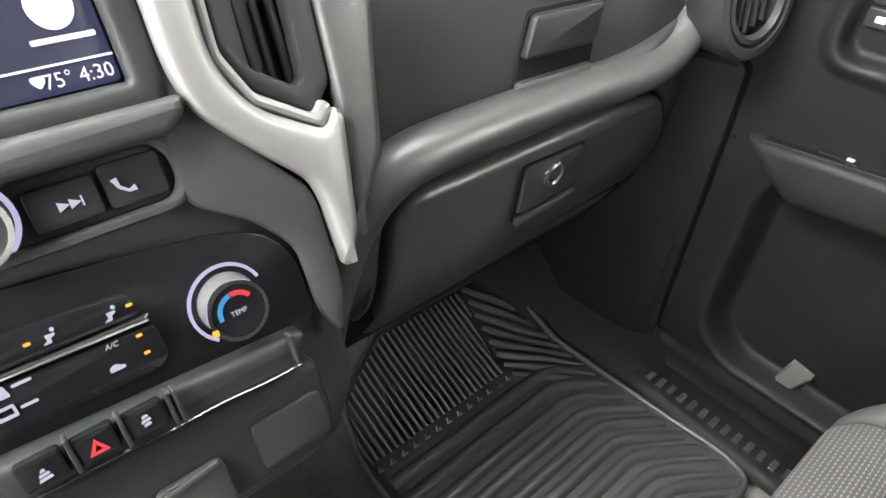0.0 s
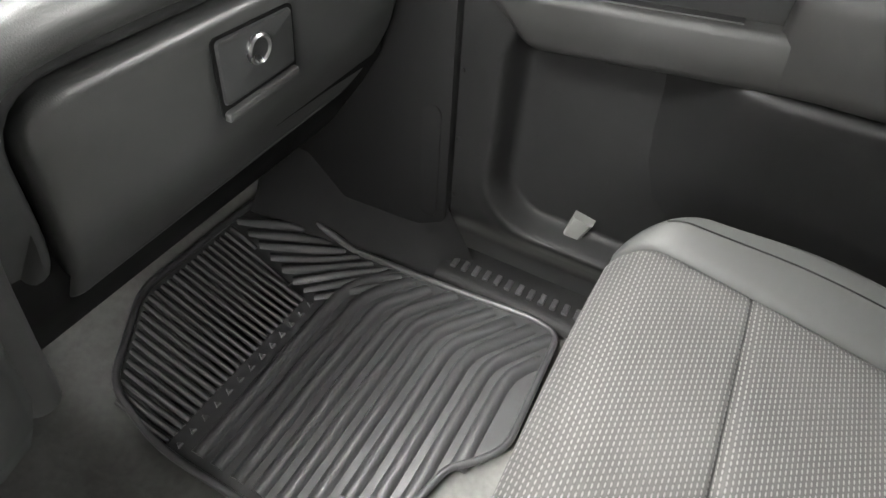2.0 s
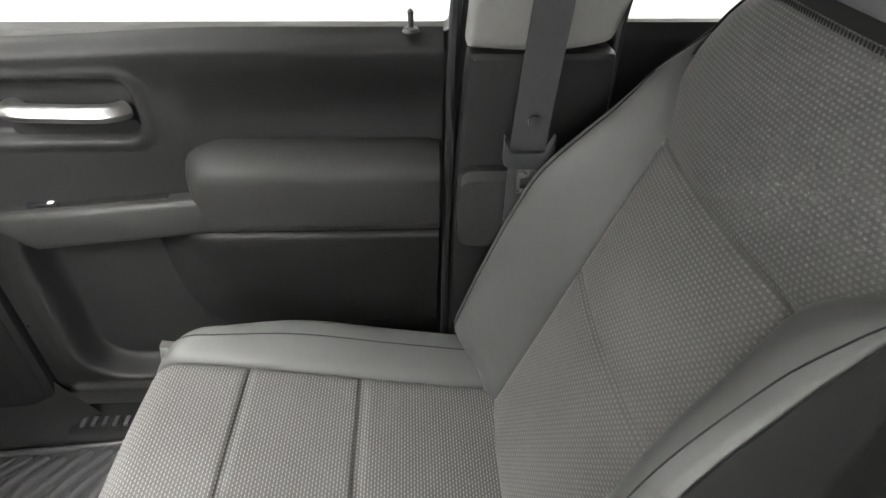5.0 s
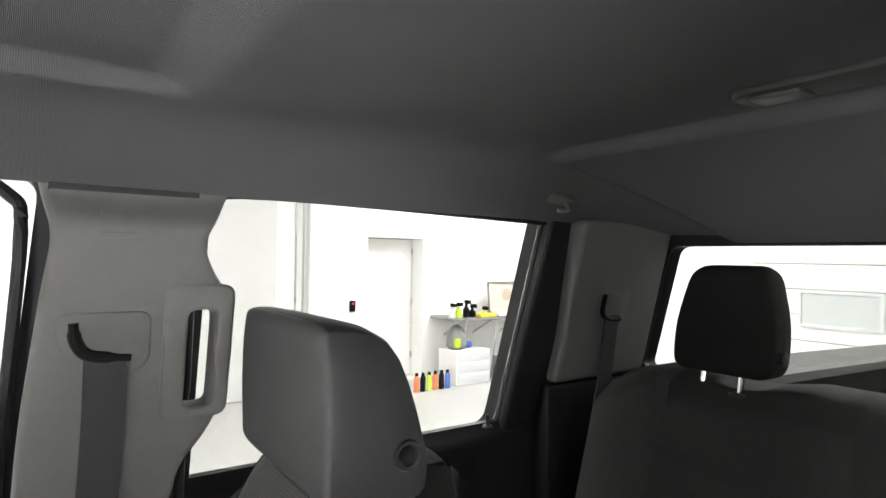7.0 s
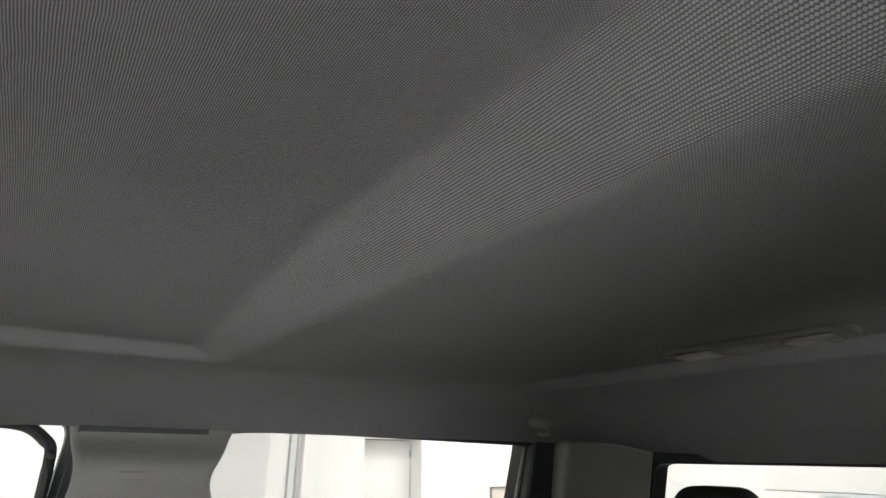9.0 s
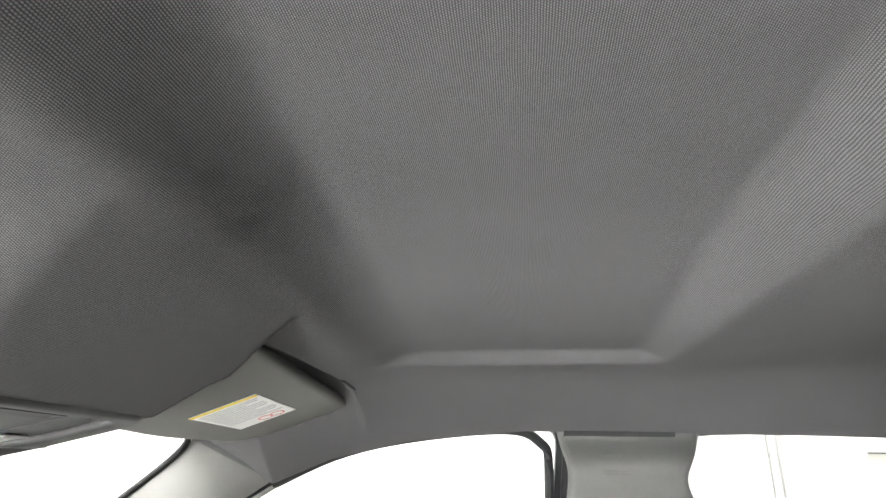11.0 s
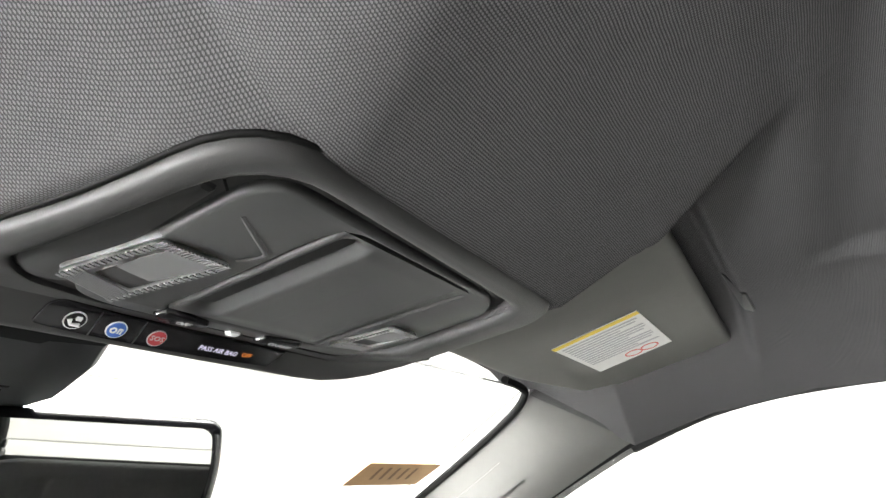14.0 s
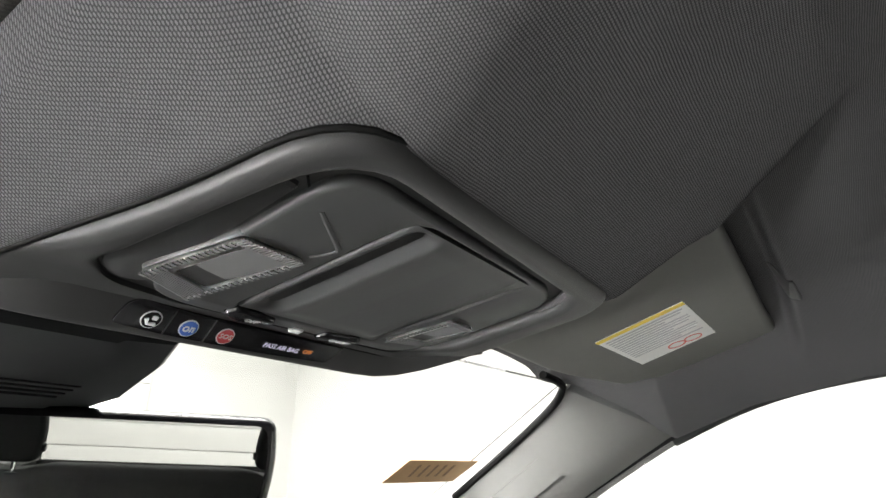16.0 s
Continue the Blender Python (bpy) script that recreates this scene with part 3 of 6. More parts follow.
tagged(part("floor", sheet(lambda u, v: (u, v, floor_z(v) - 0.016 + 0.13 * (1 - smooth(0.02, 0.21, abs(u)))), steps(-0.78, 0.78, 78), steps(-1.5, 1.3, 280), thick=(0, 0, -0.06)), CARPET),
       "dark grey carpeted cab floor rising to the toe board", "floor", kind="structure")
tagged(part("firewall", box(-0.8, 0.8, 1.2, 1.28, -0.1, 0.9, 0.0), BLACK), "black firewall behind the dashboard", "wall", kind="structure")
# back wall with the rear glass
def back_map(u, v, w):
    return (u, -1.401 - 0.2 * (1.21 - v) - w, v)


BWIN = rounded([(-0.765, 0.90), (0.765, 0.90), (0.64, 1.212), (-0.64, 1.212)], 0.03, 5)
tagged(part("wall_back", slab([[(-0.84, -0.12), (0.84, -0.12), (0.84, 0.85), (0.70, 1.34), (-0.70, 1.34), (-0.84, 0.85)], BWIN], back_map, 0.05), SEAL), "dark cab back wall round the rear window", "cab wall", kind="structure")
bw = thing("window_back", (0, -1.45, 0.9), "clear rear window glass with a black edge", "window", kind="structure")
p = part("pane", pane(BWIN, back_map, 0.004, 0.012), PRIVACY, bw)
p.visible_shadow = False
# windscreen
ws = thing("windscreen", (0, 1.2, 0.82), "clear sloping windscreen glass", "windscreen", kind="structure")
p = part("pane", sheet(lambda u, v: (u * lerp(0.72, 0.80, v), lerp(0.515, 1.16, v) + 0.03 * (1 - u * u), lerp(1.262, 0.835, v)), steps(-1, 1, 16), steps(0, 1, 8), thick=(0, 0.003, 0.004)), GLASS, ws)
p.visible_shadow = False


# ---- headliner ----
def top_edge(y):
    return ramp(y, [(-1.45, 1.25), (-1.0, 1.268), (-0.1, 1.275), (0.10, 1.257), (0.226, 1.228), (0.33, 1.186), (0.40, 1.222), (0.47, 1.264), (0.50, 1.27)])


def liner_z(x, y):
    a = abs(x)
    if y > 0.06:
        base = 1.333 - 0.165 * (y - 0.06)
    elif y > -0.85:
        base = 1.333 + 0.022 * smooth(-0.3, -0.8, y)
    else:
        base = 1.355 - 0.016 * smooth(-0.852, -0.868, y) * (1 - smooth(0.475, 0.52, a)) - 0.122 * ((-0.85 - y) / 0.55) ** 1.3
    # raised panel over the front seats, its front edge bowed
    lift = smooth(-0.292, -0.242, y) * smooth(0.0, 1.0, (0.110 - y - 0.10 * max(0.0, -0.03 - x)) / 0.09) * smooth(0.430, 0.395, a)
    # lift shrinks to the right, a tilt added to shade that side
    base += (0.040 - 0.025 * smooth(0.0, 0.36, x)) * lift
    # wedge round the overhead console: a sloping rear face between two flanks
    rear = 0.42 * max(0.0, min(0.24, y) - 0.098) * (1 - smooth(0.43, 0.46, y))
    off = abs(x - 0.015)
    if x < 0.015:
        flank, soft = 0.475 * (0.160 - off + math.hypot(0.160 - off, 0.035)), 0.03
    else:
        flank, soft = max(0.0, rear + (min(0.205, max(0.09, 0.105 + 0.62 * (y - 0.098))) - off) * 2.0), 0.006
    h = max(0.0, soft - abs(rear - flank)) / soft
    base -= max(0.0, min(rear, flank) - h * h * soft * 0.25)
    # pod drawn down round the console, hollow above it
    half = lerp(0.126, 0.146, smooth(0.24, 0.37, y)) - 0.048
    qx = x - 0.0225 - half if x > 0.0225 else -x - 0.050 - 0.26 * (y - 0.24)
    qy = 0.281 - y if y < 0.321 else y - (0.361 if x > -0.06 else 0.450)
    d = math.hypot(max(qx, 0.0), max(qy, 0.0)) + min(0.0, max(qx, qy)) - 0.044
    under = 1.2085 + 0.22 * (0.413 - y) + 2.5 * max(0.0, y - 0.40 - 0.06 * smooth(-0.06, -0.09, x))
    base = min(base, under + 0.0002 + 0.8 * max(0.0, d - 0.004))
    base += 0.05 * smooth(-0.012, -0.026, d)
    # shallow wells for the visors
    if x < 0:
        well = math.hypot(max(0.0, 0.236 - a), max(0.0, 0.222 - y)) - 0.068
    else:
        well = math.hypot(max(0.0, 0.21 - a), max(0.0, 0.205 - y)) - 0.040
    base += 0.024 * (1 - smooth(-0.004, 0.012, well)) * (1 - smooth(0.58, 0.64, a))
    # roll down to the window heads
    edge = top_edge(y)
    t = min(1.0, max(0.0, (a - 0.44) / 0.235))
    k = t ** 1.9
    return base + (edge - 0.012 - base) * k


liner = part("headliner", sheet(lambda u, v: (u, v, liner_z(u, v)), steps(-0.675, -0.20, 66) + steps(-0.20, 0.22, 130)[1:] + steps(0.22, 0.675, 64)[1:], steps(-1.41, 0.15, 190) + steps(0.15, 0.46, 100)[1:] + steps(0.46, 0.51, 6)[1:], thick=(0, 0, 0.012)), LINER, sharp=80)
tagged(liner, "dark grey knitted fabric headliner with moulded recesses", "headliner", kind="structure")


def mirrored(make):
    for s in (1, -1):
        make(s)


# ---- pillars ----
def a_pillar(s):
    ob = thing("a_pillar_trim", (s * 0.76, 1.0, 0.85), "light grey plastic trim on the windscreen pillar", "pillar trim", "pillar trims")
    glass_side = [(0.655, 0.478, 1.245), (0.673, 0.522, 1.212), (0.700, 0.604, 1.157), (0.724, 0.720, 1.080), (0.775, 1.08, 0.86)]
    door_side = [(0.688, 0.335, 1.180), (0.704, 0.400, 1.142), (0.722, 0.482, 1.092), (0.748, 0.64, 0.99), (0.795, 0.95, 0.80)]

    def skin(u, v):
        i = min(3, int(v * 4))
        t = v * 4 - i
        g, d = Vector(glass_side[i]).lerp(glass_side[i + 1], t), Vector(door_side[i]).lerp(door_side[i + 1], t)
        p = g.lerp(d, u)
        b = 0.016 * math.sin(math.pi * u ** 1.5)
        return (s * (p.x - b), p.y - 0.5 * b, p.z - 0.1 * b)
    part("trim_panel", sheet(skin, steps(0, 1, 14), steps(0, 1, 32), thick=(s * 0.02, 0.01, 0.0)), PILLAR, ob)
    part("upper_joint", sheet(lambda u, v: tuple(Vector(skin(u, lerp(-0.13, 0.004, v))) + Vector((s * 0.004, 0.003, -0.001))), steps(0, 1, 14), steps(0, 1, 6), thick=(s * 0.012, 0.008, 0.006)), LINER, ob, "headliner cloth over the pillar joint")
    part("glass_seal", tube(soft_path([(s * 0.56, 0.474, 1.256), (s * 0.62, 0.476, 1.252), (s * 0.650, 0.484, 1.244), (s * 0.670, 0.516, 1.216), (s * 0.699, 0.606, 1.157), (s * 0.724, 0.724, 1.08)], 5), 0.006, 8), BLACK, ob)
    part("cover", sheet(lambda u, v: tuple(Vector(skin(lerp(0.30, 0.62, u), lerp(0.46, 0.72, v))) + Vector((-s * 0.004, -0.003, 0))), steps(0, 1, 6), steps(0, 1, 8), thick=(s * 0.004, 0.003, 0)), PILLAR, ob)


mirrored(a_pillar)


def b_x(z):
    return 0.727 - 0.235 * (z - 0.804)


def b_pillar(s):
    ob = thing("b_pillar_trim", (s * 0.74, -0.23, 0.0), "light grey upper and charcoal lower centre pillar trim with grab handle", "pillar trim", "pillar trims")
    f = lambda u, v, w: (s * (b_x(v) + 0.055 * smooth(1.205, 1.262, v) + w), u, v)
    outline = rounded([(-0.132, 0.802), (-0.14, 0.95), (-0.160, 1.12), (-0.172, 1.20), (-0.160, 1.245), (-0.150, 1.292), (-0.402, 1.292), (-0.376, 1.240), (-0.346, 1.195), (-0.360, 1.155), (-0.393, 1.11), (-0.398, 1.0), (-0.374, 0.92), (-0.332, 0.865), (-0.326, 0.81), (-0.25, 0.795)],
                      [0.008, 0.05, 0.04, 0.03, 0.02, 0, 0, 0.02, 0.03, 0.02, 0.03, 0.05, 0.04, 0.03, 0.02, 0.05], 4)
    part("backing", slab([[(-0.122, 0.76), (-0.168, 1.275), (-0.345, 1.275), (-0.345, 0.76)]], side_map(s, -0.008), 0.012), SEAL, ob)
    slot = rect(-0.368, 0.958, -0.332, 1.098, 0.012)
    up = part("upper_trim", slab([outline, slot], f, 0.05, 0.012, seg=3), PILLAR, ob, "light grey moulded upper trim")
    part("handle_rim", slab([rect(-0.392, 0.94, -0.300, 1.135, 0.02), rect(-0.369, 0.957, -0.331, 1.099, 0.012)], f, 0.014, 0.006, w0=-0.008, seg=3), PILLAR, up)
    part("belt_slot_cover", slab([rounded([(-0.175, 1.10), (-0.285, 1.10), (-0.285, 1.03), (-0.262, 1.012), (-0.20, 1.022), (-0.178, 1.06)], 0.016)], f, 0.008, 0.003, w0=-0.004), PILLAR, up)
    slot_path = soft_path([(s * (b_x(1.085) - 0.004), -0.196, 1.088), (s * (b_x(1.06) - 0.005), -0.200, 1.062), (s * (b_x(1.043) - 0.006), -0.216, 1.044), (s * (b_x(1.038) - 0.006), -0.262, 1.038)], 5)
    part("belt_slot", tube(slot_path, [0.006] * 3 + [0.008] * (len(slot_path) - 6) + [0.005] * 3, 8, 1.0, (1, 0, 0)), BLACK, up)
    part("airbag_tab", slab([rect(-0.262, 1.195, -0.222, 1.232, 0.006)], f, 0.003, 0.001, w0=-0.0015), PILLAR, up)
    low = lambda u, v, w: (s * (0.742 - 0.02 * smooth(0.55, 0.8, v) + w), u, v)
    part("lower_trim", slab([rounded([(-0.118, 0.02), (-0.124, 0.60), (-0.134, 0.80), (-0.332, 0.80), (-0.345, 0.6), (-0.35, 0.02)], 0.01)], low, 0.05, 0.01), DOOR, ob, "charcoal lower pillar trim")
    part("anchor_cover", loft([[(s * (0.742 - d), y, z + 0.006) for y, z in rect(-0.235, 0.50 - k, -0.128, 0.618 - k, 0.02, 3)] for d, k in ((0.0, 0.0), (0.02, 0.0), (0.03, 0.012))]), DOOR_SOFT, ob, "charcoal belt anchor cover")
    part("door_seal", tube(soft_path([(s * 0.768, -0.112, 0.03), (s * 0.768, -0.114, 0.5), (s * 0.762, -0.118, 0.82), (s * 0.712, -0.128, 1.0), (s * 0.682, -0.140, 1.2), (s * 0.684, -0.128, 1.245), (s * 0.684, -0.07, 1.266), (s * 0.684, 0.1, 1.250), (s * 0.692, 0.226, 1.221), (s * 0.706, 0.34, 1.172)], 5), 0.008, 8), SEAL, ob)
    part("rear_door_seal", tube(soft_path([(s * 0.772, -0.345, 0.03), (s * 0.772, -0.345, 0.82), (s * 0.735, -0.345, 1.0), (s * 0.690, -0.343, 1.2), (s * 0.684, -0.37, 1.25), (s * 0.690, -0.46, 1.268), (s * 0.690, -1.05, 1.254)], 5), 0.007, 8), SEAL, ob)


mirrored(b_pillar)


def seat_belt(s):
    ob = thing("seat_belt", (s * 0.70, -0.22, 0.3), "dark grey seat belt hanging on the centre pillar, unfastened", "seat belt", "front belts")
    path = soft_path([(s * (b_x(1.04) - 0.006), -0.233, 1.042), (s * 0.672, -0.232, 0.95), (s * 0.690, -0.226, 0.80), (s * 0.698, -0.220, 0.66), (s * 0.700, -0.222, 0.45), (s * 0.715, -0.24, 0.22)], 5)
    part("webbing", band(path, (0, 1, 0), 0.050, (1, 0, 0), 0.0025), WEBBING, ob)
    part("tongue", slab([rounded([(-0.256, 0.70), (-0.256, 0.655), (-0.245, 0.645), (-0.196, 0.645), (-0.185, 0.655), (-0.185, 0.70), (-0.197, 0.672), (-0.243, 0.672)], 0.006)], lambda u, v, w: (s * (0.694 + w), u, v), 0.012, 0.003, w0=-0.008), PANEL, ob, "black plastic tongue holder")
    part("latch_plate", slab([rect(-0.236, 0.605, -0.206, 0.65, 0.004), rect(-0.229, 0.614, -0.213, 0.630, 0.002)], lambda u, v, w: (s * (0.694 + w), u, v), 0.004, 0.001, w0=-0.005), CHROME, ob, "bright steel latch plate")
    part("stop_button", spun([(0.001, 0), (0.008, 0), (0.008, 0.006), (0.001, 0.007)], lambda u, v, w: (s * (0.690 - w), -0.222 + u, 0.72 + v), 12), PANEL, ob)


mirrored(seat_belt)


def c_x(z):
    return 0.69 - 0.30 * (z - 1.05)


def c_pillar(s):
    ob = thing("c_pillar_trim", (s * 0.74, -1.25, 0.0), "grey upper and charcoal lower rear pillar trim", "pillar trim", "pillar trims")
    f = lambda u, v, w: (s * (c_x(v) + w), u, v)
    part("upper_trim", slab([rounded([(-1.115, 0.895), (-1.118, 1.0), (-1.094, 1.262), (-1.40, 1.262), (-1.43, 0.895)], 0.02)], f, 0.06, 0.012, seg=3), PILLAR, ob, "grey upper trim")
    part("lower_trim", slab([rounded([(-1.10, 0.0), (-1.105, 0.893), (-1.5, 0.893), (-1.5, 0.0)], 0.01)], lambda u, v, w: (s * (0.742 + w), u, v), 0.05, 0.01), DOOR, ob, "charcoal lower trim")
    part("belt_slot_cover", slab([rounded([(-1.195, 1.105), (-1.30, 1.105), (-1.30, 1.03), (-1.225, 1.03), (-1.195, 1.06)], 0.015)], f, 0.008, 0.003, w0=-0.004), PILLAR, ob)
    part("belt_slot", tube(soft_path([(s * (c_x(1.10) - 0.004), -1.208, 1.10), (s * (c_x(1.06) - 0.005), -1.211, 1.06), (s * (c_x(1.04) - 0.006), -1.235, 1.042), (s * (c_x(1.04) - 0.006), -1.275, 1.04)], 4), 0.007, 8, 1.0, (1, 0, 0)), BLACK, ob)
    part("window_seal", slab([rounded([(-1.012, 0.79), (-1.037, 1.262), (-1.118, 1.262), (-1.14, 0.79)], 0.01)], lambda u, v, w: (s * (side_x(v) - 0.012 + w), u, v), 0.03, 0.01, seg=3), SEAL, ob)
    belt = thing("rear_seat_belt", (s * 0.70, -1.25, 0.6), "dark rear seat belt on the rear pillar", "seat belt", "rear belts")
    part("webbing", band(soft_path([(s * (c_x(1.05) - 0.008), -1.245, 1.05), (s * 0.70, -1.245, 0.92), (s * 0.715, -1.22, 0.7), (s * 0.715, -1.2, 0.45)], 4), (0, 1, 0), 0.046, (1, 0, 0), 0.0025), WEBBING, belt)
    hook = thing("coat_hook", (s * 0.625, -0.99, liner_z(0.62, -0.99)), "small grey coat hook on the headliner edge", "hook", "coat hooks")
    part("plate", slab([rect(-0.028, -0.015, 0.028, 0.015, 0.01)], lambda u, v, w: (s * (0.60 + v * 0.8), -0.99 + u, liner_z(0.60 + v * 0.8, -0.99 + u) - w), 0.010, 0.003, w0=-0.002), PILLAR, hook)
    part("hook_arm", tube(soft_path([(s * 0.60, -1.005, liner_z(0.60, -1.0) - 0.008), (s * 0.59, -1.0, liner_z(0.6, -1.0) - 0.024), (s * 0.592, -0.975, liner_z(0.6, -1.0) - 0.026)], 4), 0.004, 8), DULL_METAL, hook)


mirrored(c_pillar)


# ---- doors ----
def dent(y, z, y0, y1, z0, z1, r, soft):
    """1 inside a rounded rectangle, falling to 0 over soft."""
    dy, dz = max(y0 + r - y, y - y1 + r, 0.0), max(z0 + r - z, z - z1 + r, 0.0)
    d = math.hypot(dy, dz) - r
    return 1 - smooth(-soft, 0.0, d)


def front_door(s):
    ob = thing("front_door", (s * 0.79, 0.25, 0.06), "charcoal front door panel, " + ("closed" if s > 0 else "standing open") + ", with armrest and map pocket", "car door", "car doors")

    def skin(u, v):
        y, z = u, v
        x = 0.785
        x += 0.050 * dent(y, z, -0.30, 0.606, 0.118, 0.52, 0.10, 0.03)
        x -= 0.006 * dent(y, z, -0.30, 0.655, 0.09, 0.55, 0.14, 0.04)
        x += 0.022 * dent(y, z, 0.335, 0.592, 0.648, 0.752, 0.03, 0.012)
        x -= 0.005 * dent(y, z, 0.315, 0.612, 0.63, 0.77, 0.045, 0.012)
        x += 0.016 * dent(y, z, -0.14, 0.30, 0.54, 0.755, 0.08, 0.078)
        x += 0.020 * smooth(0.785, 0.812, z) - 0.012 * smooth(0.72, 0.785, z)
        x += 0.02 * smooth(0.12, 0.05, z)
        return (s * x, y, z - 0.012 * smooth(0.2, 0.5, y) * smooth(0.7, 0.82, z))
    panel = part("panel", sheet(skin, steps(-0.105, 0.685, 158), steps(0.055, 0.812, 155), thick=(s * 0.02, 0, 0)), DOOR, ob, sharp=60)
    # padded elbow rest
    ring = lambda y, k, up=0.0: [(s * (0.80 - d * k), y, z + up) for d, z in [(0.0, 0.496), (0.046, 0.499), (0.053, 0.506), (0.055, 0.520), (0.056, 0.590), (0.054, 0.604), (0.047, 0.615), (0.034, 0.624), (0.012, 0.640), (0.0, 0.642)]]
    part("elbow_rest", loft([ring(0.292, 0.50, -0.016), ring(0.284, 0.72, -0.010), ring(0.262, 0.90, -0.004), ring(0.236, 1.0), ring(0.1, 1.0), ring(-0.06, 1.0), ring(-0.10, 0.95)]), DOOR_SOFT, ob, "padded elbow rest", 40)
    ledge = [(0.440, 0.0), (0.415, 0.06), (0.39, 0.18), (0.365, 0.38), (0.34, 0.62), (0.315, 0.85), (0.29, 0.97), (0.26, 1.0), (0.1, 1.0), (-0.1, 1.0)]
    part("rest_ledge", loft([[(s * lerp(0.842, x, k), y, z) for x, z in ((0.830, 0.22), (0.806, 0.29), (0.788, 0.35), (0.771, 0.42), (0.760, 0.460), (0.755, 0.478), (0.757, 0.488), (0.766, 0.494), (0.80, 0.500))] for y, k in ledge]), DOOR, ob, sharp=70)

    def rail_ring(y, k, slant):
        top = 0.527 + 0.084 * (0.638 - y)
        return [(s * (0.80 - d * k), y - slant * (0.0 - z), top + z) for d, z in [(0.0, -0.066), (0.034, -0.066), (0.041, -0.062), (0.0445, -0.054), (0.0435, -0.010), (0.040, -0.003), (0.034, 0.0), (0.0, 0.002)]]
    part("pull_rail", loft([rail_ring(0.648, 0.3, 1.15), rail_ring(0.641, 0.75, 1.15), rail_ring(0.62, 0.97, 1.05), rail_ring(0.42, 1.0, 0.4), rail_ring(0.279, 1.0, 0.15)]), DOOR_SOFT, ob, "satin pull rail", 40)
    sp = part("switch_plate", loft([[(s * x, y, z) for x, z in ((0.80, 0.520 + 0.084 * (0.638 - y)), (0.768, 0.522 + 0.084 * (0.638 - y)), (0.772, 0.529 + 0.084 * (0.638 - y)), (0.80, 0.531 + 0.084 * (0.638 - y)))] for y in (0.62, 0.60, 0.45, 0.33)]), BLACK, ob)
    sw = part("window_switch", box(min(s * 0.774, s * 0.793), max(s * 0.774, s * 0.793), 0.505, 0.555, 0.528, 0.543, 0.004), GLOSS, sp, "gloss black window switch")
    part("switch_mark", box(min(s * 0.778, s * 0.788), max(s * 0.778, s * 0.788), 0.513, 0.521, 0.5432, 0.5440, 0.0), WHITE_INK, sp)
    h = part("inner_handle", tube(soft_path([(s * 0.795, 0.515, 0.700), (s * 0.772, 0.505, 0.702), (s * 0.768, 0.45, 0.700), (s * 0.770, 0.38, 0.698), (s * 0.79, 0.355, 0.696)], 5), 0.017, 12, 0.75), DULL_METAL, ob, "satin chrome inner door handle")
    cup = part("handle_cup", slab([rect(0.345, 0.655, 0.53, 0.678, 0.01)], lambda u, v, w: (s * (0.800 - w), u, v), 0.006, 0.002), BLACK, ob)
    for i in range(2):
        lb = part("lock_button", slab([rect(0.545, 0.690 + 0.026 * i, 0.578, 0.712 + 0.026 * i, 0.003)], lambda u, v, w: (s * (0.806 - w), u, v), 0.008, 0.002), PANEL, ob)
        part("lock_mark", slab([rect(0.556, 0.697 + 0.026 * i, 0.567, 0.704 + 0.026 * i)], lambda u, v, w: (s * (0.798 - w), u, v), 0.0006), WHITE_INK, lb)
    part("lock_pin", spun([(0.001, 0), (0.012, 0.0), (0.010, 0.004), (0.004, 0.006), (0.004, 0.022), (0.005, 0.026), (0.001, 0.03)], lambda u, v, w: (s * 0.786 + u, -0.06 + v, 0.808 + w), 12), PANEL, ob)
    part("reflector_tab", loft([[(s * (0.835 - d), y, z) for y, z in ((0.470 - e, 0.118), (0.442 + e, 0.118), (0.422 + e, 0.172), (0.458 - e, 0.179))] for d, e in ((0.0, 0.0), (0.022, 0.0), (0.026, 0.004))]), PILLAR, ob, "pale grey bottle holder tab")
    if s < 0:
        hinge = Matrix.Translation((-0.80, 0.70, 0.0))
        bpy.context.view_layer.update()
        ob.matrix_world = hinge @ Matrix.Rotation(radians(-68), 4, "Z") @ hinge.inverted() @ ob.matrix_world
        return
    for k in range(4):
        part("rivet", spun([(0.001, 0), (0.004, 0), (0.003, 0.002), (0.001, 0.0025)], lambda u, v, w: (s * (0.785 - w), 0.665 + u * 1, 0.15 + 0.12 * k + v), 8), BLACK, ob)


def rear_door(s):
    ob = thing("rear_door", (s * 0.79, -0.7, 0.06), "charcoal rear door panel, closed", "car door", "car doors")

    def skin(u, v):
        x = 0.785 + 0.02 * dent(u, v, -0.95, -0.42, 0.58, 0.76, 0.06, 0.05) + 0.03 * dent(u, v, -1.0, -0.4, 0.13, 0.40, 0.08, 0.03)
        return (s * (x + 0.02 * smooth(0.785, 0.814, v)), u, v)
    part("panel", sheet(skin, steps(-1.16, -0.352, 80), steps(0.055, 0.814, 80), thick=(s * 0.02, 0, 0)), DOOR, ob, sharp=60)
    ring = lambda y, k: [(s * (0.80 - d * k), y, z) for d, z in [(0.0, 0.47), (0.055, 0.476), (0.068, 0.50), (0.066, 0.55), (0.05, 0.585), (0.0, 0.60)]]
    part("elbow_rest", loft([ring(-0.40, 0.5), ring(-0.42, 1.0), ring(-0.95, 1.0), ring(-0.98, 0.6)]), DOOR_SOFT, ob, "padded elbow rest", 50)
    part("lock_pin", spun([(0.001, 0), (0.012, 0.0), (0.010, 0.004), (0.004, 0.006), (0.004, 0.022), (0.005, 0.026), (0.001, 0.03)], lambda u, v, w: (s * 0.788 + u, -0.968 + v, 0.81 + w), 12), PANEL, ob)


mirrored(front_door)
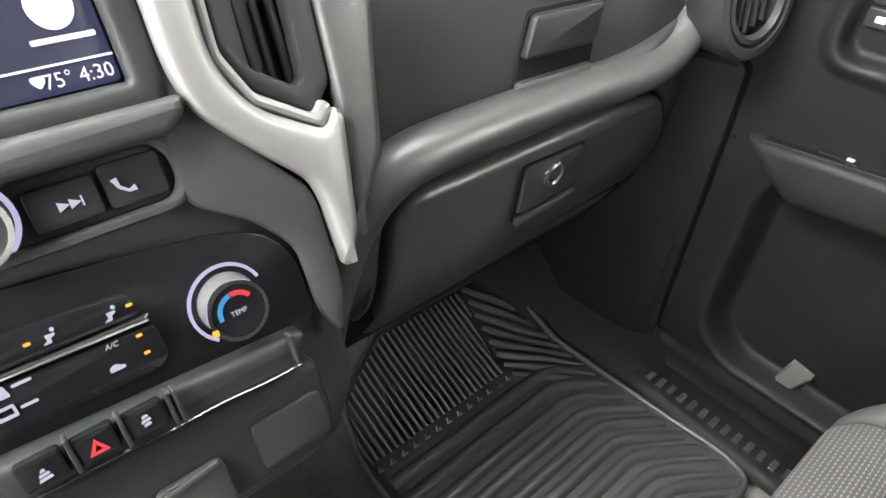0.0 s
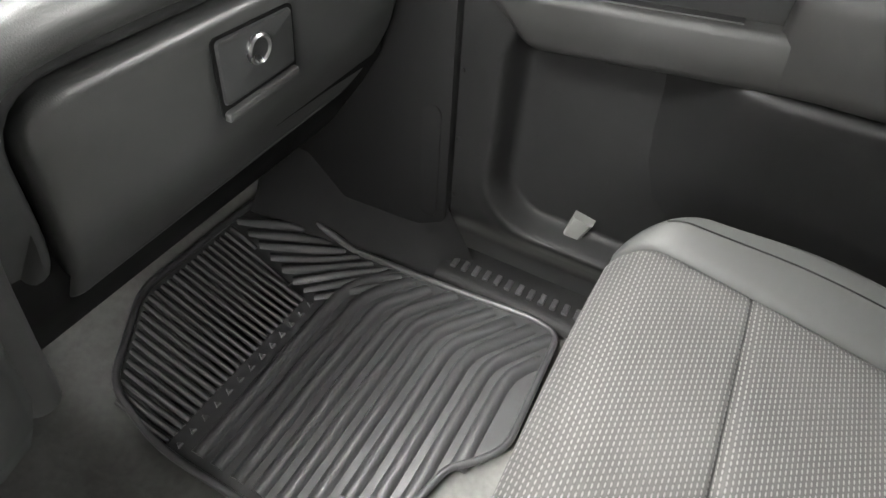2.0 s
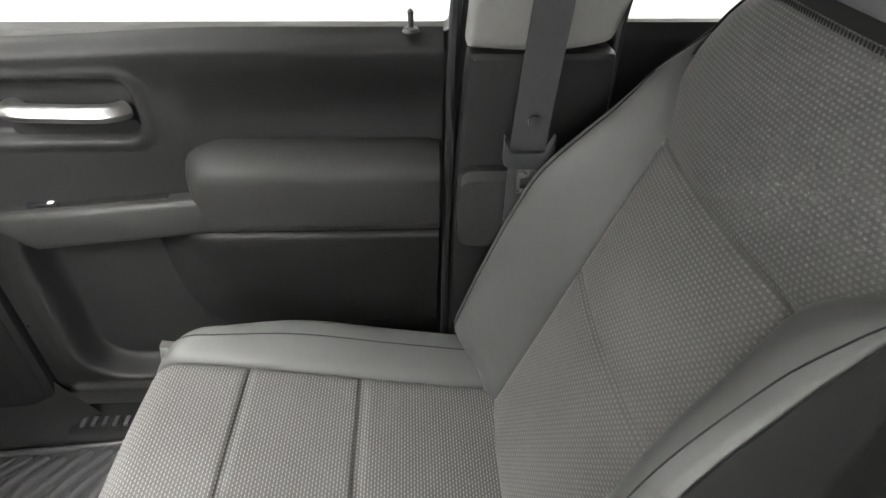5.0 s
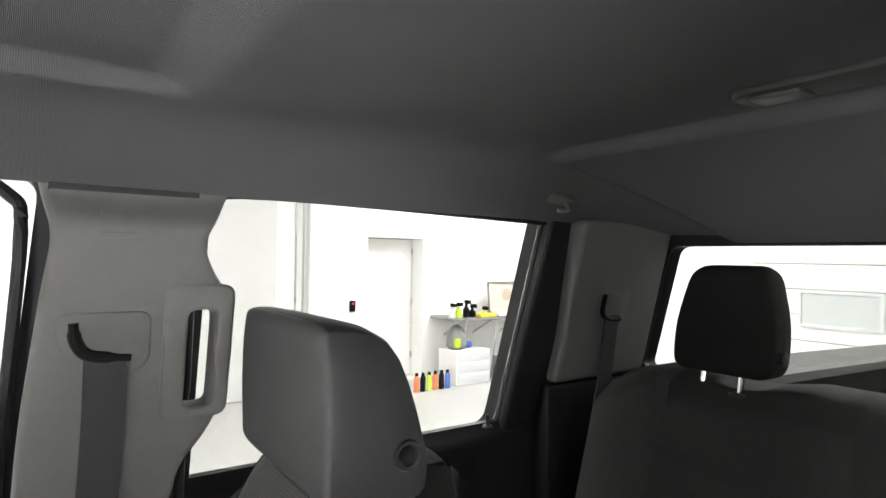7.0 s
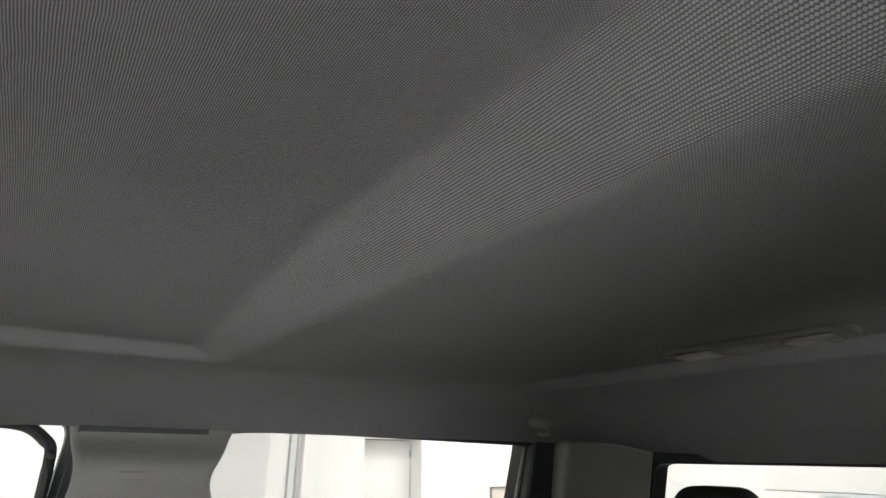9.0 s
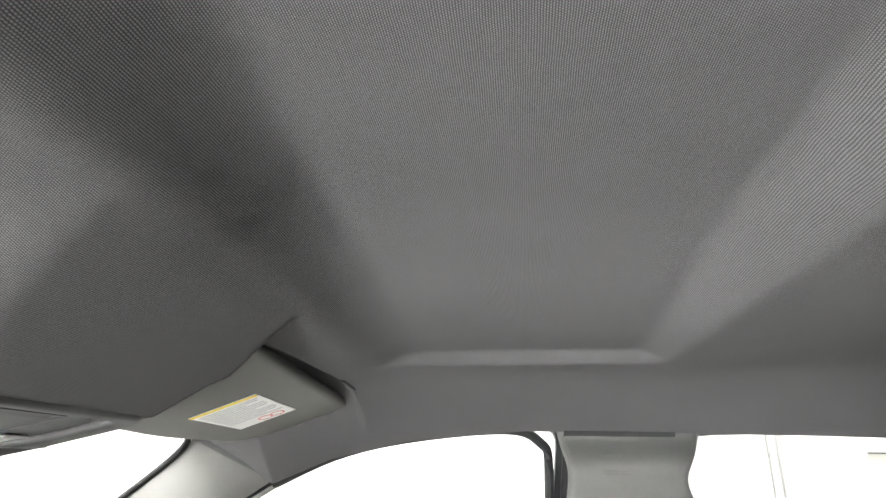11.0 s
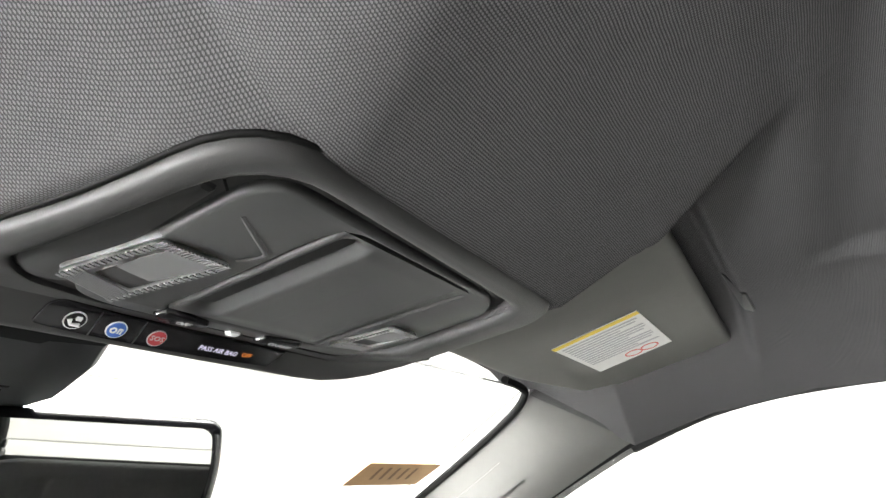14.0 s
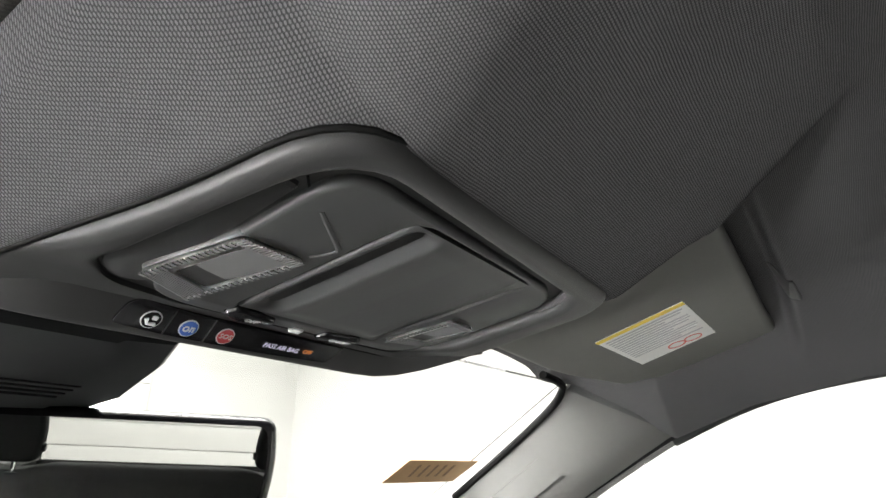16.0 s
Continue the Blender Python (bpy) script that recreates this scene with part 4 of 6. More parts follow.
mirrored(rear_door)


def sill(s):
    ob = thing("sill_plate", (s * 0.75, 0.3, 0.0), "black ribbed plastic door sill plate", "sill", "sills")
    part("plate", loft([[(s * x, y, z) for x, z in ((0.715, -0.002), (0.722, 0.010), (0.735, 0.018), (0.80, 0.022), (0.80, -0.002))] for y in (-0.1, 0.2, 0.5, 0.66)]), DOOR, ob)
    for k in range(16):
        y = 0.64 - 0.022 * k
        part("tread_rib", box(min(s * 0.742, s * 0.766), max(s * 0.742, s * 0.766), y - 0.010, y, 0.017, 0.024, 0.002), RUBBER, ob)
    # kick panel is coloured black to stand in for the dash's shade
    kick = thing("kick_panel", (s * 0.76, 0.85, 0.0), "plastic kick panel beside the footwell, coloured black for shade", "trim panel", "kick panels")
    part("panel", slab([rounded([(0.668, 0.03), (0.672, 0.62), (1.22, 0.62), (1.22, 0.03)], 0.02)], lambda u, v, w: (s * (0.766 - 0.11 * smooth(0.72, 1.1, u) + w), u, v), 0.04, 0.008), BLACK, kick)
    part("foot_flare", loft([[(s * (x - 0.11 * smooth(0.72, 1.1, y)), y, z * k + floor_z(y)) for x, z in ((0.775, 0.15), (lerp(0.775, 0.758, k), 0.08), (lerp(0.775, 0.738, k), 0.03), (lerp(0.775, 0.712, k), 0.006), (lerp(0.775, 0.700, k), -0.012), (0.775, -0.012))] for y, k in ((0.60, 0.05), (0.63, 0.4), (0.67, 0.85), (0.72, 1.0), (0.86, 1.0), (1.0, 1.0))]), BLACK, kick, sharp=60)
    part("access_cover", slab([rounded([(0.685, 0.10), (0.685, 0.335), (0.80, 0.335), (0.80, 0.08)], 0.025)], lambda u, v, w: (s * (0.766 - 0.11 * smooth(0.72, 1.1, u) + w), u, v), 0.006, 0.003, w0=-0.005), BLACK, kick)


mirrored(sill)

# ---- dashboard ----
KS = 0.36


def stack_map(off=0.0):
    """The centre stack's sloping face: u across, v height, w out towards the seats."""
    n = Vector((0, -1, KS)).normalized()
    return lambda u, v, w: (u, 0.682 + KS * (v - 0.623) + n.y * (w + off), v + n.z * (w + off))


F = stack_map()
dash = thing("dashboard", (0.2, 0.9, 0.4), "charcoal moulded dashboard with silver trim and two glove boxes", "dashboard")
# passenger side face above the padded roll
part("upper_face", loft([[(x, y, z) for y, z in ((1.10, 0.90), (0.86, 0.90), (0.80, 0.885), (0.770, 0.85), (0.757, 0.80), (0.750, 0.745), (0.742, 0.69), (0.738, 0.655), (0.75, 0.63), (1.10, 0.60))] for x in (0.19, 0.3, 0.5, 0.68, 0.79)]), DASH, dash, sharp=50)
part("core", loft([[(x, y, z) for y, z in ((1.15, 0.88), (0.80, 0.86), (0.775, 0.65), (0.765, 0.42), (0.80, 0.36), (0.87, 0.262), (1.0, 0.150), (1.15, 0.10))] for x in (-0.78, 0.0, 0.12, 0.30, 0.6, 0.72)]), BLACK, dash, sharp=50)
# lower carcass round the glove box
carc = rounded([(0.150, 0.335), (0.160, 0.55), (0.190, 0.63), (0.24, 0.662), (0.60, 0.66), (0.745, 0.70), (0.775, 0.50), (0.735, 0.345)], [0.02, 0.08, 0.08, 0.06, 0.06, 0.06, 0.05, 0.05], 5)
GB = rounded([(0.218, 0.362), (0.221, 0.50), (0.224, 0.600), (0.60, 0.596), (0.680, 0.580), (0.722, 0.52), (0.733, 0.46), (0.69, 0.375)], [0.02, 0.1, 0.045, 0.05, 0.05, 0.04, 0.05, 0.06], 6)


def glove_map(u, v, w):
    y = 0.732 + 0.08 * (0.575 - v) + 1.3 * max(0.0, 0.50 - v) ** 1.6 + 0.12 * max(0.0, u - 0.62)
    return (u, y - w, v)


GAP = rounded([(0.213, 0.355), (0.216, 0.50), (0.219, 0.605), (0.60, 0.601), (0.683, 0.585), (0.727, 0.523), (0.738, 0.46), (0.694, 0.369)], [0.02, 0.1, 0.05, 0.05, 0.05, 0.04, 0.05, 0.06], 6)
part("glovebox_surround", slab([carc, GAP], lambda u, v, w: (u, 0.736 + 0.12 * max(0.0, 0.6 - v) + 1.3 * max(0.0, 0.50 - v) ** 1.6 + 0.12 * max(0.0, u - 0.62) - w, v), 0.06, 0.012, w0=-0.05, seg=3), DASH, dash)
glove = part("glovebox_door", slab([GB], glove_map, 0.04, 0.014, w0=-0.03, seg=5), DASH_SOFT, dash, "grained lower glove box door")
HR = rounded([(0.394, 0.496), (0.394, 0.580), (0.502, 0.576), (0.502, 0.500)], 0.008)
part("latch_recess", slab([HR], glove_map, 0.002, 0.0005, w0=0.0095), BLACK, glove)
lp = part("latch_paddle", slab([rounded([(0.398, 0.511), (0.398, 0.577), (0.498, 0.573), (0.498, 0.514)], 0.006)], glove_map, 0.0085, 0.004, w0=0.007), DASH, glove, "black paddle latch")
part("latch_lip", slab([rounded([(0.396, 0.495), (0.396, 0.506), (0.500, 0.510), (0.498, 0.499)], 0.004)], glove_map, 0.010, 0.003, w0=0.009), DASH_SOFT, glove)
fl = lambda u, v, w: glove_map(0.446 + u, 0.552 + v, 0.0152 + w)
lock = part("lock_cylinder", spun([(0.001, 0), (0.0155, 0), (0.0155, 0.003), (0.013, 0.005), (0.011, 0.003), (0.001, 0.003)], fl, 28), DULL_METAL, lp, "satin metal key lock")
# padded roll: up beside the stack, along over the glove box and up at the door end
roll = soft_path([(0.150, 0.80, 0.28), (0.152, 0.765, 0.40), (0.160, 0.735, 0.52), (0.182, 0.722, 0.592), (0.230, 0.720, 0.628), (0.32, 0.720, 0.634), (0.45, 0.721, 0.630), (0.58, 0.722, 0.622), (0.65, 0.724, 0.630), (0.70, 0.730, 0.662), (0.725, 0.738, 0.70)], 6)
part("padded_roll", tube([(x, y + 0.006, z + 0.011) for x, y, z in roll], 0.023, 24, 1.25, (0, 1, 0)), DASH_SOFT, dash, "soft padded dash roll", 80)
# upper glove box pull
fu = lambda u, v, w: (u, 0.738 + 0.13 * (v - 0.66) + 0.006 - w, v)
part("upper_box_recess", slab([rounded([(0.381, 0.660), (0.402, 0.735), (0.514, 0.731), (0.500, 0.655)], 0.008)], fu, 0.004, 0.001, w0=0.004), BLACK, dash)
part("upper_box_flap", slab([rounded([(0.390, 0.693), (0.406, 0.732), (0.510, 0.728), (0.496, 0.688)], 0.006)], fu, 0.012, 0.004, w0=0.005), PANEL, dash, "upper glove box release flap")
part("upper_box_lip", slab([rounded([(0.382, 0.660), (0.385, 0.672), (0.499, 0.667), (0.497, 0.655)], 0.004)], fu, 0.012, 0.004, w0=0.003), DASH_SOFT, dash)
# outer air vent pod by the door
pm = Matrix.Translation((0.705, 0.672, 0.715)) @ Euler((radians(78), 0, radians(-22))).to_matrix().to_4x4()
fp = lambda u, v, w: tuple(pm @ Vector((u * 0.82, v * 1.1, w)))
pod = part("side_vent", spun([(0.040, -0.08), (0.062, -0.05), (0.066, 0.0), (0.062, 0.010), (0.052, 0.012), (0.049, 0.0), (0.048, -0.03)], fp, 36), PANEL, dash, "round outer air vent")
part("vent_ring", spun([(0.040, 0.002), (0.047, 0.004), (0.047, 0.010), (0.042, 0.012), (0.038, 0.004)], fp, 36), PANEL, pod)
part("vent_well", spun([(0.001, -0.02), (0.042, -0.02), (0.042, -0.016), (0.001, -0.016)], fp, 24), BLACK, pod)
for k in range(5):
    part("vane", slab([rect(-0.03 + 0.013 * k, -0.036 + abs(k - 2) * 0.006, -0.026 + 0.013 * k, 0.036 - abs(k - 2) * 0.006)], fp, 0.012, 0.001, w0=-0.012), PANEL, pod)

# centre stack
stack = thing("centre_stack", (0, 0.8, 0.3), "charcoal centre stack with screen, climate panel and switch row", "dashboard")
part("stack_body", loft([[(-0.22, y + 0.002, z), (xr - 0.035, y + 0.002, z), (xr - 0.008, y + 0.010, z), (xr + 0.005, y + 0.03, z), (xr + 0.03, y + 0.11, z), (xr + 0.03, y + 0.4, z), (-0.22, y + 0.4, z)]
                         for z, y, xr in ((0.335, 0.735, 0.105), (0.350, 0.70, 0.118), (0.40, 0.672, 0.125), (0.50, 0.640, 0.128), (0.56, 0.661, 0.130), (0.66, 0.697, 0.135), (0.76, 0.733, 0.14), (0.88, 0.776, 0.15))]), STACK, stack, sharp=45)
# raised shoulder beside the controls, in one piece with the vent housing
part("shoulder", slab([rounded([(0.046, 0.69), (0.050, 0.80), (0.066, 0.80), (0.072, 0.74), (0.13, 0.672), (0.132, 0.60), (0.12, 0.56), (0.107, 0.585), (0.105, 0.64), (0.08, 0.668)], 0.012)], F, 0.012, 0.005, w0=0.001), STACK, stack)
trim_line = rounded([(0.061, 0.88), (0.060, 0.768), (0.066, 0.742), (0.09, 0.715), (0.126, 0.681), (0.131, 0.665), (0.134, 0.614), (0.150, 0.634), (0.163, 0.716), (0.156, 0.722), (0.148, 0.708), (0.102, 0.734), (0.086, 0.764), (0.093, 0.88)],
                    [0, 0.02, 0.02, 0.02, 0.015, 0.02, 0.002, 0.02, 0.004, 0.004, 0.008, 0.02, 0.02, 0], 4)
part("silver_trim", slab([trim_line], F, 0.022, 0.007, w0=0.004, seg=3), SILVER, stack, "brushed silver vent surround")
part("silver_lip", slab([rounded([(0.093, 0.88), (0.087, 0.765), (0.103, 0.735), (0.147, 0.709), (0.158, 0.722), (0.150, 0.728), (0.143, 0.720), (0.107, 0.742), (0.094, 0.768), (0.100, 0.88)], 0.004)], F, 0.020, 0.004, w0=0.001), SILVER, stack)
vent = part("centre_vent", slab([rounded([(0.101, 0.88), (0.094, 0.769), (0.107, 0.743), (0.146, 0.719), (0.163, 0.735), (0.168, 0.88)], 0.006), rounded([(0.105, 0.878), (0.100, 0.775), (0.112, 0.755), (0.139, 0.738), (0.145, 0.742), (0.152, 0.878)], 0.006)], F, 0.018, 0.003, w0=-0.004), PANEL, stack, "dark air vent")
part("vent_well", slab([rounded([(0.103, 0.88), (0.096, 0.772), (0.110, 0.752), (0.15, 0.730), (0.165, 0.88)], 0.004)], F, 0.004, 0.0, w0=-0.03), BLACK, vent)
for k in range(4):
    part("vane", slab([rect(0.107 + 0.0125 * k, 0.745 - 0.006 * k, 0.1105 + 0.0125 * k, 0.878)], lambda u, v, w: F(u + 0.012 * (v - 0.8), v, w), 0.014, 0.001, w0=-0.02), PANEL, vent)
part("vane_tab", box(0.125, 0.131, 0.728, 0.742, 0.812, 0.82, 0.002), SILVER, vent)
part("grained_strip", slab([rounded([(0.168, 0.90), (0.164, 0.716), (0.1505, 0.628), (0.168, 0.650), (0.190, 0.680), (0.2125, 0.79), (0.216, 0.90)], [0, 0.01, 0.002, 0.01, 0.01, 0.02, 0], 4)], F, 0.03, 0.008, w0=-0.012, seg=3), DASH_SOFT, stack, "grained upright strip")
part("panel_gap", tube([F(0.217, 0.90, 0.002), F(0.2135, 0.79, 0.002), F(0.2025, 0.73, 0.002), F(0.191, 0.678, 0.002), F(0.181, 0.660, -0.002)], 0.0042, 8), BLACK, stack, "dark gap beside the grained strip")
# screen
scr = part("touch_screen", slab([rect(-0.16, 0.765, 0.040, 0.885, 0.004)], F, 0.004, 0.001, w0=0.001), SCREEN, stack, "lit touch screen showing a home page")
part("screen_bezel", slab([rounded([(-0.20, 0.742), (0.052, 0.742), (0.060, 0.76), (0.062, 0.90), (-0.20, 0.90)], 0.008), rect(-0.161, 0.764, 0.041, 0.89, 0.002)], F, 0.016, 0.006, w0=0.001, seg=3), PANEL, stack)
part("screen_shelf", slab([rounded([(-0.20, 0.733), (0.050, 0.733), (0.062, 0.742), (0.064, 0.752), (-0.20, 0.752)], 0.004)], F, 0.026, 0.006, w0=0.0, seg=3), STACK, stack)
SW = 0.0052
part("screen_icon", slab([arc(0.0195, 0.806, 0.0115, 0, 350, 24)], F, 0.0006, w0=SW), SCREENW, scr, "round white icon")
part("status_line", slab([rect(-0.16, 0.7785, 0.040, 0.7797)], F, 0.0005, w0=SW), SCREENW, scr)
part("status_clock", words("75\u00b0 4:30", lambda u, v, w: F(0.020 + u, 0.7715 + v, w + SW), 0.0105), SCREENW, scr)
part("status_pin", slab([rounded([(-0.0035, 0.7725), (0.000, 0.7690), (0.0035, 0.7725), (0.0035, 0.7755), (-0.0035, 0.7755)], 0.0015)], F, 0.0006, w0=SW), SCREENW, scr)
part("icon_caption", slab([rect(0.004, 0.7890, 0.036, 0.7918, 0.001)], F, 0.0006, w0=SW), SCREENW, scr)
part("icon_caption", slab([rect(-0.044, 0.7890, -0.017, 0.7918, 0.001)], F, 0.0006, w0=SW), SCREENW, scr)
# media button row
row = part("media_panel", slab([rounded([(-0.20, 0.697), (0.040, 0.697), (0.047, 0.706), (0.046, 0.722), (0.038, 0.730), (-0.20, 0.730)], 0.005)], F, 0.004, 0.001, w0=0.0005), PANEL, stack, "recessed media button row")
part("media_rim", slab([rounded([(-0.21, 0.690), (0.046, 0.690), (0.057, 0.703), (0.055, 0.728), (0.042, 0.738), (-0.21, 0.738)], 0.008), rounded([(-0.205, 0.697), (0.040, 0.697), (0.047, 0.706), (0.046, 0.722), (0.038, 0.730), (-0.205, 0.730)], 0.005)], F, 0.012, 0.005, w0=0.0), STACK, stack)
nb = part("next_button", slab([rect(-0.032, 0.7015, 0.0045, 0.7245, 0.004)], F, 0.009, 0.003, w0=0.003), PANEL, stack)
for k in range(2):
    part("arrow", slab([[(-0.0178 + 0.006 * k, 0.7097), (-0.0118 + 0.006 * k, 0.7125), (-0.0178 + 0.006 * k, 0.7153)]], F, 0.0005, w0=0.0122), ICON, nb)
part("arrow_bar", slab([rect(-0.0058, 0.7097, -0.0048, 0.7153)], F, 0.0005, w0=0.0122), ICON, nb)
pb = part("phone_button", slab([rect(0.0065, 0.701, 0.0415, 0.7265, 0.004)], F, 0.006, 0.002, w0=0.003), PANEL, stack)
part("handset", tube([F(0.0135, 0.7175, 0.0098), F(0.0150, 0.7125, 0.0098), F(0.0195, 0.7092, 0.0098), F(0.0235, 0.7100, 0.0098)], [0.0019, 0.0010, 0.0010, 0.0019], 8), ICON, pb)
fv = lambda u, v, w: F(-0.060 + u, 0.716 + v, w)
vol = part("volume_knob", spun([(0.001, 0.002), (0.021, 0.002), (0.020, 0.020), (0.018, 0.022), (0.001, 0.022)], fv, 36), PANEL, stack, "round volume knob with a lit ring")
part("lit_ring", spun([(0.0215, 0.002), (0.0245, 0.002), (0.0245, 0.005), (0.0215, 0.0055)], fv, 40), RING, vol)
part("chrome_ring", spun([(0.0175, 0.020), (0.0205, 0.020), (0.0205, 0.0235), (0.0175, 0.0235)], fv, 40), CHROME, vol)
# climate panel
hv = part("climate_panel", slab([rounded([(-0.20, 0.588), (0.085, 0.570), (0.104, 0.585), (0.104, 0.632), (0.088, 0.656), (0.055, 0.668), (-0.05, 0.681), (-0.20, 0.690)], [0, 0.01, 0.012, 0.02, 0.02, 0.03, 0.02, 0], 5)], F, 0.006, 0.002, w0=0.001), GLOSS, stack, "gloss black climate panel")
fk = lambda u, v, w: F(0.0485 + u, 0.622 + v, w)
kn = part("temperature_knob", spun([(0.001, 0.006), (0.0205, 0.006), (0.0200, 0.012), (0.0195, 0.024), (0.0185, 0.026), (0.001, 0.026)], fk, 48), KNOB_SILVER, stack, "satin temperature knob with red and blue scale")
part("chrome_rim", spun([(0.0175, 0.025), (0.0200, 0.025), (0.0200, 0.0275), (0.0175, 0.0275)], fk, 48), CHROME, kn)
part("knob_face", spun([(0.001, 0.0255), (0.0175, 0.0255), (0.0172, 0.0268), (0.001, 0.0268)], fk, 48), GLOSS, kn)


def arc_band(fn, r0, r1, a0, a1, w0, depth=0.0005):
    return slab([arc(0, 0, r0, a0, a1, 20) + arc(0, 0, r1, a1, a0, 20)], fn, depth, w0=w0)


part("lit_scale", arc_band(fk, 0.0245, 0.0268, 20, 235, 0.0072, 0.001), RING, hv)
part("red_arc", arc_band(fk, 0.0105, 0.0135, 35, 98, 0.0269), REDLIT, kn)
part("blue_arc", arc_band(fk, 0.0105, 0.0135, 101, 190, 0.0269), BLUELIT, kn)
part("temp_word", words("TEMP", lambda u, v, w: fk(u, v - 0.0008, w), 0.0046, w0=0.0272), ICON, kn)
part("pointer", slab([rect(-0.0205, -0.0095, -0.0165, -0.0055, 0.0008)], fk, 0.001, w0=0.0268), AMBER, kn)
b1 = part("mode_bar", slab([rounded([(-0.20, 0.645), (-0.004, 0.640), (0.000, 0.646), (-0.006, 0.655), (-0.02, 0.657), (-0.20, 0.672)], 0.004)], F, 0.007, 0.003, w0=0.006), GLOSS, stack)
part("chrome_line", slab([rounded([(-0.20, 0.6415), (0.000, 0.6345), (0.001, 0.6395), (-0.20, 0.6455)], 0.001)], F, 0.008, 0.002, w0=0.006), CHROME, stack, "thin chrome divider")
b2 = part("function_bar", slab([rounded([(-0.20, 0.607), (-0.004, 0.603), (0.003, 0.610), (0.002, 0.632), (-0.20, 0.640)], 0.004)], F, 0.006, 0.002, w0=0.006), GLOSS, stack)
for x, z in ((-0.061, 0.651), (-0.007, 0.649)):
    part("lamp", slab([rect(x - 0.0018, z - 0.0008, x + 0.0018, z + 0.0008, 0.0007)], F, 0.0008, w0=0.0132), AMBER, b1)
for x, z in ((-0.009, 0.629), (-0.009, 0.617)):
    part("lamp", slab([rect(x - 0.0018, z - 0.0008, x + 0.0018, z + 0.0008, 0.0007)], F, 0.0008, w0=0.0122), AMBER, b2)
for x, z in ((-0.051, 0.6495), (-0.019, 0.6475)):
    part("airflow_icon", slab([rounded([(x - 0.0035, z - 0.003), (x + 0.0012, z - 0.003), (x + 0.0012, z - 0.0005), (x + 0.004, z + 0.0008), (x + 0.004, z + 0.002), (x - 0.0012, z + 0.002), (x - 0.0006, z - 0.0012)], 0.0007)], F, 0.0006, w0=0.0132), ICON, b1)
    part("airflow_dot", slab([arc(x + 0.0036, z + 0.0040, 0.0012, 0, 330, 10)], F, 0.0006, w0=0.0132), ICON, b1)
part("ac_word", words("A/C", lambda u, v, w: F(-0.025 + u, 0.630 + v, w), 0.0046, w0=0.0124, shear=0.3), ICON, b2)
part("car_icon", slab([rounded([(-0.0315, 0.6145), (-0.0225, 0.6145), (-0.0225, 0.6163), (-0.0250, 0.6170), (-0.0265, 0.6185), (-0.0292, 0.6185), (-0.0315, 0.6168)], 0.001)], F, 0.0006, w0=0.0122), ICON, b2)
part("defrost_icon", slab([rounded([(-0.088, 0.628), (-0.079, 0.628), (-0.0805, 0.635), (-0.0865, 0.635)], 0.001)], F, 0.0006, w0=0.0124), ICON, b2)
part("defrost_word", slab([rect(-0.077, 0.6318, -0.067, 0.6334, 0.0007)], F, 0.0006, w0=0.0124), ICON, b2)
part("defrost_icon", slab([rect(-0.090, 0.616, -0.080, 0.6235, 0.001), rect(-0.0885, 0.618, -0.0815, 0.6218, 0.0005)], F, 0.0006, w0=0.0124), ICON, b2)
part("defrost_word", slab([rect(-0.078, 0.6188, -0.069, 0.6204, 0.0007)], F, 0.0006, w0=0.0124), ICON, b2)
# switch shelf
sh = part("switch_shelf", slab([rounded([(-0.20, 0.572), (0.074, 0.563), (0.088, 0.575), (0.086, 0.586), (-0.20, 0.603)], 0.004)], F, 0.030, 0.006, w0=-0.006, seg=3), PANEL, stack, "switch row ledge")
part("chrome_edge", tube([F(x, 0.5685 + 0.0006 * math.sin(x * 90) - 0.05 * x, 0.025) for x in steps(-0.2, 0.076, 26)], 0.0009, 8), CHROME, stack, "chrome edge strip")
for k, x in enumerate((-0.0965, -0.0685, -0.0405)):
    sb = part("rocker_switch", slab([rect(x + 0.002, 0.5775 - 0.04 * (x + 0.07), x + 0.026, 0.5965 - 0.04 * (x + 0.07), 0.003)], F, 0.008, 0.003, w0=0.023), GLOSS, stack)
    if k == 1:
        part("hazard_mark", slab([[(x + 0.0085, 0.582), (x + 0.0195, 0.582), (x + 0.014, 0.5915)], [(x + 0.0115, 0.5837), (x + 0.0165, 0.5837), (x + 0.014, 0.588)]], F, 0.0006, w0=0.0312), REDLIT, sb)
    else:
        for q in range(3):
            wide = (0.0046, 0.0060, 0.0040)[q] if k == 2 else (0.0075, 0.0060, 0.0030)[q]
            part("switch_mark", slab([rounded([(x + 0.014 - wide / 2, 0.5828 + 0.0026 * q), (x + 0.014 + wide / 2, 0.5834 + 0.0026 * q), (x + 0.014 + wide / 2 - 0.0006, 0.5850 + 0.0026 * q), (x + 0.014 - wide / 2 + 0.0006, 0.5846 + 0.0026 * q)], 0.0005)], F, 0.0006, w0=0.0312), ICON, sb)
for x in (-0.0685, -0.0405, -0.0125, -0.008, 0.072):
    part("divider", slab([rect(x, 0.575 - 0.05 * (x + 0.04), x + 0.0028, 0.598 - 0.05 * (x + 0.04), 0.001)], F, 0.010, 0.001, w0=0.0225), PANEL, stack)
part("socket_panel", slab([rounded([(-0.20, 0.495), (0.07, 0.485), (0.092, 0.505), (0.092, 0.556), (-0.20, 0.568)], 0.008)], F, 0.024, 0.006, w0=-0.01, seg=3), PANEL, stack)
part("socket_cover", slab([rect(0.028, 0.498, 0.085, 0.536, 0.006)], F, 0.004, 0.002, w0=0.0145), PANEL, stack, "flush socket cover")
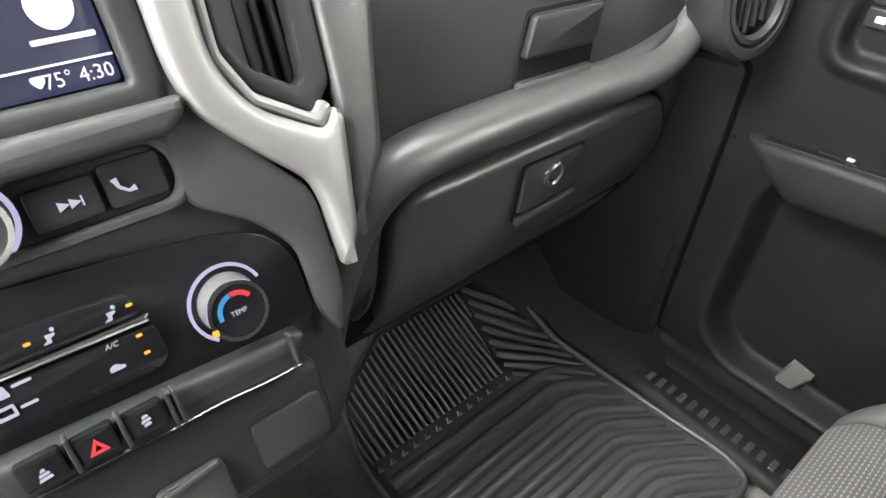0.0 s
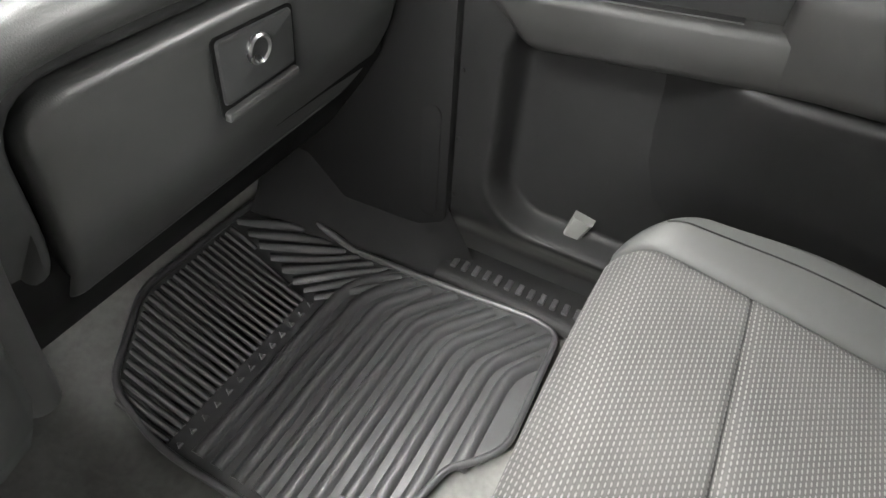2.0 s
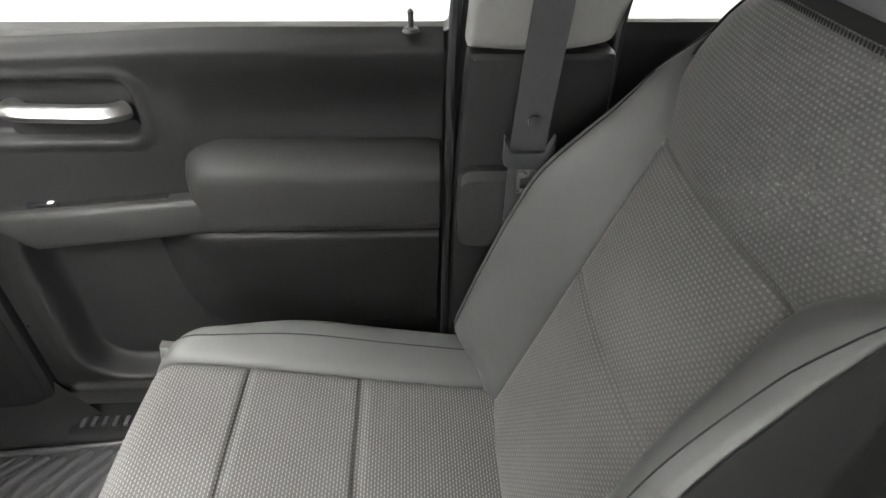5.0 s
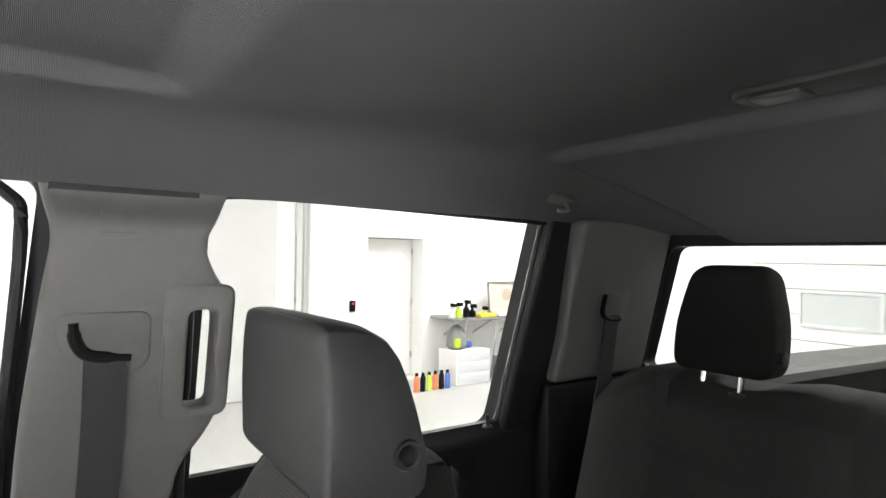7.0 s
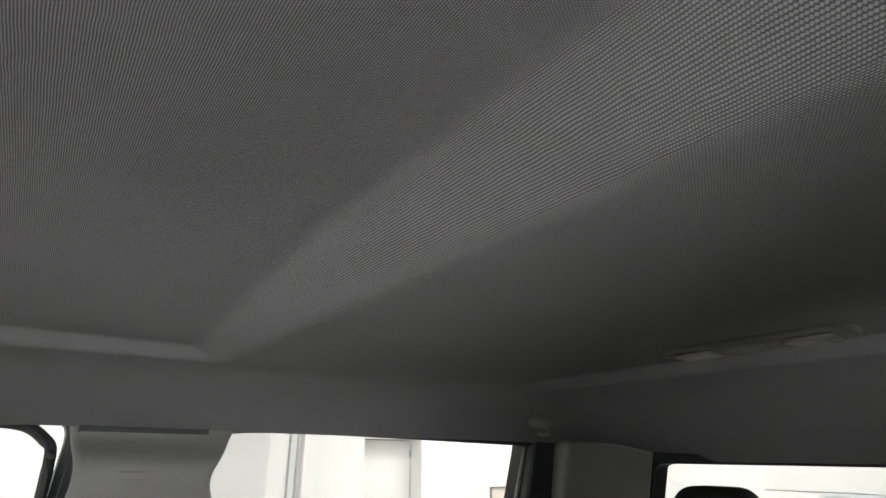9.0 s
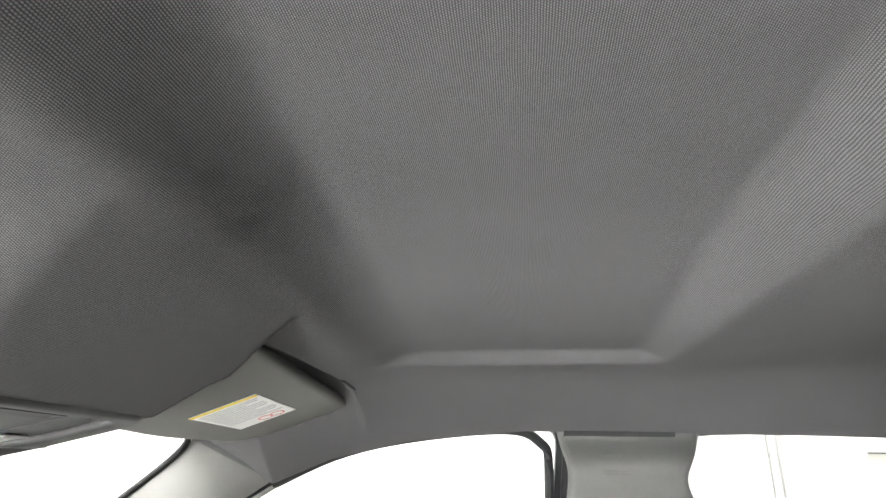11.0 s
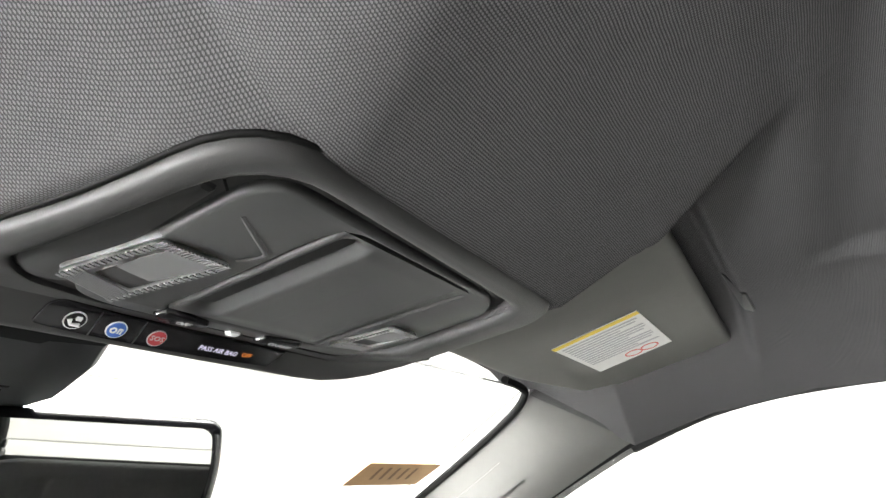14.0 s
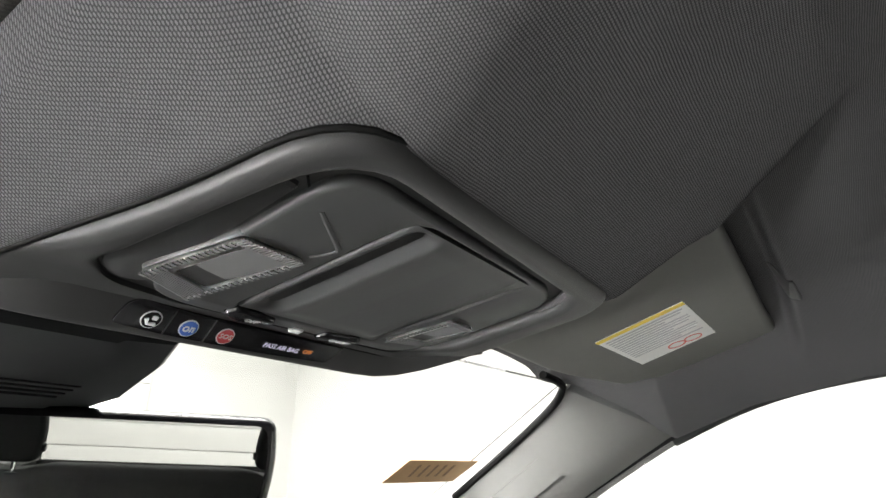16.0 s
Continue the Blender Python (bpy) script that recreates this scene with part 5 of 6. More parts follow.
part("socket_cover", slab([rect(-0.042, 0.492, 0.004, 0.530, 0.006)], F, 0.008, 0.003, w0=0.0145), STACK, stack, "flush socket cover")
part("cover_tab", slab([rounded([(-0.040, 0.5235), (0.002, 0.5285), (0.001, 0.5325), (-0.040, 0.528)], 0.0015)], F, 0.003, 0.001, w0=0.0226), STACK, stack)

# ---- cup console between the seats ----
cupc = thing("cup_holder_console", (0.06, 0.25, 0.0), "charcoal centre console with a silver cup holder plate", "console")
part("base", box(-0.18, 0.185, -0.02, 0.43, 0.0, 0.395, 0.03, 3), STACK, cupc)
fc = lambda u, v, w: (u, v, 0.397 + w)
plate = [(0.176, 0.06)] + arc(0.100, 0.350, 0.078, 0, 90, 14) + arc(-0.08, 0.350, 0.078, 90, 180, 14) + [(-0.156, 0.06)]
part("silver_plate", slab([plate, arc(0.100, 0.350, 0.056, 0, 354, 44), arc(-0.072, 0.350, 0.056, 0, 354, 44)], fc, 0.026, 0.009, seg=3), SILVER, cupc, "silver painted cup holder plate")
for x in (0.100, -0.072):
    part("cup_well", spun([(0.001, 0.0022), (0.05, 0.0022), (0.054, 0.018), (0.0552, 0.018), (0.0552, 0.001), (0.001, 0.001)], lambda u, v, w: fc(x + u, 0.350 + v, w), 36), BLACK, cupc, "black cup well")

# ---- rubber floor mat ----
mat_out = rounded([(0.228, 0.56), (0.225, 0.83), (0.252, 0.938), (0.385, 1.010), (0.685, 1.004), (0.690, 0.78), (0.700, 0.62), (0.716, 0.46), (0.705, 0.408), (0.475, 0.400), (0.432, 0.432), (0.405, 0.462), (0.30, 0.485)], [0.06, 0.05, 0.03, 0.03, 0.02, 0.04, 0.04, 0.03, 0.03, 0.03, 0.02, 0.03, 0.05], 5)
matt = thing("floor_mat", (0.46, 0.7, 0.0), "black ribbed rubber floor mat in the passenger footwell", "floor mat")
MZ = 0.004


def mat_z(y):
    return floor_z(y) + MZ


def mat_strip(path, w, h, name, mat=None):
    """One raised rib laid along points (x, y) of the mat."""
    rings = []
    for i, (x, y) in enumerate(path):
        a, b = path[max(i - 1, 0)], path[min(i + 1, len(path) - 1)]
        d = Vector((b[0] - a[0], b[1] - a[1])).normalized()
        nx, ny = -d.y * w / 2, d.x * w / 2
        k = 0.35 if i in (0, len(path) - 1) else 1.0
        rings.append([(x + nx * s, y + ny * s, mat_z(y + ny * s) + 0.003 + hh * h * k) for s, hh in ((-1, -0.4), (-0.8, 0.35), (-0.5, 0.82), (0, 1.0), (0.5, 0.82), (0.8, 0.35), (1, -0.4))])
    return part(name, loft(rings), mat or RUBBER, matt, sharp=60)


# base laid as cross strips so that it follows the toe board
def mat_span(y):
    xs = []
    for (x0, y0), (x1, y1) in zip(mat_out, mat_out[1:] + mat_out[:1]):
        if (y0 - y) * (y1 - y) <= 0 and abs(y1 - y0) > 1e-9:
            xs.append(lerp(x0, x1, (y - y0) / (y1 - y0)))
    return (min(xs), max(xs)) if xs else (0.3, 0.6)


part("base", sheet(lambda u, v: (lerp(*mat_span(v), u), v, mat_z(v)), steps(0, 1, 20), steps(0.402, 1.003, 90), thick=(0, 0, 0.003)), RUBBER, matt, sharp=60)
part("raised_edge", tube([(x, y, mat_z(y) + 0.006) for x, y in mat_out + mat_out[:1]], 0.006, 8, 1.2, caps=False), RUBBER, matt, sharp=80)
for k in range(26):
    x = 0.240 + 0.0132 * k
    far = min(0.996, 0.925 + 0.55 * (x - 0.25)) if x < 0.38 else 0.996
    if x > 0.578:
        continue
    near = 0.826 if x < 0.550 else 0.826 + (x - 0.550) * 6.0
    mat_strip([(x, near), (x, lerp(near, far, 0.5)), (x, far)], 0.0095, 0.010, "rib")
for k in range(8):
    y0 = 1.0 - 0.0265 * k
    x0 = 0.562 + 0.16 * (y0 - 0.83)
    run = 0.683 - x0
    mat_strip([(x0, y0), (x0 + run * 0.5, y0 - 0.55 * run), (x0 + run, y0 - 1.1 * run)], 0.017, 0.012, "rib")
for k in range(10):
    y = 0.778 - 0.0365 * k
    x0 = 0.245 if y > 0.56 else 0.30 + max(0.0, (0.50 - y)) * 2.2
    edge = 0.682 if y > 0.7 else 0.696
    bend = 0.603 - 0.0015 * k
    pts = [(x0, y), (lerp(x0, bend, 0.5), y), (bend - 0.025, y), (bend, y - 0.004), (bend + 0.022, y - 0.015), (edge, y - 0.015 - 0.68 * (edge - bend - 0.022))]
    pts = [q for q in pts if q[1] > 0.412]
    if pts[-1][1] - 0.412 > 0.001 and len(pts) < 6 and pts[-1][0] > bend - 0.03:
        x1 = min(edge, pts[-1][0] + (pts[-1][1] - 0.412) / 0.68)
        pts.append((x1, max(0.412, pts[-1][1] - 0.68 * (x1 - pts[-1][0]))))
    mat_strip(pts, 0.027, 0.013, "rib")
for k in range(13):
    x = 0.243 + 0.0249 * k
    part("tread_dot", loft([[(x - r, 0.806, mat_z(0.806) + 0.003 + h), (x + r, 0.806, mat_z(0.806) + 0.003 + h), (x + r * 0.1, 0.806 + 2.0 * r, mat_z(0.806) + 0.003 + h)] for r, h in ((0.0052, 0), (0.004, 0.005))]), plain("worn_rubber", (0.12, 0.12, 0.12), 0.35) if k == 0 else bpy.data.materials["worn_rubber"], matt)


# ---- front seats ----
SX = 0.437


def cush(s, v):
    """Seat cushion skin: s across (-1..1), v from the back (0) over the nose (1)."""
    if v < 0.8:
        y = lerp(-0.21, 0.305, v / 0.8)
        a = 0.0
    else:
        a = (v - 0.8) / 0.2
        y = 0.305 + 0.068 * math.sin(a * math.pi / 2) if a < 0.8 else 0.305 + 0.068 * math.sin(0.4 * math.pi) + 0.004 * (a - 0.8)
    z = 0.302 + 0.172 * (min(y, 0.34) - 0.02) + (0.004 * math.sin(max(0, y) * 8))
    nose = 0.0
    if v >= 0.8:
        nose = (1 - math.cos(min(a, 0.8) * math.pi / 2)) / 0.69
        z -= 0.055 * nose + max(0.0, a - 0.8) * 0.55
    q = abs(s)
    t = max(0.0, (q - 0.5) / 0.5)
    fore = smooth(0.08, 0.36, y)
    if q < 0.5:
        dx, dz = 0.176 * q / 0.5, 0.004 * (1 - (q / 0.5) ** 2)
    else:
        dx = 0.176 + (0.116 - 0.050 * fore) * (1 - (1 - t) ** 1.7)
        dz = 0.030 * (1 - 0.5 * nose) * math.sin(math.pi * min(t, 0.5)) - 0.12 * max(0.0, t - 0.5) ** 1.9 / 0.268
    y -= (0.014 * q * q + 0.085 * t * t) * fore
    z -= 0.016 * t * smooth(0.15, 0.33, y)
    seam = 0.007 * math.exp(-((q - 0.5) / 0.018) ** 2)
    if q < 0.5:
        for ys in (0.203, 0.028):
            seam = max(seam, 0.006 * math.exp(-((y - ys) / 0.006) ** 2))
    return (SX + math.copysign(dx, s), y - (0.3 * seam if v > 0.85 else 0), z + dz - seam)


def back_y(z):
    return -0.353 - 0.36 * (z - 0.744)


def back_out(z):
    """Half width of the backrest's front at height z."""
    return ramp(z, [(0.22, 0.262), (0.45, 0.280), (0.55, 0.276), (0.65, 0.258), (0.75, 0.238), (0.80, 0.230), (0.845, 0.222), (0.868, 0.212), (0.884, 0.201), (0.896, 0.189), (0.906, 0.174), (0.914, 0.158), (0.920, 0.145), (0.93, 0.135), (0.955, 0.118)])


def back_front(s, z):
    """Front skin of the backrest: s across (-1..1) at height z."""
    q = abs(s)
    out = back_out(z)
    sh = smooth(0.79, 0.856, z)
    ins = min(lerp(0.147, 0.226, smooth(0.738, 0.850, z)), out * lerp(0.965, 0.9985, smooth(0.82, 0.852, z)))
    bol = 0.088 * smooth(0.24, 0.36, z) * (1 - smooth(0.62, 0.86, z))
    if q < 0.5:
        dx, f = ins * q / 0.5, 0.010 * (1 - (q / 0.5) ** 2) - 0.004 - 0.024 * sh * max(0.0, (q - 0.34) / 0.16) ** 2
    elif q < 0.82:
        t = (q - 0.5) / 0.32
        dx, f = lerp(ins, lerp(ins, out, 0.84), t), bol * math.sin(t * math.pi / 2) ** 1.1 + 0.006 * (1 - sh) * math.sin(t * math.pi) - 0.028 * sh
    else:
        t = (q - 0.82) / 0.18
        dx, f = lerp(lerp(ins, out, 0.84), out, math.sin(t * math.pi / 2)), bol - 0.028 * sh - (bol + 0.03 - 0.028 * sh) * (1 - math.cos(t * math.pi / 2))
    seam = 0.006 * math.exp(-((q - 0.5) / 0.02) ** 2) * (1 - smooth(0.83, 0.86, z))
    if q < 0.5:
        for zs in (0.742, 0.545):
            seam = max(seam, 0.005 * math.exp(-((z - zs) / 0.006) ** 2))
    top = smooth(0.905, 0.960, z)
    return (SX + math.copysign(dx, s), back_y(z) + f - seam - 0.045 * top * top, z)


def make_seat():
    seat = thing("front_seat", (SX, 0.05, 0.0), "grey cloth and vinyl bucket seat, upright, empty", "car seat", "front seats")
    vs_all = steps(0, 1, 90)
    for v0, v1 in ((0.0, 0.378), (0.378, 0.648), (0.648, 1.0)):
        part("cushion_panel", sheet(cush, steps(-0.5, 0.5, 30), steps(v0, v1, 44), thick=(0, 0, -0.03)), CLOTH_FLAT, seat, "light dotted cloth cushion panel", 80)
    for s in (1, -1):
        part("cushion_bolster", sheet(lambda u, v: cush(s * u, v), steps(0.5, 1.0, 26), vs_all, thick=(0, 0, -0.02)), VINYL, seat, "smooth grey vinyl bolster", 80)
        part("seam_piping", tube([tuple(Vector(cush(s * 0.66, v)) + Vector((0, 0, 0.0004))) for v in steps(0.04, 0.86, 60)], 0.0011, 6), SIDE_CLOTH, seat)
    part("cushion_frame", box(SX - 0.25, SX + 0.25, -0.22, 0.27, 0.10, 0.235, 0.03, 3), DOOR, seat)
    for s in (1, -1):
        part("side_shield", box(SX + s * 0.262 - 0.02, SX + s * 0.262 + 0.02, -0.30, 0.20, 0.13, 0.245, 0.015, 3), DOOR, seat, "charcoal plastic side shield")
        part("seat_rail", box(SX + s * 0.19 - 0.025, SX + s * 0.19 + 0.025, -0.30, 0.36, 0.0, 0.10, 0.006), BLACK, seat)
    # backrest
    part("backrest_shoulder", sheet(lambda u, v: back_front(u, v), steps(-0.5, 0.5, 34), steps(0.742, 0.918, 40), thick=(0, -0.03, 0)), CLOTH_DARK, seat, "dark dotted cloth shoulder panel", 80)
    part("backrest_panel", sheet(back_front, steps(-0.5, 0.5, 30), steps(0.545, 0.742, 34), thick=(0, -0.03, 0)), CLOTH_BACK, seat, "grey dotted cloth panel", 80)
    part("backrest_panel", sheet(back_front, steps(-0.5, 0.5, 30), steps(0.25, 0.545, 34), thick=(0, -0.03, 0)), CLOTH_BACK, seat, "grey dotted cloth panel", 80)
    part("top_strip", sheet(back_front, steps(-0.5, 0.5, 34), steps(0.918, 0.955, 12), thick=(0, -0.03, 0)), SIDE_CLOTH, seat, "dark cloth strip along the top", 80)
    for s in (1, -1):
        part("backrest_bolster", sheet(lambda u, v: back_front(s * u, v), steps(0.5, 0.88, 24), steps(0.25, 0.850, 60), thick=(0, -0.02, 0)), VINYL, seat, "smooth grey vinyl side bolster", 80)
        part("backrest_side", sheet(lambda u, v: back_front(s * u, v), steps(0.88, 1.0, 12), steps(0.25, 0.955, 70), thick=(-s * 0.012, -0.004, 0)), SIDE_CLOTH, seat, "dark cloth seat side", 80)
        part("edge_piping", tube([tuple(Vector(back_front(s * 0.88, z)) + Vector((s * 0.0016, 0.0016, 0))) for z in steps(0.27, 0.912, 70)], 0.0016, 6), SIDE_CLOTH, seat)
        part("seam_piping", tube([tuple(Vector(back_front(s * 0.78, z)) + Vector((0, 0.0006, 0))) for z in steps(0.32, 0.80, 50)], 0.0009, 6), SIDE_CLOTH, seat)

    def shell(u, z):
        a = math.pi * u
        c, si = math.cos(a), math.sin(a)
        wide = 0.252 - 0.11 * max(0.0, (z - 0.86) / 0.095) ** 2.4
        out = lerp(back_out(z), max(back_out(z), wide), min(1.0, abs(si) * 2.5))
        deep = 0.095 * (1 - 0.55 * max(0.0, (z - 0.80) / 0.156) ** 2.4)
        return (SX + (out - 0.0015) * math.copysign(abs(c) ** 0.35, c), back_front(1.0, max(z, 0.25))[1] + 0.006 - 0.01 * (z < 0.25) - deep * abs(si) ** 0.5, z)
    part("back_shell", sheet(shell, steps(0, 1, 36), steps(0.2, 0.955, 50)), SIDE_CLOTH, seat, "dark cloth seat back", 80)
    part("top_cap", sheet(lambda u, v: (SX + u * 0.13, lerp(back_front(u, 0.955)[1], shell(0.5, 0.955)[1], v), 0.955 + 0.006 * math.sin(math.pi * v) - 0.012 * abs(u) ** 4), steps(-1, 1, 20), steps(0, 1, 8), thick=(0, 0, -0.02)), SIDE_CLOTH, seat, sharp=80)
    # stitched edge of the shoulder panel
    for s in (1, -1):
        line = [tuple(Vector(back_front(s * 0.5, z)) + Vector((0, 0.0025, 0))) for z in steps(0.85, 0.917, 30)]
        part("stitching", tube(line, 0.0012, 6), SIDE_CLOTH, seat)
    for k in range(64):
        u = -0.495 + 0.99 * k / 63
        if abs(u) > 0.47:
            continue
        for z in (0.916,):
            p = Vector(back_front(u, z)) + Vector((0, 0.002, 0))
            part("stitch", loft([[tuple(p + Vector((dx + o, 0.0015, dz))) for dx, dz in ((-0.0006, -0.0030), (0.0006, -0.0030), (0.0006, 0.002), (-0.0006, 0.002))] for o in (0.0, 0.0012)]), SIDE_CLOTH, seat)
    # head restraint: a flat front pad on a deep body that tapers to the back
    hx = SX - 0.009
    face = rounded([(-0.135, 0.0), (0.130, 0.0), (0.138, 0.42), (0.137, 0.72), (0.123, 1.0), (-0.123, 1.0), (-0.137, 0.72), (-0.139, 0.42)], [0.035, 0.045, 0.10, 0.10, 0.05, 0.05, 0.10, 0.10], 7)

    def head_ring(y, k, zb, zt):
        return [(hx + px * k, y, lerp(zb, zt, pz)) for px, pz in face]
    body = [(-0.3840, 0.99, 0.943, 1.112), (-0.388, 1.0, 0.941, 1.113), (-0.405, 0.995, 0.938, 1.112), (-0.430, 0.996, 0.935, 1.107), (-0.448, 0.994, 0.934, 1.097), (-0.462, 0.990, 0.933, 1.079), (-0.474, 0.985, 0.932, 1.052),
            (-0.484, 0.975, 0.932, 1.022), (-0.491, 0.95, 0.934, 0.998), (-0.495, 0.90, 0.939, 0.984), (-0.497, 0.80, 0.946, 0.974)]
    # body takes the darker vinyl so that its sides look shaded
    hr = part("headrest", loft([head_ring(*r) for r in body]), HEAD_SHADED, seat, "vinyl headrest, its sides coloured darker for shade", 50)
    part("front_pad", loft([head_ring(-0.3755, 0.90, 0.954, 1.100), head_ring(-0.3775, 0.955, 0.948, 1.1065), head_ring(-0.3800, 0.985, 0.9435, 1.1105), head_ring(-0.3835, 0.9925, 0.9425, 1.1120), head_ring(-0.3865, 0.985, 0.944, 1.1105)]), HEADREST, hr, "grey vinyl front face", 60)
    fb = lambda u, v, w: (hx - 0.135 - w, -0.464 + u, 0.981 + v)
    b = part("release_button", spun([(0.001, -0.01), (0.0155, -0.01), (0.0160, 0.003), (0.0145, 0.006), (0.011, 0.005), (0.010, 0.001), (0.001, 0.001)], fb, 28), PANEL, hr, "round headrest release button")
    part("button_cap", spun([(0.001, 0.001), (0.0090, 0.001), (0.0088, 0.004), (0.006, 0.0030), (0.001, 0.0026)], fb, 20), BLACK, b)
    for dx in (-0.05, 0.05):
        part("headrest_post", tube([(hx + dx, -0.43, 0.93), (hx + dx, -0.44, 0.97)], 0.006, 10), CHROME, seat)
    part("recline_lever", box(SX + 0.272, SX + 0.292, -0.16, 0.02, 0.215, 0.242, 0.008, 3), PILLAR, seat, "grey recline lever")
    return seat


seat = make_seat()
drv = copy_thing(seat, pose(-SX, 0.05, 0.0))
tagged(drv, "grey cloth and vinyl driver's seat, upright, empty", "car seat", "front seats")

# ---- rear bench ----
bench = thing("rear_bench", (0.0, -1.2, 0.0), "dark cloth rear bench seat with headrests", "car seat")


def bench_front(u, z):
    q = abs(u)
    top = 0.956 - 0.022 * math.exp(-((q - 0.40) / 0.10) ** 2) - 0.05 * smooth(0.56, 0.68, q)
    zz = min(z, top)
    over = smooth(top - 0.06, top, z)
    seam = 0.008 * math.exp(-((q - 0.185) / 0.012) ** 2) + 0.008 * math.exp(-((q - 0.53) / 0.012) ** 2) + 0.006 * math.exp(-((z - 0.80) / 0.008) ** 2) * (1 - smooth(0.5, 0.56, q))
    return (u, -1.205 + 0.28 * (0.9 - zz) + 0.035 * smooth(0.50, 0.62, q) - seam - 0.05 * over * over, zz)


part("bench_back", sheet(bench_front, steps(-0.66, 0.66, 120), steps(0.34, 0.95, 60), thick=(0, -0.12, 0)), REAR_CLOTH, bench, sharp=80)
part("bench_cushion", sheet(lambda u, v: (u, lerp(-1.1, -0.60, v) + 0.0, 0.38 + 0.05 * v - 0.012 * math.exp(-((abs(u) - 0.2) / 0.02) ** 2) - 0.25 * max(0.0, v - 0.86) ** 1.1 * 4), steps(-0.66, 0.66, 60), steps(0, 1, 30), thick=(0, 0, -0.12)), REAR_CLOTH, bench, sharp=80)
part("bench_base", box(-0.66, 0.66, -1.3, -0.70, 0.0, 0.30, 0.02), BLACK, bench)
for s in (1, -1):
    hx = s * 0.432
    shape = rounded([(hx - 0.100, 0.957), (hx + 0.100, 0.957), (hx + 0.104, 1.05), (hx + 0.074, 1.170), (hx - 0.074, 1.170), (hx - 0.104, 1.05)], [0.03, 0.03, 0.05, 0.04, 0.04, 0.05], 6)
    h = part("headrest", slab([shape], lambda u, v, w: (u, -1.245 - 0.15 * (v - 0.96) - w, v), 0.085, 0.018, seg=3), SIDE_CLOTH, bench, "black cloth rear headrest", 60)
    part("release_button", spun([(0.001, -0.004), (0.013, -0.004), (0.013, 0.006), (0.001, 0.007)], lambda u, v, w: (hx - s * (0.106 + w), -1.285 + u, 1.0 + v), 20), PANEL, h)
    for dx in (-0.038, 0.038):
        part("post", tube([(hx + dx, -1.262, 0.90), (hx + dx, -1.275, 0.98)], 0.007, 10), CHROME, bench, "bright headrest post")
        part("post_collar", spun([(0.006, 0), (0.021, 0), (0.019, 0.006), (0.008, 0.008)], lambda u, v, w: (hx + dx + u, -1.262 + v * 0.7, 0.921 + w), 16), PANEL, bench)
    part("pull_strap", band(soft_path([(s * 0.52, -1.275, 0.955), (s * 0.52, -1.235, 0.952), (s * 0.52, -1.205, 0.93), (s * 0.52, -1.195, 0.885)], 4), (1, 0, 0), 0.034, (0, 0.3, 1), 0.004), WEBBING, bench, "black release strap")

# ---- overhead console ----
KC = 0.22


def con_map(u, v, w):
    """Underside of the overhead console: u across, v forward, w down from the face."""
    return (u, v - 0.21 * w, 1.2085 + KC * (0.413 - v) - 0.97 * w)


def frame_map(u, v, w):
    """As con_map, the raised frame running out into the fascia at the front."""
    return con_map(u, v, w if w < 0 else w * (1 - 0.96 * smooth(0.350, 0.386, v)))


con = thing("overhead_console", (0.02, 0.33, 1.26), "dark grey overhead console with map lamps and assist buttons", "overhead console")
OUT = rounded([(-0.098, 0.240), (0.150, 0.242), (0.166, 0.262), (0.168, 0.36), (0.164, 0.390), (0.140, 0.3985), (0.03, 0.3990), (-0.085, 0.3990), (-0.112, 0.428), (-0.146, 0.440), (-0.124, 0.362), (-0.109, 0.314)],
              [0.036, 0.02, 0.02, 0.05, 0.03, 0.03, 0.05, 0.03, 0.03, 0.02, 0.06, 0.05], 6)
INN = rounded([(-0.084, 0.253), (0.124, 0.260), (0.139, 0.272), (0.139, 0.36), (0.120, 0.392), (-0.050, 0.394), (-0.092, 0.388), (-0.106, 0.372), (-0.099, 0.33)],
              [0.030, 0.015, 0.015, 0.04, 0.02, 0.02, 0.02, 0.015, 0.04], 6)
part("surround", slab([OUT, INN], frame_map, 0.048, 0.0062, w0=-0.0415, seg=5), CONSOLE, con, "raised console frame", 60)
part("edge_gap", tube([con_map(0.0225 + (u - 0.0225) * 1.008, 0.32 + (v - 0.32) * 1.006, -0.0004) for u, v in OUT + OUT[:1]], 0.0014, 6, caps=False), BLACK, con, "dark gap round the console", 80)
part("inner_tray", slab([INN], con_map, 0.008, 0.001, w0=-0.0112), CONSOLE, con)
part("tray_joint", slab([[(-0.0795, 0.2795), (-0.0788, 0.2787), (-0.0712, 0.2852), (-0.0719, 0.2860)]], con_map, 0.0010, w0=-0.0036), BLACK, con)
part("side_tray", slab([rounded([(-0.0775, 0.284), (-0.0745, 0.385), (-0.092, 0.386), (-0.104, 0.372), (-0.098, 0.33), (-0.0865, 0.283)], [0.002, 0.01, 0.01, 0.012, 0.03, 0.002], 4)], con_map, 0.012, 0.003, w0=-0.0125), CONSOLE, con)
PANEL_LINE = rounded([(-0.074, 0.2615), (0.112, 0.2665), (0.131, 0.280), (0.131, 0.36), (0.113, 0.389), (-0.050, 0.392), (-0.0745, 0.386)], [0.024, 0.016, 0.02, 0.04, 0.02, 0.02, 0.012], 6)
DOOR_HOLE = rounded([(-0.0245, 0.2685), (0.0885, 0.2695), (0.0785, 0.3775), (-0.0295, 0.3795)], [0.016, 0.008, 0.004, 0.004], 5)
face = part("lamp_panel", slab([PANEL_LINE, DOOR_HOLE], con_map, 0.010, 0.0028, w0=-0.0085, seg=3), CONSOLE_IN, con, "satin grey inner panel")


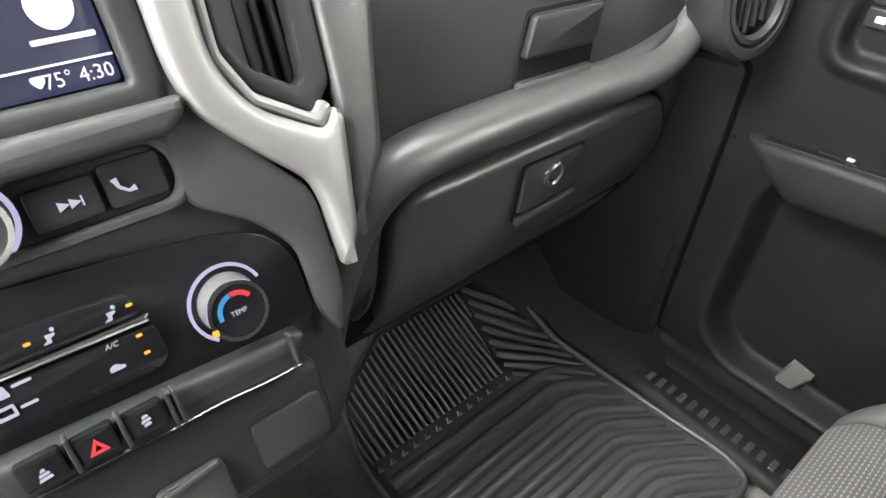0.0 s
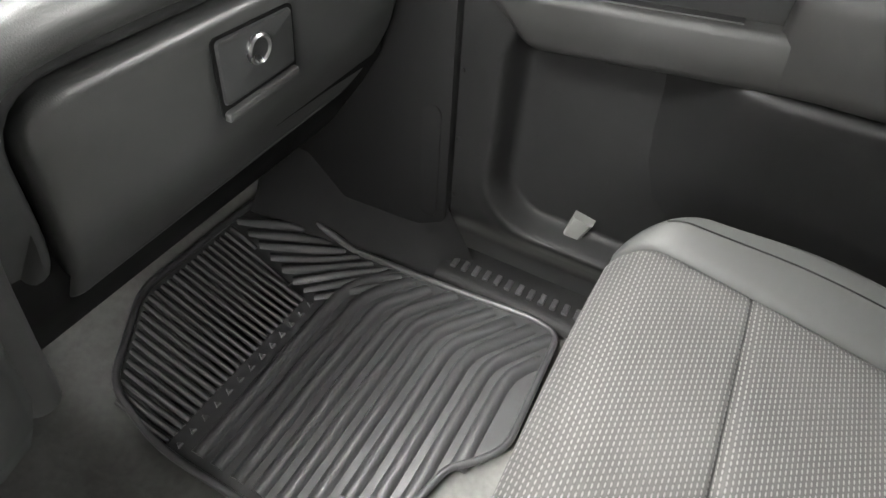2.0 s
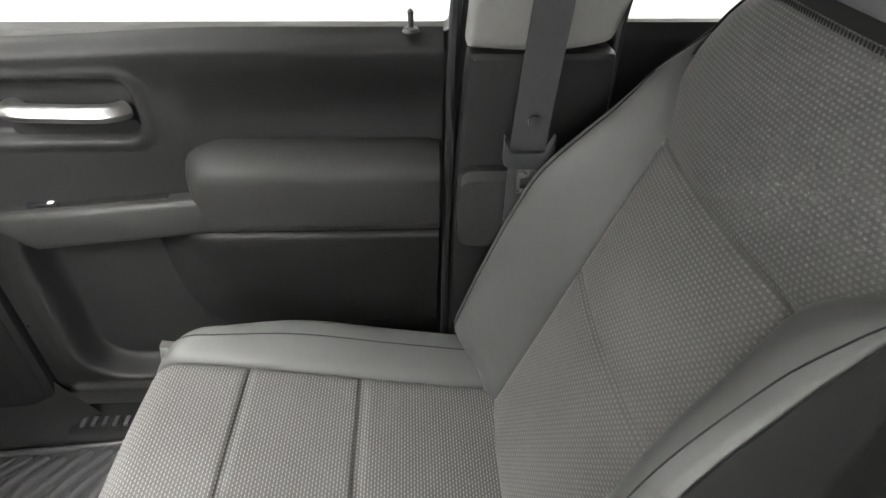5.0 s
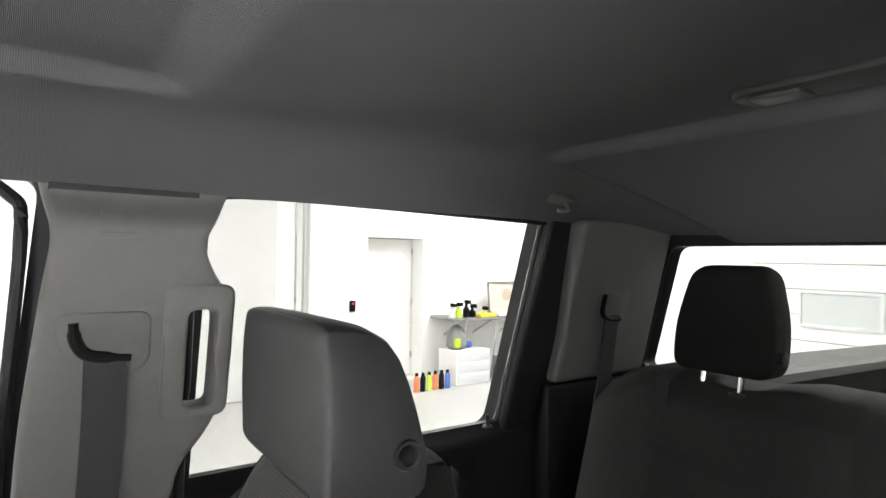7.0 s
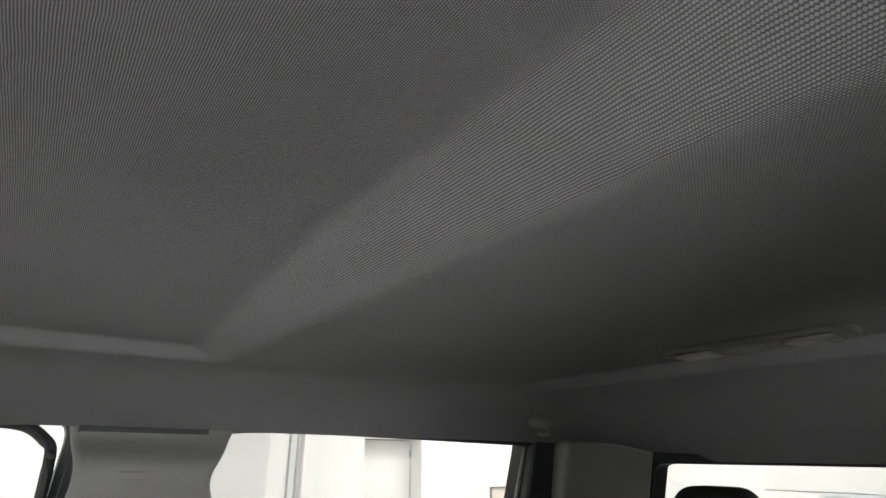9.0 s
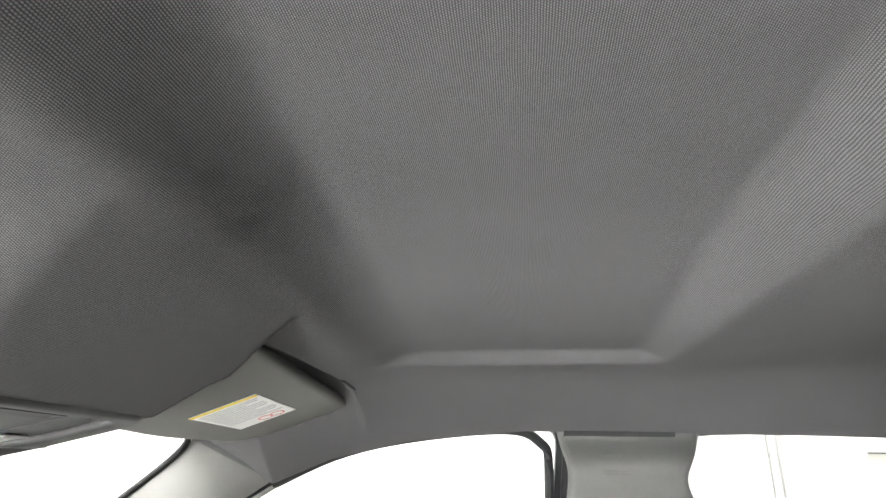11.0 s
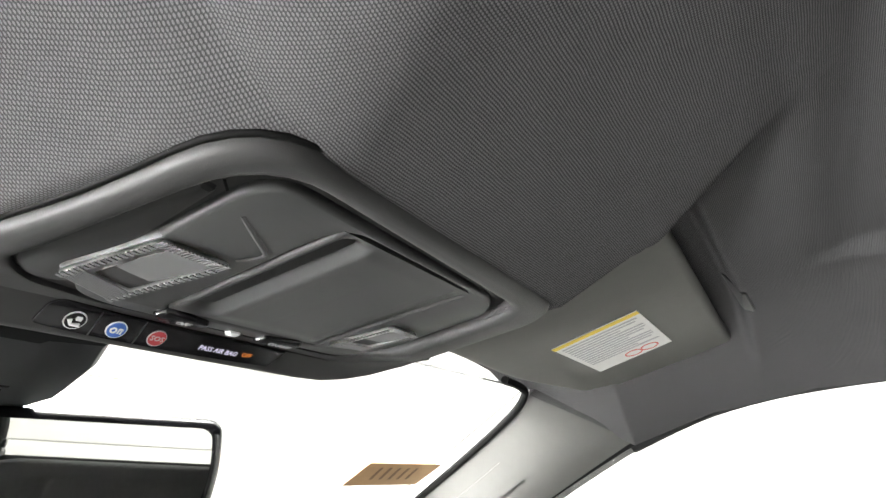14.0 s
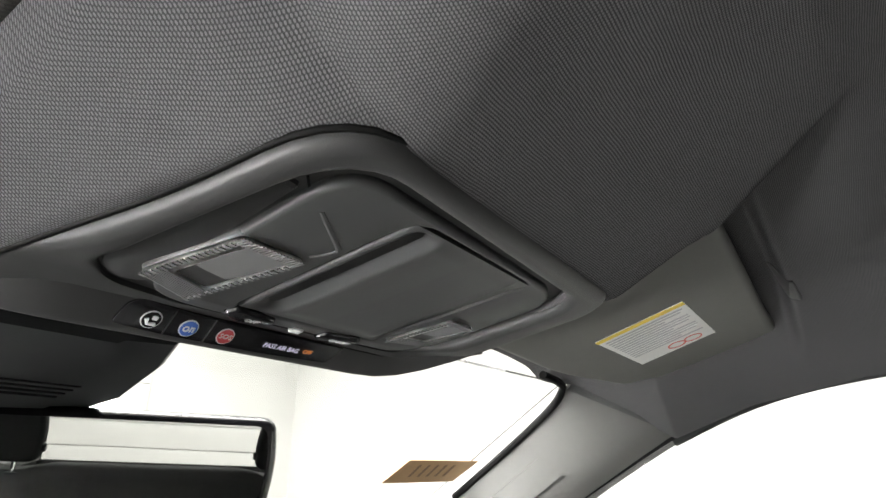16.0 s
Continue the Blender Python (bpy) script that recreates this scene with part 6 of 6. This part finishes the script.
def scoop(s, t):
    """The sunglasses door: a raised rim, a hollow finger pull along one side and a flat lid."""
    v = lerp(0.2700, 0.3780, t)
    u0, u1 = lerp(-0.0232, -0.0284, t), lerp(0.0872, 0.0772, t)
    u = lerp(u0, u1, s)
    du = u - u0
    pull = smooth(0.0, 0.10, t) * (1 - smooth(0.90, 0.985, t))
    w = ramp(du, [(0.0, 0.0005), (0.002, 0.0024), (0.005, 0.0010), (0.013, -0.0058), (0.017, -0.0056), (0.0245, 0.0026), (0.028, 0.0030), (0.055, 0.0020), (0.092, 0.0024), (0.0985, 0.0030), (0.103, 0.0006), (0.12, 0.0)])
    return con_map(u, v, lerp(0.0016, w, pull))


part("glasses_door", sheet(scoop, steps(0, 1, 90), steps(0, 1, 60), thick=tuple(Vector(con_map(0, 0, -0.006)) - Vector(con_map(0, 0, 0)))), CONSOLE_IN, con, "sunglasses holder door with a finger pull", 70)
part("moulded_rib", tube(soft_path([con_map(-0.0620, 0.289, 0.0006), con_map(-0.0470, 0.298, 0.0010), con_map(-0.0345, 0.3055, 0.0012), con_map(-0.0325, 0.3090, 0.0012), con_map(-0.0345, 0.3140, 0.0010), con_map(-0.0385, 0.3190, 0.0008)], 5), 0.0016, 8, 0.8), CONSOLE_IN, con)


def map_lamp(pts):
    """A clear map lamp: toothed rim, ribbed end and a hollow push plate."""
    cx, cy = sum(p[0] for p in pts) / 4, sum(p[1] for p in pts) / 4
    q = lambda a, b: (lerp(lerp(pts[0][0], pts[1][0], b), lerp(pts[3][0], pts[2][0], b), a), lerp(lerp(pts[0][1], pts[1][1], b), lerp(pts[3][1], pts[2][1], b), a))
    quad = lambda a0, a1, b0, b1: [q(a0, b0), q(a0, b1), q(a1, b1), q(a1, b0)]
    well = part("map_lamp", slab([rounded(pts, 0.004)], con_map, 0.0045, 0.001, w0=-0.0032), LAMP_GREY, con, "clear ribbed map lamp")
    part("lens", slab([rounded(pts, 0.004), rounded(quad(0.22, 0.90, 0.22, 0.86), 0.003)], con_map, 0.0022, 0.0008, w0=0.0016), LENS, well, "clear lens")
    part("push_well", slab([rounded(quad(0.24, 0.86, 0.20, 0.88), 0.003)], con_map, 0.0012, 0.0, w0=0.0014), CONSOLE, well)
    a, b = quad(0.18, 0.84, 0.52, 0.92), quad(0.36, 0.80, 0.30, 0.66)
    part("push_plate", loft([[con_map(*p, 0.0018 + k) for p, k in zip(b, (0.0, 0.0008, 0.0008, 0.0))], [con_map(*p, 0.0030 + k) for p, k in zip(a, (0.0004, 0.0016, 0.0016, 0.0004))]]), LAMP_GREY, well, "pale push plate", 20)
    for a0, a1, b0, b1, n in ((0.0, 1.0, 0.90, 1.0, 0), (0.90, 1.0, 0.0, 0.9, 1), (0.0, 0.10, 0.0, 0.9, 1)):
        m = 18
        for k in range(m):
            e0, e1 = (k + 0.12) / m, (k + 0.62) / m
            line = quad(lerp(a0, a1, e0), lerp(a0, a1, e1), b0, b1) if n == 0 else quad(a0, a1, lerp(b0, b1, e0), lerp(b0, b1, e1))
            part("prism", loft([[con_map(*p, h) for p in line] for h in (0.0036, 0.0044)]), PRISM, well)
    for k in range(11):
        b0 = 0.02 + 0.018 * k
        line = quad(0.08, 0.92, b0, b0 + 0.009)
        part("prism", loft([[con_map(*p, h) for p in line] for h in (0.0036, 0.0042)]), PRISM, well)


map_lamp([(-0.056, 0.382), (-0.038, 0.322), (-0.074, 0.320), (-0.088, 0.369)][::-1])
map_lamp([(0.081, 0.372), (0.092, 0.326), (0.120, 0.327), (0.110, 0.366)])
for pts, at in (([(-0.032, 0.3865), (-0.028, 0.3785), (0.000, 0.3815), (0.001, 0.3885), (-0.022, 0.3925)], (-0.014, 0.3862)), ([(0.036, 0.3905), (0.039, 0.3815), (0.067, 0.3785), (0.070, 0.3855), (0.047, 0.3935)], (0.054, 0.3862))):
    k = part("roof_lamp_switch", slab([rounded(pts, 0.003)], con_map, 0.006, 0.002, w0=-0.002), GLOSS, con, "black roof lamp switch")
    part("switch_word", words("OFF" if at[0] < 0 else "ON/OFF", lambda u, v, w: con_map(at[0] + u, at[1] - v, w + 0.0045), 0.0048, shear=0.2), GREY_INK, k)
part("sensor_chip", slab([rect(0.0170, 0.3865, 0.0250, 0.3915, 0.001)], con_map, 0.004, 0.0008, w0=-0.001), WHITE_INK, con, "small white sensor window")


T45 = math.sqrt(0.5)


def strip_map(u, v, w):
    """The fascia's tilted face: u across, v down along the face, w out towards the seats."""
    return (u, 0.398 + T45 * v - T45 * w, 1.2118 - T45 * v - T45 * w)


def fascia_ring(u, k, back):
    return [(u, y + back, z + (1.2150 - z) * k) for y, z in ((0.384, 1.2180), (0.3945, 1.2155), (0.3985, 1.2113), (0.4105, 1.1993), (0.4128, 1.1979), (0.4160, 1.1982), (0.427, 1.206), (0.440, 1.222), (0.436, 1.235), (0.385, 1.235))]


part("fascia", loft([fascia_ring(-0.146, 0.90, 0.030), fascia_ring(-0.140, 0.62, 0.022), fascia_ring(-0.127, 0.22, 0.009), fascia_ring(-0.114, 0.05, 0.002)] + [fascia_ring(u, 0.0, 0.0) for u in steps(-0.10, 0.10, 10)] + [fascia_ring(0.122, 0.04, -0.001), fascia_ring(0.140, 0.20, -0.007), fascia_ring(0.154, 0.45, -0.020), fascia_ring(0.163, 0.8, -0.040)]), CONSOLE, con, "lower console fascia", 45)
STRIP = rounded([(-0.0735, 0.003), (-0.0680, -0.0015), (-0.0620, -0.0012), (-0.039, 0.0008), (0.0735, 0.0012), (0.0665, 0.0152), (0.012, 0.0172), (-0.052, 0.0168), (-0.0755, 0.0152)], [0.002, 0.002, 0.004, 0.01, 0.002, 0.003, 0.02, 0.01, 0.003], 4)
bp = part("button_strip", slab([STRIP], strip_map, 0.0030, 0.0008, w0=-0.0018), GLOSS, con, "gloss black button strip")
for x in (-0.0490, -0.0255):
    part("button_gap", slab([rect(x - 0.0003, 0.0015, x + 0.0003, 0.0160)], strip_map, 0.0004, w0=0.0012), STACK, bp)


def badge(x, v, mat, text="", size=0.005):
    g = lambda p, q, w: strip_map(x + p, v - q, w)
    part("badge", spun([(0.0, 0.0010), (0.0052, 0.0010), (0.0052, 0.0016), (0.0, 0.0016)], g, 24), WHITE_INK, bp)
    part("badge_disc", spun([(0.0, 0.0014), (0.0046, 0.0014), (0.0046, 0.0019), (0.0, 0.0019)], g, 24), mat, bp)
    if text:
        part("badge_word", words(text, g, size, w0=0.0021), WHITE_INK, bp)


badge(-0.0586, 0.0090, GLOSS)
part("badge_handset", tube([strip_map(-0.0614, 0.0085, 0.0021), strip_map(-0.0600, 0.0113, 0.0021), strip_map(-0.0560, 0.0110, 0.0021)], [0.0011, 0.0008, 0.0011], 8), WHITE_INK, bp)
part("badge_mark", slab([rect(-0.0590, 0.0062, -0.0562, 0.0086, 0.0006)], strip_map, 0.0004, w0=0.0020), WHITE_INK, bp)
badge(-0.0377, 0.0097, BLUE_BADGE)
part("badge_mark", slab([[(-0.0393 + x, 0.0099 + y) for x, y in arc(0, 0, 0.0018, 0, 345, 16)], [(-0.0393 + x, 0.0099 + y) for x, y in arc(0, 0, 0.0010, 0, 345, 16)]], strip_map, 0.0004, w0=0.0020), WHITE_INK, bp)
part("badge_mark", slab([rounded([(-0.0370, 0.0116), (-0.0370, 0.0082), (-0.0348, 0.0082), (-0.0348, 0.0116), (-0.0355, 0.0116), (-0.0355, 0.0090), (-0.0363, 0.0090), (-0.0363, 0.0116)], 0.0002)], strip_map, 0.0004, w0=0.0020), WHITE_INK, bp)
badge(-0.0150, 0.0100, RED_BADGE, "SOS", 0.0045)
part("airbag_word", words("PASS AIR BAG", lambda p, q, w: strip_map(0.0250 + p, 0.0102 - q, w), 0.0044, w0=0.0016, shear=0.15), ICON, bp)
part("airbag_state", words("OFF", lambda p, q, w: strip_map(0.0455 + p, 0.0095 - q, w), 0.0042, w0=0.0016, shear=0.15), glow("lit_orange", (1.0, 0.28, 0.02), 0.7), bp)

# ---- visors ----
def visor(s, mat, label):
    ob = thing("sun_visor", (s * 0.62, 0.2, 1.31), label, "sun visor", "sun visors")

    def f(u, v, w):
        return (s * (u - 0.06 * w), v - 0.29 * w, 1.390 - 0.0668 * u - 0.3142 * v - 0.95 * w)
    near = [(0.172, 0.408), (0.166, 0.30), (0.176, 0.182)] if s > 0 else [(0.166, 0.408), (0.158, 0.30), (0.143, 0.162)]
    body = part("visor_body", slab([rounded(near + [(0.54, 0.181), (0.598, 0.176), (0.624, 0.240), (0.626, 0.322), (0.590, 0.334), (0.580, 0.366), (0.43, 0.401)], [0.03, 0.03, 0.02 if s > 0 else 0.055, 0.03, 0.022, 0.04, 0.02, 0.012, 0.02, 0.05], 7)], f, 0.020, 0.008, w0=-0.020, seg=3), mat, ob, sharp=60)
    part("hinge_rod", tube([f(0.575, 0.172, -0.012), f(0.62, 0.178, -0.014), f(0.65, 0.19, -0.024)], 0.0075, 10), BLACK, ob)
    if s > 0:
        LQ = ((0.381, 0.334), (0.370, 0.241), (0.500, 0.235), (0.512, 0.323))
        q = lambda a, b: (lerp(lerp(LQ[0][0], LQ[1][0], b), lerp(LQ[3][0], LQ[2][0], b), a), lerp(lerp(LQ[0][1], LQ[1][1], b), lerp(LQ[3][1], LQ[2][1], b), a))
        lab = part("warning_label", slab([list(LQ)], f, 0.0008, 0.0, w0=0.0001), PAPER, body, "white airbag warning label with a yellow head")
        part("yellow_head", slab([[q(0, 0), q(0, 1), q(0.06, 1), q(0.06, 0)]], f, 0.0005, w0=0.0010), YELLOW_INK, lab)
        for k in range(12):
            a = 0.11 + 0.055 * k
            end = (0.94, 0.9, 0.7, 0.94)[k % 4]
            part("print_line", slab([[q(a, 0.06), q(a, end), q(a + 0.020, end), q(a + 0.020, 0.06)]], f, 0.0004, w0=0.0010), GREY_INK, lab)
        for b0 in (0.55, 0.76):
            c = q(0.87, b0)
            part("red_mark", slab([[(c[0] + x, c[1] + y) for x, y in arc(0, 0, 0.010, 0, 345, 16)], [(c[0] + x, c[1] + y) for x, y in arc(0, 0, 0.0084, 0, 345, 16)]], f, 0.0004, w0=0.0010), RED_INK, lab)


visor(1, VISOR, "grey passenger sun visor folded up, with a warning label")
visor(-1, VISOR_KNIT, "knit covered driver's sun visor folded up")
clip = thing("visor_airbag_tab", (0.475, 0.155, liner_z(0.475, 0.155)), "small moulded tab in the headliner behind the visor", "tab")
part("tab_plate", slab([rounded([(0.446, 0.170), (0.452, 0.150), (0.506, 0.146), (0.500, 0.160)], 0.003)], lambda u, v, w: (u, v, liner_z(u, v) - w), 0.004, 0.0012, w0=-0.0015), CONSOLE, clip)

# ---- mirror, sensor cover, windscreen tag ----
mir = thing("rear_view_mirror", (0.0, 0.6, 1.14), "black rear-view mirror on the windscreen", "mirror")
mm = Matrix.Translation((0.006, 0.556, 1.135)) @ Euler((radians(2.4), 0, radians(-16.5))).to_matrix().to_4x4()
fm = lambda u, v, w: tuple(mm @ Vector((u, -w, v)))
MS = rounded([(-0.128, -0.036), (0.128, -0.036), (0.134, 0.0), (0.130, 0.037), (-0.130, 0.037), (-0.134, 0.0)], [0.014, 0.014, 0.02, 0.012, 0.012, 0.02], 5)
part("housing", slab([MS], fm, 0.030, 0.010, w0=-0.028, seg=3), GLOSS, mir, "black mirror housing", 60)
part("mirror_glass", slab([[(u * 0.915, v * 0.80) for u, v in MS]], fm, 0.0012, 0.0, w0=0.0022), MIRROR, mir, "silvered mirror glass")
part("sensor_dot", spun([(0.0, 0.0), (0.0048, 0.0), (0.0048, 0.0006), (0.0, 0.0006)], lambda u, v, w: fm(-0.062 + u, 0.020 + v, 0.0036 + w), 20), PANEL, mir)
part("stalk", tube([tuple(mm @ Vector((-0.02, 0.02, 0.0))), (-0.03, 0.63, 1.16), (-0.03, 0.66, 1.19)], 0.013, 10), BLACK, mir)
cov = thing("sensor_cover", (-0.10, 0.52, 1.20), "black windscreen sensor cover with vent slots", "cover")
part("shell", loft([[(x, y, z) for x, z in ((-0.17, zt), (-0.17, zb + 0.008), (-0.16, zb), (xr - 0.034, zb - 0.001), (xr - 0.030, zb + 0.001), (xr - 0.003, zb + 0.003), (xr, zb + 0.006), (xr, zt))] for y, zb, zt, xr in ((0.424, 1.195, 1.24, -0.028), (0.46, 1.187, 1.245, -0.014), (0.535, 1.1745, 1.23, 0.006), (0.60, 1.166, 1.19, 0.006), (0.64, 1.164, 1.17, -0.002))]), PANEL, cov)
for k in range(4):
    part("vent_slot", box(-0.088, -0.038, 0.500 + 0.009 * k, 0.5045 + 0.009 * k, 1.1785 - 0.0016 * k, 1.1815 - 0.0016 * k, 0.0005), BLACK, cov)
tag = thing("paper_tag", (0.66, 0.82, 1.08), "tan paper tag with pencil marks behind the windscreen", "paper tag")
ft = lambda u, v, w: (0.655 + u, 0.722 + 0.84 * v - 0.55 * w - 0.1 * u, 1.124 - 0.54 * v - 0.84 * w)
part("card", slab([[(-0.09, -0.03), (0.09, -0.03), (0.09, 0.035), (-0.09, 0.035)]], ft, 0.001), TAN, tag)
for k in range(5):
    part("pencil_mark", slab([[(-0.055 + 0.022 * k, -0.018), (-0.049 + 0.022 * k, -0.018), (-0.043 + 0.022 * k, 0.016), (-0.049 + 0.022 * k, 0.016)]], ft, 0.0005, w0=0.0012), TAN_INK, tag)

# ---- roof lamp at the rear header ----
def dome_map(u, v, w):
    return (u, -0.778 + v, liner_z(0, -0.778) - 0.000 - w)


dome = thing("dome_lamp", (0.025, -0.79, 1.34), "grey rear dome lamp with two clear lenses, off", "ceiling lamp")
part("frame", slab([rounded([(-0.085, -0.03), (0.13, -0.03), (0.135, 0.012), (0.12, 0.03), (-0.075, 0.03), (-0.09, 0.012)], 0.012)], dome_map, 0.010, 0.004, w0=-0.002), CONSOLE, dome)
for x0 in (-0.072, 0.062):
    part("lens", slab([rect(x0, -0.018, x0 + 0.052, 0.018, 0.006)], dome_map, 0.005, 0.002, w0=0.0065), LENS, dome, "clear lamp lens")
    part("reflector", slab([rect(x0 + 0.004, -0.014, x0 + 0.048, 0.014, 0.004)], dome_map, 0.0008, 0.0, w0=0.0075), DULL_METAL, dome)
